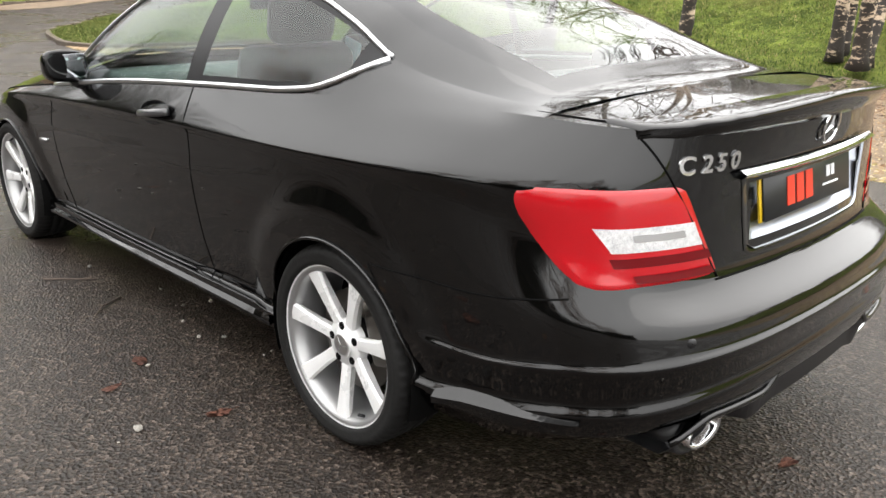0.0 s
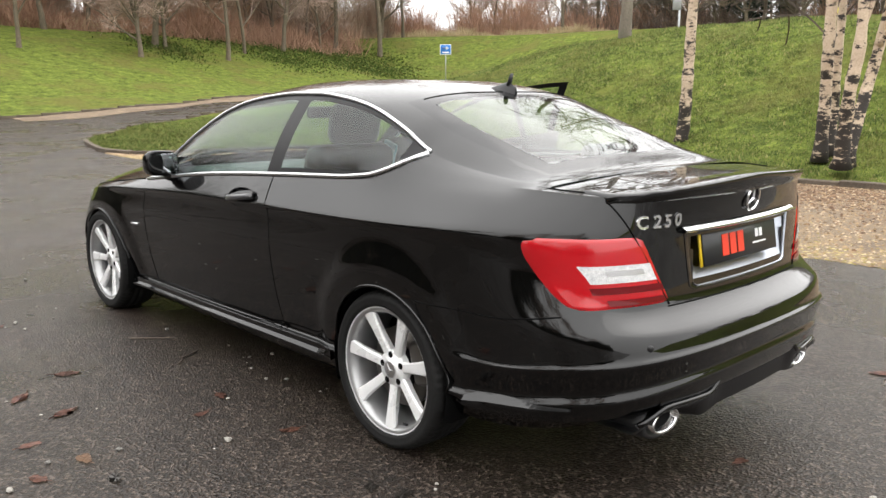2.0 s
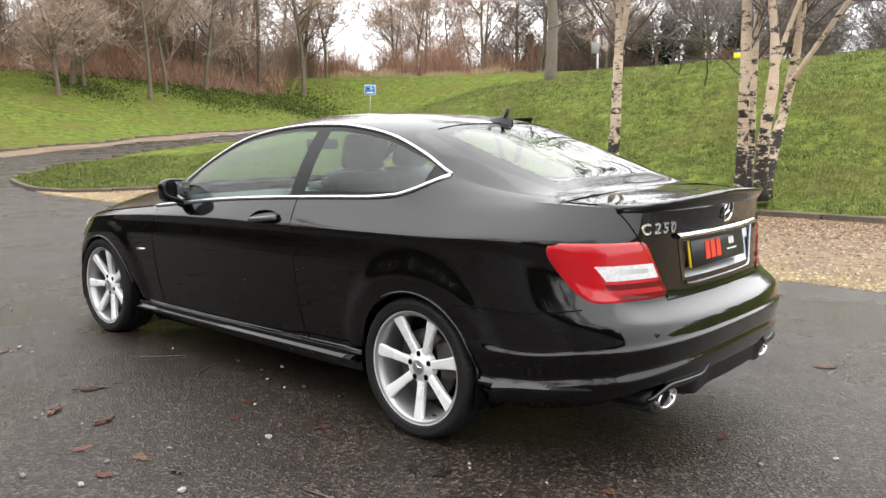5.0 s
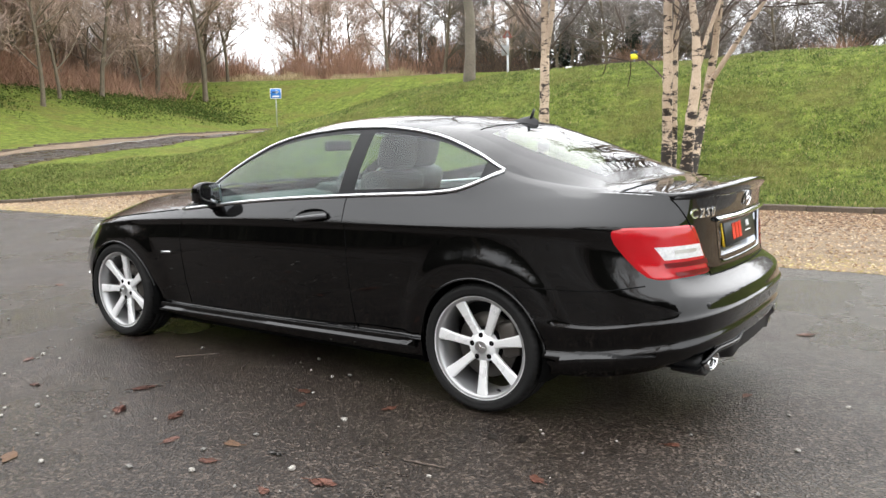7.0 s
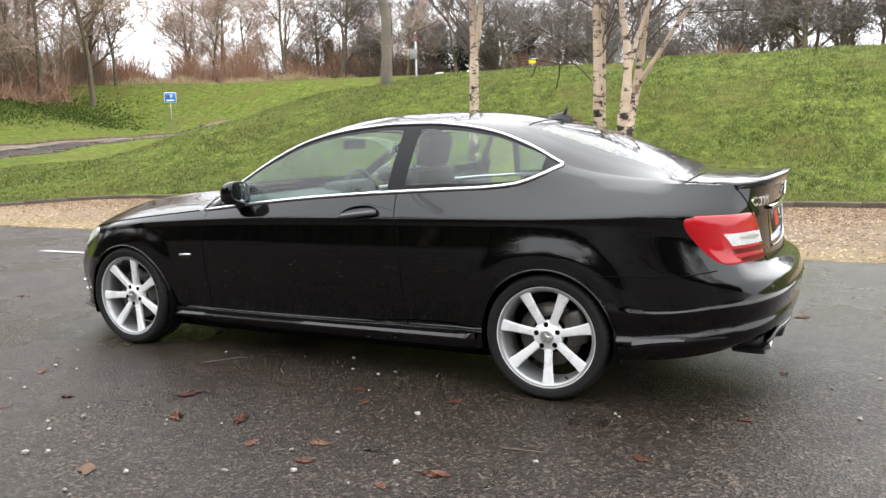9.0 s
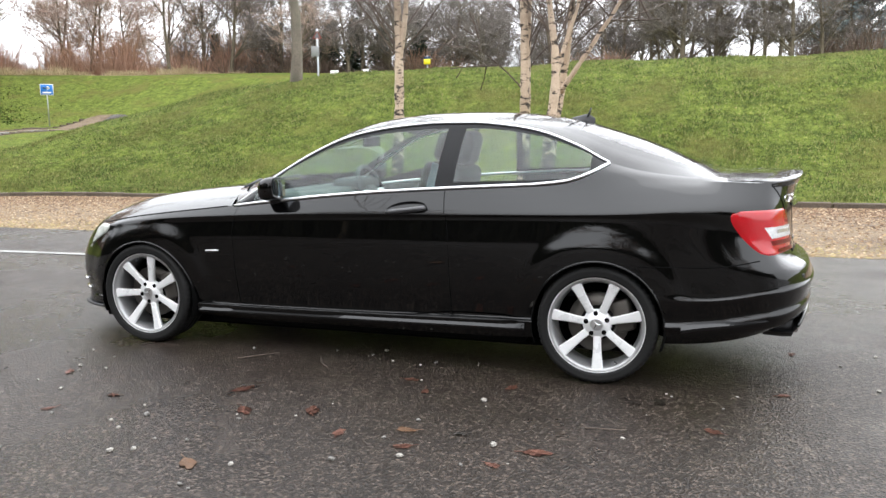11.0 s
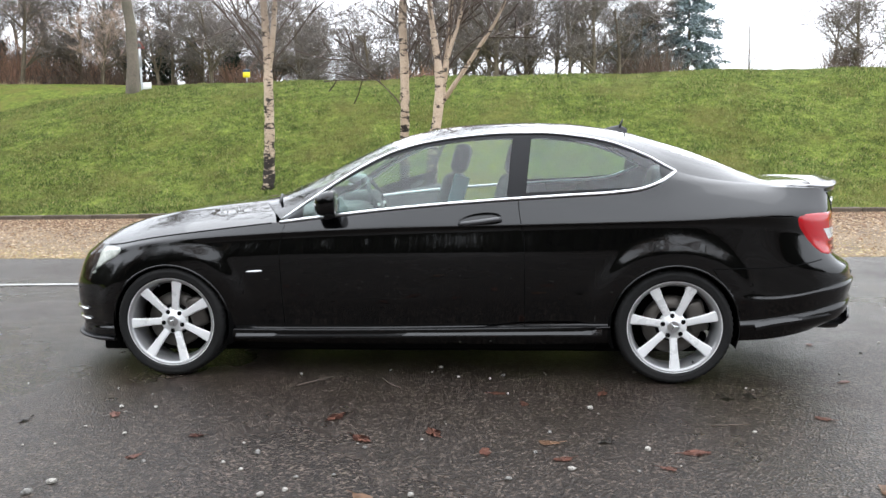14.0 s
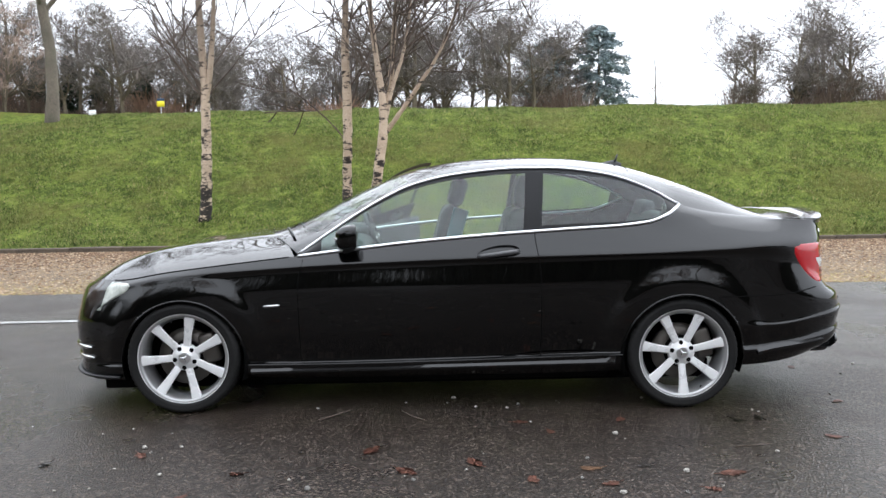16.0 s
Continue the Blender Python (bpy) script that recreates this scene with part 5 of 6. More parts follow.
# ---- cabin ----
def seat(x, y, recline, cover=None):
    st = part("front_seat", box((0.52, 0.50, 0.20), (x, y, 0.46), 0.07, 3), SEAT, car, "dark leather front seat")
    tilt = Matrix.Translation((x + 0.24, y, 0.52)) @ Matrix.Rotation(radians(recline), 4, "Y")
    part("backrest", box((0.14, 0.48, 0.60), (0, 0, 0.30), 0.06, 3, tilt), SEAT, st)
    part("head_rest", box((0.11, 0.27, 0.20), (0.0, 0, 0.70), 0.05, 3, tilt), SEAT, st)
    for dy in (-0.06, 0.06):
        part("head_rest_post", box((0.014, 0.014, 0.12), (0.0, dy, 0.60), 0.004, 1, tilt), SATIN, st)
    if cover:
        part("seat_trim", box((0.10, 0.02, 0.56), (0.05, -0.235, 0.32), 0.008, 2, tilt), cover, st, "pale blue plastic strip down the backrest")
    return st


seat(-0.26, 0.37, 17, COVER)
seat(0.14, -0.37, 14)
bench = part("rear_bench", box((0.50, 1.18, 0.20), (1.02, 0, 0.48), 0.07, 3), SEAT, car)
part("bench_back", box((0.14, 1.18, 0.58), (0, 0, 0.28), 0.05, 3, Matrix.Translation((1.28, 0, 0.52)) @ Matrix.Rotation(radians(24), 4, "Y")), SEAT, bench)
for dy in (-0.33, 0.33):
    part("head_rest", box((0.10, 0.26, 0.13), (1.47, dy, 1.05), 0.04, 3), SEAT, bench)
part("parcel_shelf", box((0.42, 1.16, 0.03), (1.66, 0, 0.985), 0.01), CABIN, car)
dash = part("dashboard", box((0.48, 1.40, 0.26), (-0.62, 0, 0.80), 0.09, 4), CABIN, car)
part("instrument_hood", box((0.20, 0.42, 0.10), (-0.50, 0.37, 0.93), 0.04, 3), CABIN, dash)
part("centre_console", box((0.95, 0.22, 0.26), (-0.10, 0, 0.46), 0.05, 3), CABIN, car)
bm = bmesh.new()
wheel_m = Matrix.Translation((-0.38, 0.37, 0.885)) @ Matrix.Rotation(radians(-24), 4, "Y")
sweep(bm, [(0, 0.185 * math.cos(a), 0.185 * math.sin(a)) for a in np.linspace(0, 2 * math.pi, 41)], 0.015, 10, cap=False, up=(1, 0, 0))
bmesh.ops.transform(bm, matrix=wheel_m, verts=bm.verts[:])
sw = part("steering_wheel", bm, SEAT, car)
part("steering_boss", box((0.05, 0.16, 0.12), (-0.01, 0, -0.01), 0.03, 3, wheel_m), SEAT, sw)
for a in (0, 180, 270):
    part("steering_spoke", tube([wheel_m @ Vector((0, 0.06 * math.cos(radians(a)), 0.06 * math.sin(radians(a)))), wheel_m @ Vector((0, 0.18 * math.cos(radians(a)), 0.18 * math.sin(radians(a))))], 0.014, 8), SATIN, sw)
part("inner_mirror", box((0.03, 0.24, 0.065), (-0.22, 0, 1.235), 0.012, 2), CABIN, car)
part("head_lining", box((0.80, 0.90, 0.015), (0.45, 0, 1.315), 0.004, 1), CABIN, car)
part("bulkhead", box((0.03, 1.36, 0.62), (-0.92, 0, 0.58), 0.005, 1), GAPSHADE, car)
part("boot_bulkhead", box((0.03, 1.20, 0.62), (1.50, 0, 0.66), 0.005, 1), GAPSHADE, car)
part("papers", box((0.24, 0.18, 0.012), (-0.34, 0.34, 0.572), 0.003, 1), WHITE, car, "white papers lying on the seat")
# scuttle and wiper arms at the foot of the windscreen
part("scuttle", tube([(-0.80, -0.72, 0.892), (-0.90, -0.45, 0.938), (-0.955, 0, 0.958), (-0.90, 0.45, 0.938), (-0.80, 0.72, 0.892)], 0.032, 8, flat=0.5), GAPSHADE, car)
for y0, y1 in ((0.45, -0.18), (-0.05, -0.62)):
    part("wiper", tube([(-0.93, y0, 0.972), (-0.86, (y0 + y1) / 2, 1.002), (-0.79, y1, 1.012 - 0.06 * abs(y1))], 0.008, 6), TRIM, car)


# ---- trees ----
def ground_z_at(x, y):
    return float(height(x, y)) + 0.05


def grow(rng, start, way, length, radius, depth, limbs, twigs, spread=0.75, sag=0.0, kids=(4, 6), reach=0.62):
    """A limb and its forks: thick ones go to limbs, thin ones to twigs, as (points, radii)."""
    n = 5 if depth > 1 else (3 if depth else 2)
    pts, rad = [Vector(start)], [radius]
    d = Vector(way).normalized()
    for k in range(n):
        d = (d + Vector((rng.uniform(-1, 1), rng.uniform(-1, 1), rng.uniform(-0.6, 1.0) - sag)) * 0.16).normalized()
        pts.append(pts[-1] + d * length / n)
        rad.append(radius * (1 - 0.62 * (k + 1) / n))
    (limbs if radius > 0.03 else twigs).append((pts, [max(r, 0.0125) for r in rad]))
    if depth == 0:
        return
    for k in range(rng.randint(*kids)):
        f = rng.uniform(0.25, 1.0)
        i = min(int(f * n), n - 1)
        at = pts[i].lerp(pts[i + 1], f * n - i)
        side = Vector((rng.gauss(0, 1), rng.gauss(0, 1), rng.gauss(0.25, 0.6))).normalized()
        w = (d * (1 - spread * 0.55) + side * spread).normalized()
        grow(rng, at, w, length * rng.uniform(0.45, 0.72) * reach / 0.62, radius * 0.42, depth - 1, limbs, twigs, spread, sag, kids, reach)


def many_tubes(branches, sides, base_sides=None):
    """Tubes along many branches as plain vertex and face lists."""
    vs, fs = [], []
    for pts, rad in branches:
        b0 = len(vs)
        for i, p in enumerate(pts):
            d = (pts[min(i + 1, len(pts) - 1)] - pts[max(i - 1, 0)]).normalized()
            a = d.cross(Vector((0.3, 0.2, 1)) if abs(d.z) < 0.9 else Vector((1, 0, 0))).normalized()
            b = a.cross(d)
            for k in range(sides):
                t = 2 * math.pi * k / sides
                vs.append(p + rad[i] * (math.cos(t) * a + math.sin(t) * b))
        for i in range(len(pts) - 1):
            for k in range(sides):
                q = b0 + i * sides
                fs.append((q + k, q + (k + 1) % sides, q + sides + (k + 1) % sides, q + sides + k))
    return vs, fs


def ribbons(branches, rng):
    """Fine twigs as narrow tapering strips, each turned at random."""
    vs, fs = [], []
    for pts, rad in branches:
        b0 = len(vs)
        d = (pts[-1] - pts[0]).normalized()
        a = d.cross(Vector((rng.gauss(0, 1), rng.gauss(0, 1), rng.gauss(0, 1)))).normalized()
        for p, r in zip(pts, rad):
            vs += [p - a * r, p + a * r]
        for i in range(len(pts) - 1):
            q = b0 + 2 * i
            fs.append((q, q + 1, q + 3, q + 2))
    return vs, fs


def bare_tree(name, seed, tall, radius, depth, label, bark=None, kids=(4, 6), spread=0.75, fork=0.3, sag=0.0, twig=None, sides=6, crook=0.09):
    rng = random.Random(seed)
    limbs, twigs = [], []
    pts, rad = [Vector((0, 0, -0.3))], [radius * 1.35]
    d = Vector((0, 0, 1))
    for k in range(8):
        d = (d + Vector((rng.uniform(-1, 1), rng.uniform(-1, 1), 0.9)) * crook).normalized()
        pts.append(pts[-1] + d * tall * 0.10)
        rad.append(radius * (1 - 0.085 * k))
    limbs.append((pts, rad))
    for k in range(rng.randint(9, 12)):
        f = rng.uniform(fork, 1.0)
        i = min(int(f * 8), 7)
        at = pts[i].lerp(pts[i + 1], f * 8 - i)
        ang = rng.uniform(0, 2 * math.pi)
        up = rng.uniform(0.5, 1.3)
        grow(rng, at, (math.cos(ang), math.sin(ang), up), tall * rng.uniform(0.26, 0.42), rad[i] * 0.5, depth, limbs, twigs, spread, sag, kids)
    tree = tagged(new(name), label, "tree")
    v, f = many_tubes(limbs, sides)
    mesh_ob("trunk", v, f, bark or BARK, tree)
    v, f = ribbons(twigs, rng)
    mesh_ob("crown", v, f, twig or TWIG, tree, smooth=False)
    return tree


def stemmed(name, stems, seed, label, twig_len=1.6, kids=(2, 4)):
    """A birch with its stems as smooth lines of (x, y, z, radius), and drooping fine branches."""
    rng = random.Random(seed)
    tree = tagged(new(name), label, "tree")
    ox, oy, oz = stems[0][0][:3]
    tree.location = (ox, oy, oz)
    twigs, limbs = [], []
    for stem in stems:
        t0 = np.linspace(0, len(stem) - 1, 26)
        cur = [flow([s[a] for s in stem])(t0) for a in range(4)]
        pts = [Vector((cur[0][k] - ox, cur[1][k] - oy, cur[2][k] - oz)) for k in range(26)]
        bm = bmesh.new()
        rad = [float(r) * (1 + 0.07 * math.sin(k * 2.3 + seed)) for k, r in enumerate(cur[3])]
        rad[0] *= 1.25
        sweep(bm, pts, rad, 14, up=(1, 0.2, 0))
        for v in bm.verts:
            v.co += 0.010 * Vector((noise.noise(v.co * 6), noise.noise(v.co * 6 + Vector((9, 0, 0))), 0))
        part("trunk", bm, BIRCH, tree)
        for k in range(9):
            f = rng.uniform(0.5, 1.0)
            i = int(f * 25 * 0.999)
            ang = rng.uniform(0, 2 * math.pi)
            grow(rng, pts[i], (math.cos(ang), math.sin(ang), rng.uniform(1.1, 2.6)), twig_len * rng.uniform(0.6, 1.3) * (1.25 - f * 0.5), max(rad[i] * 0.26, 0.010), 2, limbs, twigs, 0.7, 0.25, kids)
    v, f = many_tubes(limbs, 5)
    if v:
        mesh_ob("limb", v, f, DARKTWIG, tree)
    v, f = many_tubes(twigs, 3)
    mesh_ob("crown", v, f, DARKTWIG, tree, smooth=False)
    return tree


stemmed("birch_tree", [[(-4.42, 10.9, 0.40, .125), (-4.36, 10.88, 1.0, .112), (-4.32, 10.85, 1.7, .100), (-4.30, 10.85, 2.5, .090), (-4.32, 10.9, 3.4, .078), (-4.40, 10.95, 5.2, .055), (-4.5, 11.0, 8.5, .02)],
                       [(-4.31, 10.86, 2.7, .062), (-4.18, 10.86, 3.4, .055), (-4.08, 10.9, 4.6, .042), (-4.0, 11.0, 7.0, .015)]], 3, "slender birch with peeling black and white bark on the bank", 1.9)
stemmed("birch_tree", [[(-1.54, 10.08, 0.28, .115), (-1.51, 10.03, 0.9, .092), (-1.50, 10.0, 1.4, .086), (-1.46, 9.87, 1.9, .084), (-1.45, 9.84, 2.6, .080), (-1.46, 9.82, 3.6, .070), (-1.40, 9.9, 5.4, .050), (-1.3, 10.0, 8.5, .02)],
                       [(-1.58, 10.45, 0.32, .090), (-1.58, 10.58, 1.0, .072), (-1.56, 10.50, 1.5, .068), (-1.54, 10.45, 2.0, .064), (-1.54, 10.48, 2.8, .058), (-1.50, 10.5, 4.2, .045), (-1.45, 10.6, 6.8, .016)]], 5, "pale twin-stemmed birch beside the kerb", 1.7)
stemmed("birch_tree", [[(-1.00, 9.52, 0.26, .125), (-0.95, 9.40, 0.8, .098), (-0.87, 9.28, 1.4, .088), (-0.79, 9.24, 1.9, .080), (-0.77, 9.20, 2.6, .066), (-0.86, 9.2, 3.3, .050), (-0.98, 9.2, 4.6, .036), (-1.1, 9.2, 7.2, .012)],
                       [(-0.99, 9.66, 0.28, .110), (-0.96, 9.85, 0.9, .090), (-0.92, 10.08, 1.5, .082), (-0.85, 10.10, 1.9, .076), (-0.77, 10.10, 2.4, .066), (-0.67, 9.95, 2.9, .056), (-0.58, 9.9, 3.8, .044), (-0.50, 9.9, 5.0, .030), (-0.45, 9.9, 7.2, .012)],
                       [(-0.83, 10.05, 2.0, .050), (-0.50, 9.9, 2.42, .042), (-0.08, 9.8, 3.0, .034), (0.30, 9.8, 3.6, .026), (0.70, 9.8, 4.6, .014)],
                       [(-0.78, 9.22, 2.1, .040), (-0.60, 9.26, 2.8, .034), (-0.36, 9.3, 3.6, .027), (-0.12, 9.4, 5.2, .012)]], 8, "forked birch with cream bark leaning over the kerb", 2.0)
big = bare_tree("beech_tree", 22, 11.0, 0.155, 3, "tall grey-barked tree on the crest of the bank", PALEBARK, (4, 6), 0.85, 0.30, twig=GREYTWIG, sides=12, crook=0.16)
big.location = (-10.2, 17.3, ground_z_at(-10.2, 17.3))

WOODS = [bare_tree("bare_tree", 31 + k, tall, rad, 3, "leafless winter tree standing in a wood", None, (5, 7), sp, fk) for k, (tall, rad, sp, fk) in
         enumerate(((9.5, .15, .8, .16), (10.5, .14, .65, .24), (8.5, .16, .9, .10), (11.0, .12, .6, .20), (9.0, .11, .7, .12)))]
FAR = [bare_tree("bare_tree", 61 + k, tall, rad, 3, "dark leafless tree with a round crown beyond the bank", None, (5, 7), sp, fk, twig=GREYTWIG) for k, (tall, rad, sp, fk) in
       enumerate(((8.2, .17, .95, .10), (9.4, .16, .85, .14), (8.8, .18, 1.0, .08), (7.6, .15, .9, .06)))]
for t in WOODS + FAR:
    tagged(t, group="trees of the wood")
rng = random.Random(77)
spots = []
for k in range(78):  # beyond the crest
    x = -64 + 1.0 * k + rng.uniform(-1, 1)
    if x < -30 and k % 5 in (1, 3):  # the wood is open there
        continue
    spots.append((x, 66 + rng.uniform(-7, 15), rng.uniform(0.85, 1.12)))
for k in range(24):
    spots.append((27 + 2.1 * k + rng.uniform(-1, 1), 66 + rng.uniform(-6, 10), rng.uniform(0.8, 1.15)))
for x, y, s in ((-52.5, 42.4, 1.75), (-58.4, 35.6, 1.35), (-50.4, 21.4, 1.35), (-55.3, 39.7, 1.45), (-59.5, 30, 1.4), (-61, 43, 1.5), (-58, 20, 1.4), (-56, 12, 1.35), (-62, 36, 1.5), (-58, 47, 1.4), (-62, 25, 1.5), (-60, 14, 1.45), (-64, 44, 1.5), (-66, 20, 1.6), (-67, 33, 1.6), (-60, 3, 1.4), (-50, 22, 1.2), (-53, 33, 1.25), (-55, 16, 1.2), (-58, 26, 1.3), (-50, 42, 1.1), (-60, 40, 1.3), (-63, 18, 1.3),
                (-47, 12, 1.0), (-52, 5, 1.2), (-60, 8, 1.2), (-56, 48, 1.15), (-64, 31, 1.3), (-48, 50, 1.0), (-52, 56, 1.05), (-45, 58, 1.1), (-40, 60, 1.1), (-36, 62, 1.0), (-57, 58, 1.2), (-66, 50, 1.3), (-70, 24, 1.4), (-71, 38, 1.4), (-64, 2, 1.3), (-32, 58, 0.95), (-28, 62, 1.0), (-37.5, 21.5, 0.8), (-40.5, 29.5, 0.9), (-44.5, 26.5, 0.85), (-48, 25.5, 1.0), (-47, 19, 0.9), (-43, 15.5, 0.8), (-51, 28.5, 1.05), (-49, 37, 1.0), (-55, 38, 1.1), (-44.5, 43.5, 0.85), (-53, 11, 1.0), (-58, 33, 1.1)):
    if y > 50 or far_side(x, y) > 10:  # the slope above the road is open grass
        spots.append((x, y, s))
for k in range(14):  # the wood behind the viewer
    spots.append((-70 + 10 * k + rng.uniform(-3, 3), -60 + rng.uniform(-8, 5), rng.uniform(0.9, 1.2)))
spots += [(-7.5, -16, 1.1), (2.5, -18, 1.2), (9.5, -19, 1.1), (-15, -14, 1.15), (16, -20, 1.1)]
used = set()
for k, (x, y, s) in enumerate(spots):
    kinds = FAR if y > 58 and x > -45 else WOODS
    first = kinds[k % len(kinds)]
    m = Matrix.Translation((x, y, ground_z_at(x, y))) @ Matrix.Rotation(rng.uniform(0, 6.28), 4, "Z")
    t = copy_thing(first, m) if first.name in used else first
    used.add(first.name)
    t.matrix_basis = m
    t.scale = (s * rng.uniform(0.9, 1.15), s * rng.uniform(0.9, 1.15), s)


def leafy(name, seed, tall, wide, material, label, cone=True, count=2600, leaf=0.22):
    """An evergreen: a stem with many small sprays of leaves set along drooping boughs."""
    rng = random.Random(seed)
    tree = tagged(new(name), label, "tree")
    part("trunk", tube([(0, 0, -0.3), (0.05, 0, tall * 0.5), (0, 0.05, tall * 0.96)], [0.16, 0.10, 0.02], 8), BARK, tree)
    vs, fs = [], []
    boughs = []
    for k in range(130):
        f = rng.uniform(0.03, 1.0)
        r = wide * ((1 - f) ** 0.8 if cone else math.sqrt(max(1 - (2 * f - 1) ** 2, 0.05))) * rng.uniform(0.65, 1.1)
        boughs.append((f * tall, r, rng.uniform(0, 6.28)))
    for k in range(count):
        z, r, a = rng.choice(boughs)
        q = r * rng.uniform(0.25, 1.0)
        c = Vector((q * math.cos(a) + rng.gauss(0, 0.16), q * math.sin(a) + rng.gauss(0, 0.16), z - 0.25 * q + rng.gauss(0, 0.14)))
        u = Vector((rng.gauss(0, 1), rng.gauss(0, 1), rng.gauss(0, 0.5))).normalized() * leaf * rng.uniform(0.6, 1.3)
        w = u.cross(Vector((rng.gauss(0, 1), rng.gauss(0, 1), rng.gauss(0, 1)))).normalized() * leaf * 0.3
        b = len(vs)
        vs += [c - u, c + w, c + u, c - w]
        fs.append((b, b + 1, b + 2, b + 3))
    mesh_ob("crown", vs, fs, material, tree, smooth=False)
    return tree


conifer = leafy("conifer_tree", 5, 9.0, 3.6, BLUEGREEN, "broad blue-green conifer rising behind the bank", False, 13000, 0.24)
conifer.location = (16.5, 73, ground_z_at(16.5, 73))
conifer2 = leafy("conifer_tree", 6, 8.0, 3.0, BLUEGREEN, "blue-green conifer rising behind the bank", False, 10000, 0.24)
conifer2.location = (12.0, 74, ground_z_at(12, 74))
yew = leafy("conifer_tree", 9, 4.4, 1.5, EVERGREEN, "small dark evergreen below bare trees", True, 3600, 0.2)
for k, (x, y, s) in enumerate(((-30.5, 66, 1.15), (-28.2, 67, 1.0), (-34, 68, 1.2), (-39, 66, 1.1), (-24.5, 67, 1.05), (33, 66, 1.1), (-45.5, 66, 1.0))):
    m = Matrix.Translation((x, y, ground_z_at(x, y)))
    t = yew if k == 0 else copy_thing(yew, m)
    t.matrix_basis = m
    t.scale = (s, s, s)
thin = bare_tree("bare_tree", 94, 7.5, 0.08, 2, "thin sparse sapling against the sky", None, (3, 4), 0.6, 0.25)
thin.location = (21.2, 70, ground_z_at(21.2, 70))


def thicket(name, seed, area, count, tall, material, label, lean=0.3):
    """Many thin upright stems, each a tapering strip, over a slanted band of ground: its two ends and its half depth."""
    g = np.random.default_rng(seed)
    (ax, ay), (bx, by), depth_ = area
    long_ = math.hypot(bx - ax, by - ay)
    t, w = g.random(count), g.uniform(-depth_, depth_, count)
    x, y = ax + (bx - ax) * t + (ay - by) / long_ * w, ay + (by - ay) * t + (bx - ax) / long_ * w
    h = tall * g.uniform(0.3, 1.15, count) * (0.62 + 0.2 * np.sin(t * 17 + seed) + 0.2 * np.sin(t * 41 + 2 * seed) + 0.15 * np.sin(t * 97))
    p = np.stack([x, y, height(x, y) - 0.05], -1)
    d = np.stack([g.normal(0, lean, count), g.normal(0, lean, count), np.ones(count)], -1) * h[:, None]
    mid_ = p + 0.5 * d + np.stack([g.normal(0, .08, count), g.normal(0, .08, count), 0 * h], -1)
    side = np.cross(d, g.normal(0, 1, (count, 3)))
    side /= np.linalg.norm(side, axis=1)[:, None]
    v = np.stack([p - 0.024 * side, p + 0.024 * side, mid_ - 0.018 * side, mid_ + 0.018 * side, p + d - 0.008 * side, p + d + 0.008 * side], 1)
    i = np.arange(count)[:, None] * 6
    return bulk(name, v, np.concatenate([i + np.array([[0, 1, 3, 2]]), i + np.array([[2, 3, 5, 4]])], 0), material, label, "shrub")


thicket("scrub", 1, ((-64, 51), (-35, 69), 4.0), 12000, 4.3, REDTWIG, "reddish winter scrub along the edge of the wood")
thicket("scrub", 2, ((-62, -2), (-57, 42), 4.0), 13000, 3.0, REDTWIG, "reddish-brown brambles and saplings under bare trees", 0.5)
thicket("scrub", 8, ((-68, -6), (-62, 50), 3.0), 26000, 9.5, BUSHTWIG, "dense brown thicket of tall saplings behind the bank", 0.16)
thicket("dead_grass", 21, ((-58, 4), (-60, 44), 1.6), 9000, 0.9, STRAW, "straw-coloured dead grass along the foot of the scrub", 0.5)
thicket("dead_grass", 22, ((-62, 47), (-34, 64), 1.4), 9000, 0.9, STRAW, "straw-coloured dead grass along the foot of the scrub", 0.5)
thicket("scrub", 3, ((-62, 62), (14, 66), 3.0), 14000, 3.0, BRAMBLE, "brown undergrowth below the trees beyond the bank", 0.4)
thicket("scrub", 4, ((26, 64), (80, 66), 3.0), 12000, 4.6, BRAMBLE, "brown undergrowth below the trees beyond the bank", 0.4)
thicket("scrub", 6, ((-24, 64), (-6, 62), 2.0), 4000, 2.8, REDTWIG, "reddish bushes below the trees beyond the bank", 0.5)
# Unseen dark stems behind the viewer, added to block sky reflected in the flank.
thicket("scrub", 9, ((-64, -3), (-14, -15), 2.5), 24000, 11.0, SKYBLOCK, "unseen dark stems behind the viewer, added to darken the flank of the car", 0.10)
thicket("scrub", 7, ((-60, -12), (45, -25), 3.0), 30000, 7.6, SKYBLOCK, "unseen dark stems behind the viewer, added to darken the flank of the car", 0.12)


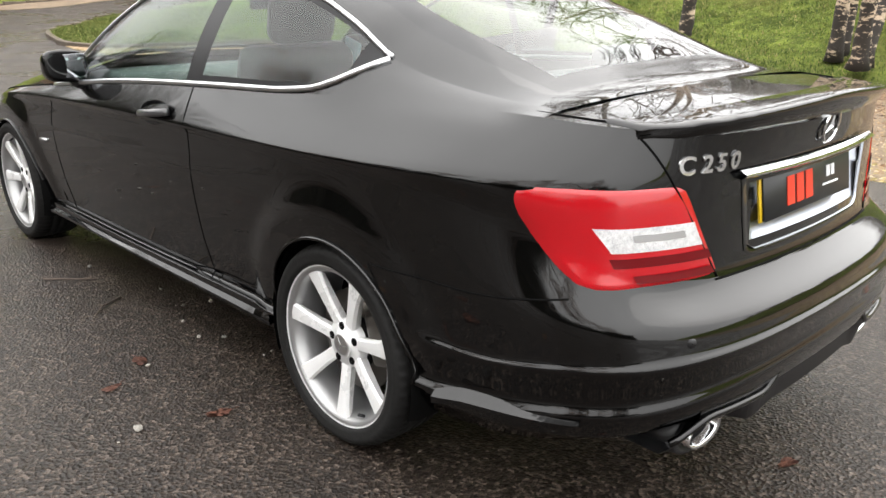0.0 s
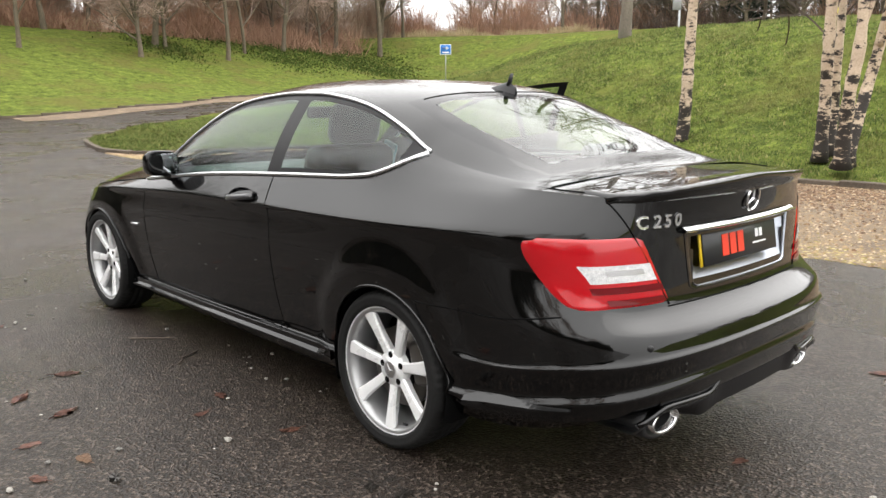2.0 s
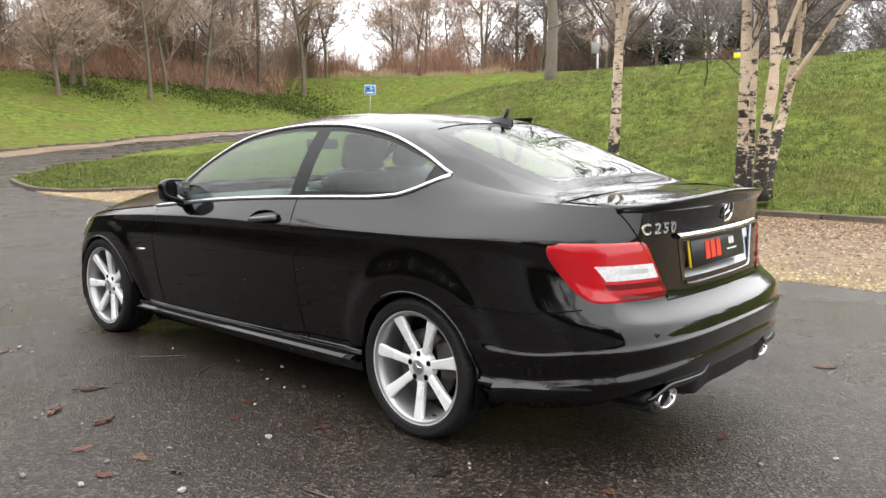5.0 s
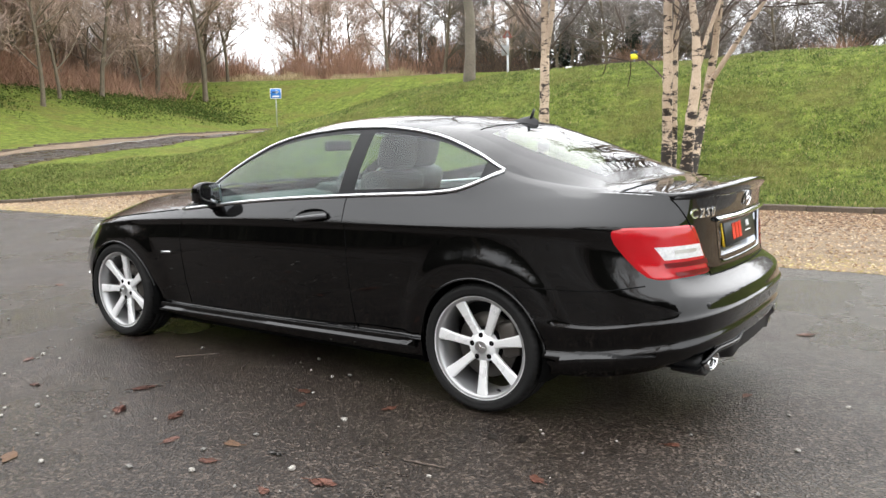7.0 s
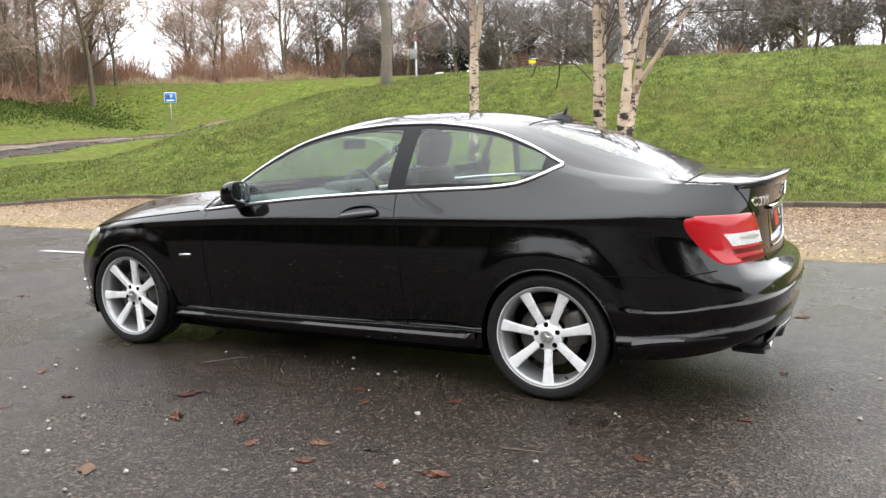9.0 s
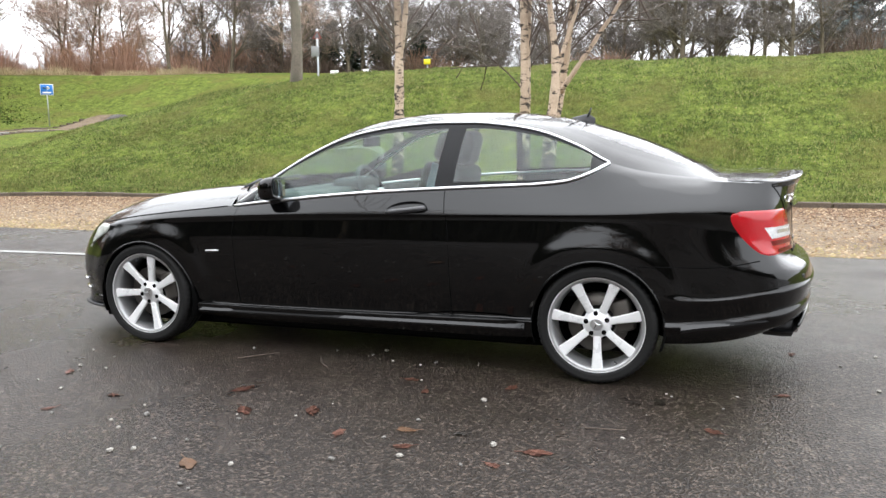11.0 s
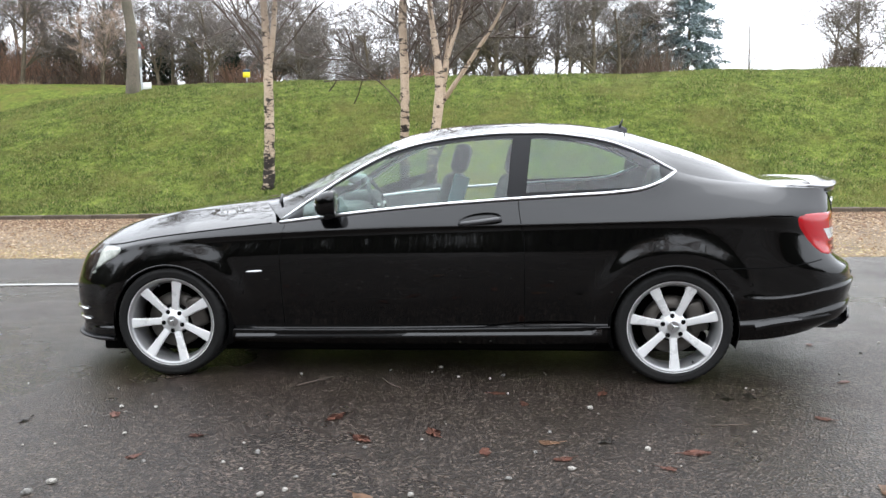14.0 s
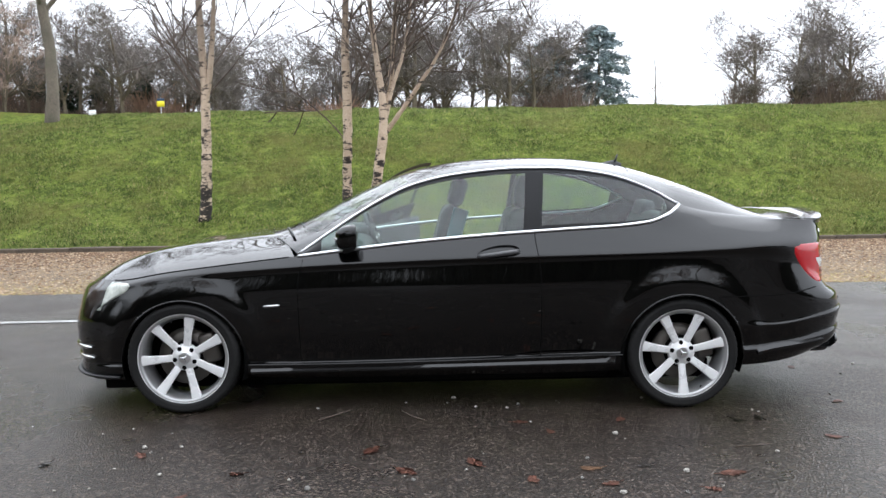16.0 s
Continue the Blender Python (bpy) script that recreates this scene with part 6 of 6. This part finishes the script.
# ---- signs ----
def arrow_sign(x, y, z, face):
    s = tagged(new("road_sign"), "small blue road sign with a white arrow on a grey post", "road sign")
    s.location = (x, y, ground_z_at(x, y))
    dz = z - ground_z_at(x, y)
    s.rotation_euler = (0, 0, face)
    part("post", tube([(0, 0.03, -0.2), (0, 0.03, dz + 0.3)], 0.035, 10), STEEL, s)
    pl = part("panel", box((0.82, 0.02, 0.74), (0, 0, dz), 0.008, 1), WHITE, s, "white-edged blue panel")
    part("field", box((0.75, 0.01, 0.67), (0, -0.012, dz), 0.002, 1), SIGNBLUE, pl)
    bm = bmesh.new()
    vs = [bm.verts.new((a, -0.020, dz + 0.10 + b)) for a, b in ((-0.24, -0.05), (0.02, -0.05), (0.02, -0.15), (0.25, 0.0), (0.02, 0.15), (0.02, 0.05), (-0.24, 0.05))]
    bm.faces.new(vs)
    bmesh.ops.solidify(bm, geom=bm.faces[:], thickness=0.004)
    part("arrow", bm, WHITE, pl, "white arrow", smooth=False)
    part("lettering_bar", box((0.52, 0.004, 0.10), (0, -0.018, dz - 0.20), 0, 1), WHITE, pl, "white bar of small lettering", smooth=False)


arrow_sign(-41.5, 39.8, 4.48, radians(45))
ys = tagged(new("notice_board"), "small blue and yellow notice board on a post", "sign")
ys.location = (-17.65, 50, ground_z_at(-17.65, 50))
dz = 6.32 - ys.location.z
part("post", tube([(0, 0.03, -0.2), (0, 0.03, dz + 0.3)], 0.03, 8), STEEL, ys)
part("yellow_panel", box((0.50, 0.02, 0.36), (0, 0, dz - 0.13), 0.004, 1), SIGNYELLOW, ys, "yellow panel")
part("blue_panel", box((0.50, 0.02, 0.16), (0, 0, dz + 0.14), 0.004, 1), SIGNNAVY, ys, "blue panel")


def warning_sign(x, y, top):
    """A red-edged triangle above a white plate, on a grey post."""
    s = tagged(new("road_sign"), "red-edged triangular road sign over a white plate on a grey post", "road sign")
    s.location = (x, y, ground_z_at(x, y))
    s.rotation_euler = (0, 0, radians(25))
    dz = top - s.location.z
    part("post", tube([(0, 0.03, -0.2), (0, 0.03, dz)], 0.045, 10), STEEL, s)
    for name, r, y0, mt in (("triangle", 0.24, -0.012, SIGNDULL), ("triangle_field", 0.15, -0.024, SIGNPALE)):
        bm = bmesh.new()
        bm.faces.new([bm.verts.new((r * math.cos(radians(a)), y0, dz - 0.30 + r * math.sin(radians(a)))) for a in (90, 210, 330)])
        bmesh.ops.solidify(bm, geom=bm.faces[:], thickness=0.012)
        part(name, bm, mt, s, smooth=False)
    part("plate", box((0.34, 0.02, 0.44), (-0.10, -0.01, dz - 0.95), 0.005, 1), SIGNPALE, s, "white plate")


warning_sign(-14.6, 27.4, 5.75)


def rail_fence(x0, x1, y):
    f = tagged(new("fence"), "low pale rail fence at the crest of the bank", "fence")
    n = 9
    for k in range(n):
        x = x0 + (x1 - x0) * k / (n - 1)
        part("post", box((0.10, 0.10, 1.2), (x, y, ground_z_at(x, y) + 0.35), 0.01, 1), STEEL, f)
    z = ground_z_at((x0 + x1) / 2, y)
    for dz_ in (0.45, 0.85):
        part("rail", box((x1 - x0, 0.05, 0.09), ((x0 + x1) / 2, y + 0.06, z + dz_), 0.01, 1), STEEL, f)


rail_fence(-29.5, -22.5, 44)
for x, y, w in ((-20.6, 46, 0.45), (-22.9, 46, 0.6)):
    b = tagged(new("notice_board"), "small white notice board standing on the crest", "sign")
    b.location = (x, y, ground_z_at(x, y))
    part("post", tube([(0, 0.03, -0.2), (0, 0.03, 5.35 - b.location.z)], 0.03, 8), STEEL, b)
    part("panel", box((w, 0.02, 0.42), (0, 0, 5.30 - b.location.z), 0.004, 1), WHITE, b)


# ---- grass, gravel, leaves and stones ----
def scatter_blades(name, n, x0, x1, y0, y1, tall, wide, label, seed):
    g = np.random.default_rng(seed)
    x = g.uniform(x0, x1, n)
    y = y0(x) + (g.random(n) ** 1.3) * (y1 - y0(x))
    clump = 0.6 * np.sin(1.7 * x + 1.1 * np.sin(2.3 * y)) * np.sin(2.1 * y + 0.8 * np.sin(1.9 * x)) + 0.5 * np.sin(5.1 * x + 1.7 * np.sin(4.3 * y)) * np.sin(6.3 * y + 1.4 * np.sin(3.7 * x))
    keep = (g.random(n) < 0.65 + 0.35 * clump) & on_grass(x, y)
    x, y, clump = x[keep], y[keep], clump[keep]
    n = len(x)
    z = height(x, y) + 0.045
    h = tall * g.uniform(0.4, 1.2, n) * (1 + 0.4 * clump)
    a = g.uniform(-0.47 * np.pi, 0.47 * np.pi, n)
    wv = np.stack([np.cos(a), np.sin(a), 0 * a], -1) * (wide * g.uniform(0.6, 1.4, n))[:, None]
    lean = np.stack([g.normal(0, 0.5, n), g.normal(0, 0.5, n), np.ones(n)], -1) * h[:, None]
    p = np.stack([x, y, z], -1)
    v = np.stack([p - wv, p + wv, p + lean * 0.55 + wv * 0.4 , p + lean], 1).reshape(-1, 3)
    i = np.arange(n) * 4
    ob = bulk(name, v, np.stack([i, i + 1, i + 2, i + 3], 1), BLADES, label, "grass")
    nv = np.stack([0.7 * lean[:, 0] / h, 0.7 * lean[:, 1] / h - 0.15, np.ones(n)], -1)
    nv /= np.linalg.norm(nv, axis=1)[:, None]
    ob.data.normals_split_custom_set_from_vertices(np.repeat(nv, 4, 0))
    return ob


scatter_blades("grass", 330000, -25, 13, kerb_line, 18.5, 0.062, 0.011, "tufty damp grass blades on the bank", 4)
def ivy(name, n, spots_, label, seed):
    """Low ground cover: small leaves in uneven patches."""
    g = np.random.default_rng(seed)
    which = g.integers(0, len(spots_), n)
    c = np.asarray(spots_, float)[which]
    x = c[:, 0] + g.normal(0, 1, n) * c[:, 2] * 1.3
    y = c[:, 1] + g.normal(0, 1, n) * c[:, 2] * 0.8
    keep = far_side(x, y) > 0.6
    x, y = x[keep], y[keep]
    n = len(x)
    p = np.stack([x, y, height(x, y) + 0.05 + g.uniform(0, 0.22, n)], -1)
    u, w = g.normal(0, 1, (n, 3)), g.normal(0, 1, (n, 3))
    u *= 0.085 / np.linalg.norm(u, axis=1)[:, None]
    w *= 0.06 / np.linalg.norm(w, axis=1)[:, None]
    v = np.stack([p - u, p + w, p + u, p - w], 1).reshape(-1, 3)
    i = np.arange(n) * 4
    return bulk(name, v, np.stack([i, i + 1, i + 2, i + 3], 1), IVY, label, "ivy")


ivy("ivy", 14000, [(-51.5, 41.5, 2.2), (-54.5, 39, 2.4), (-57.5, 35, 2.2), (-50.5, 36.5, 2.0), (-54, 33, 2.2), (-49.5, 31, 1.8), (-50.5, 22, 1.6), (-56, 28, 2.2), (-48, 39, 1.6)], "dark green ivy spreading below bare trees", 12)
scatter_blades("grass", 60000, -26, -8, kerb_line, 14.0, 0.050, 0.010, "tufty grass blades on the grass island", 5)


def scatter_chips(name, n, seed, label, material, across, least, most, flat=0.7, category="gravel"):
    """Small angular pieces over the verge; across draws their place from the tarmac (0) to the kerb (1)."""
    g = np.random.default_rng(seed)
    x = g.uniform(-15.3, 9, n)
    lo, hi = tar_edge(x), kerb_line(x)
    f = np.clip(across(g, n), 0, 1)
    y = lo + (hi - lo) * f - 0.02
    s = least + (most - least) * g.random(n) ** 3
    z = height(x, y) + 0.002 + 0.015 * np.minimum(1, 4 * f)
    base = np.array([(1, 0, 0), (0, 1, 0), (-1, 0, 0), (0, -1, 0), (0, 0, flat)], float)
    a = g.uniform(0, 6.28, n)
    ca, sa = np.cos(a)[:, None], np.sin(a)[:, None]
    st = g.uniform(0.6, 1.5, n)[:, None]
    px_ = (base[None, :, 0] * ca - base[None, :, 1] * sa * st) * s[:, None] + x[:, None]
    py_ = (base[None, :, 0] * sa + base[None, :, 1] * ca * st) * s[:, None] + y[:, None]
    pz_ = base[None, :, 2] * s[:, None] + z[:, None]
    i = np.arange(n)[:, None] * 5
    f = np.concatenate([i + np.array([[0, 1, 4]]), i + np.array([[1, 2, 4]]), i + np.array([[2, 3, 4]]), i + np.array([[3, 0, 4]])], 0)
    return bulk(name, np.stack([px_, py_, pz_], -1), f, material, label, category)


scatter_chips("gravel", 60000, 11, "loose tan gravel chips on the verge", CHIPS, lambda g, n: g.random(n), 0.006, 0.026)
scatter_chips("leaf_litter", 48000, 12, "brown leaf litter drifted against the kerb", LITTER, lambda g, n: 1 - 0.26 * np.abs(g.normal(0, 1, n)), 0.012, 0.040, 0.35, "leaf litter")
scatter_chips("moss", 16000, 13, "yellowish moss and grit along the edge of the tarmac", MOSS, lambda g, n: 0.10 * np.abs(g.normal(0, 1, n)), 0.008, 0.026, 0.3, "moss")


# kerb stones along the grass
kerb = tagged(new("kerb"), "low weathered concrete kerb edging the grass", "kerb", kind="structure")
stone_mesh = None


def kerb_run(points, long_, group_parent):
    """Stones end to end along a path, sharing one mesh."""
    global stone_mesh
    if stone_mesh is None:
        bm = box((0.90, 0.13, 0.20), (0, 0, 0), 0.012, 1)
        for v in bm.verts:
            v.co += 0.006 * Vector((noise.noise(v.co * 5), noise.noise(v.co * 7), noise.noise(v.co * 9)))
        stone_mesh = bpy.data.meshes.new("kerb_stone")
        bm.to_mesh(stone_mesh)
        bm.free()
        stone_mesh.materials.append(KERB)
    pts = np.asarray(points, float)
    d = np.concatenate([[0], np.cumsum(np.hypot(*np.diff(pts, axis=0).T))])
    for s in np.arange(0.5 * long_, d[-1], long_ + 0.012):
        x, y = np.interp(s, d, pts[:, 0]), np.interp(s, d, pts[:, 1])
        x2, y2 = np.interp(s + 0.1, d, pts[:, 0]), np.interp(s + 0.1, d, pts[:, 1])
        ob = new("kerb_stone", stone_mesh)
        ob.parent = group_parent
        zz = float(height(x, y)) - 0.005 + random.uniform(-0.012, 0.012)
        ob.matrix_basis = Matrix.Translation((x, y, zz)) @ Matrix.Rotation(math.atan2(y2 - y, x2 - x) + random.uniform(-0.012, 0.012), 4, "Z") @ Matrix.Rotation(random.uniform(-0.03, 0.03), 4, "X")


kx = np.concatenate([np.linspace(-21.3, -14.6, 60), np.linspace(-14.5, -11.8, 80), np.linspace(-11.7, 13, 100)])
kerb_run(np.stack([kx, kerb_line(kx)], 1), 0.90, kerb)
ky = np.linspace(6.5, 34, 120)
kerb_run(np.stack([near_edge(ky), ky], 1), 0.90, kerb)
ky = np.linspace(2, 43.5, 150)
kerb_run(np.stack([far_kerb(ky), ky], 1), 0.90, kerb)


def leaf_mesh(seed, size, lobes):
    rng = random.Random(seed)
    bm = bmesh.new()
    n = 14
    c = bm.verts.new((0, 0, 0.002))
    ring = []
    for k in range(n):
        a = 2 * math.pi * k / n
        r = size * (0.62 + 0.30 * abs(math.cos(a * lobes / 2)) + rng.uniform(-0.12, 0.12))
        ring.append(bm.verts.new((r * math.cos(a) * 1.3, r * math.sin(a) * 0.72, 0.001 + rng.uniform(0, 0.002))))
    for k in range(n):
        bm.faces.new((c, ring[k], ring[(k + 1) % n]))
    sweep(bm, [(size * 1.1, 0, 0.004), (size * 1.8, size * 0.15, 0.006)], 0.0015, 4)
    bmesh.ops.solidify(bm, geom=bm.faces[:], thickness=0.0012)
    return bm


LEAVES = {}
for kind_, mat_, lab in (("red", LEAFRED, "flattened red-brown dead leaf on the tarmac"), ("tan", LEAFTAN, "tan dead leaf on the tarmac"), ("dark", LEAFDARK, "curled wet black leaf on the tarmac")):
    LEAVES[kind_] = []
    for k in range(3):
        me = bpy.data.meshes.new("dead_leaf")
        bm = leaf_mesh(k * 7 + len(kind_), 0.034 + 0.007 * k, 3 + k)
        bm.to_mesh(me)
        bm.free()
        me.materials.append(mat_)
        LEAVES[kind_].append((me, lab))


def lay_leaf(kind_, x, y, k, s=1.0):
    me, lab = LEAVES[kind_][k % 3]
    ob = tagged(new("dead_leaf", me), lab, "leaf", "leaves on the tarmac")
    ob.matrix_basis = Matrix.Translation((x, y, float(height(x, y)) + 0.003)) @ Matrix.Rotation(k * 2.4, 4, "Z")
    ob.scale = (s, s, s * (2.2 if kind_ == "dark" else 1))


for k, (x, y) in enumerate([(-.89, -1.75), (-.14, -1.75), (.41, -1.87), (-1.07, -1.99), (1.28, -1.85), (1.95, -1.40), (.58, -1.24), (-.31, -1.49), (.73, -1.94), (1.14, -2.02), (.17, -1.66), (.98, -1.06), (2.27, -.81), (-3.55, -.04), (-1.39, -1.51), (2.37, -.01), (2.38, 1.38), (.45, -1.08), (-2.1, -2.3), (2.9, -1.7)]):
    lay_leaf("red", x, y, k, (0.95, 1.25, 0.8)[k % 3])
for k, (x, y) in enumerate([(.68, -1.76), (-.02, -2.35), (1.9, -2.2)]):
    lay_leaf("tan", x, y, k, 1.25)
for k, (x, y) in enumerate([(.92, -1.74), (1.59, -1.12), (1.71, -1.08), (-1.8, -1.6)]):
    lay_leaf("dark", x, y, k, 0.85)

STONES = []
for k in range(4):
    bm = bmesh.new()
    bmesh.ops.create_icosphere(bm, subdivisions=2, radius=1)
    for v in bm.verts:
        v.co *= 1 + 0.35 * noise.noise(v.co * 1.4 + Vector((k * 5, 0, 0)))
        v.co.z *= 0.62
    me = bpy.data.meshes.new("stone")
    bm.to_mesh(me)
    bm.free()
    me.materials.append(PEBBLE if k % 2 == 0 else GREYSTONE)
    STONES.append(me)
rng = random.Random(9)
stones = [(.90, -1.29, .016, 0), (-.55, -1.93, .016, 1), (-1.27, -2.26, .018, 2), (-.33, -2.29, .013, 0), (-1.31, -2.36, .02, 1), (-1.0, -2.04, .011, 3), (-1.23, -1.74, .011, 0), (-1.23, -1.41, .010, 0), (.62, -1.87, .011, 1), (.11, -.61, .012, 2),
          (.47, -.75, .012, 1), (.76, -2.04, .015, 2), (1.09, -1.82, .017, 2), (.51, -2.15, .014, 1), (.15, -2.31, .013, 0), (2.72, -.61, .012, 0), (-.65, -.83, .012, 1), (2.81, .05, .012, 2), (.40, -.82, .010, 0), (1.73, -.94, .008, 0), (2.6, -.2, .01, 1)]
for k in range(120):
    x, y = rng.uniform(-4.5, 4.0), rng.uniform(-3.0, -0.6)
    stones.append((x, y, rng.uniform(0.004, 0.010) if k % 7 else rng.uniform(0.010, 0.015), rng.randint(0, 3)))
for k, (x, y, s, i) in enumerate(stones):
    ob = tagged(new("stone", STONES[i]), ("pale" if i % 2 == 0 else "grey") + " loose stone lying on the tarmac", "stone", "stones on the tarmac")
    ob.matrix_basis = Matrix.Translation((x, y, float(height(x, y)) + s * 0.45)) @ Matrix.Rotation(k * 1.7, 4, "Z")
    ob.scale = (s, s * 0.8, s)
for k, pts in enumerate(([(-.18, -.88), (-.13, -.98), (-0.06, -1.04)], [(-.62, -1.05), (-.50, -.92), (-.46, -.86)], [(1.42, -1.52), (1.60, -1.50)])):
    tw = part("twig", tube([(x, y, float(height(x, y)) + 0.005 + 0.003 * (j % 2)) for j, (x, y) in enumerate(pts)], [0.004] * (len(pts) - 1) + [0.002], 5), DARKTWIG)
    tagged(tw, "thin dead twig lying on the tarmac", "twig", "twigs on the tarmac")
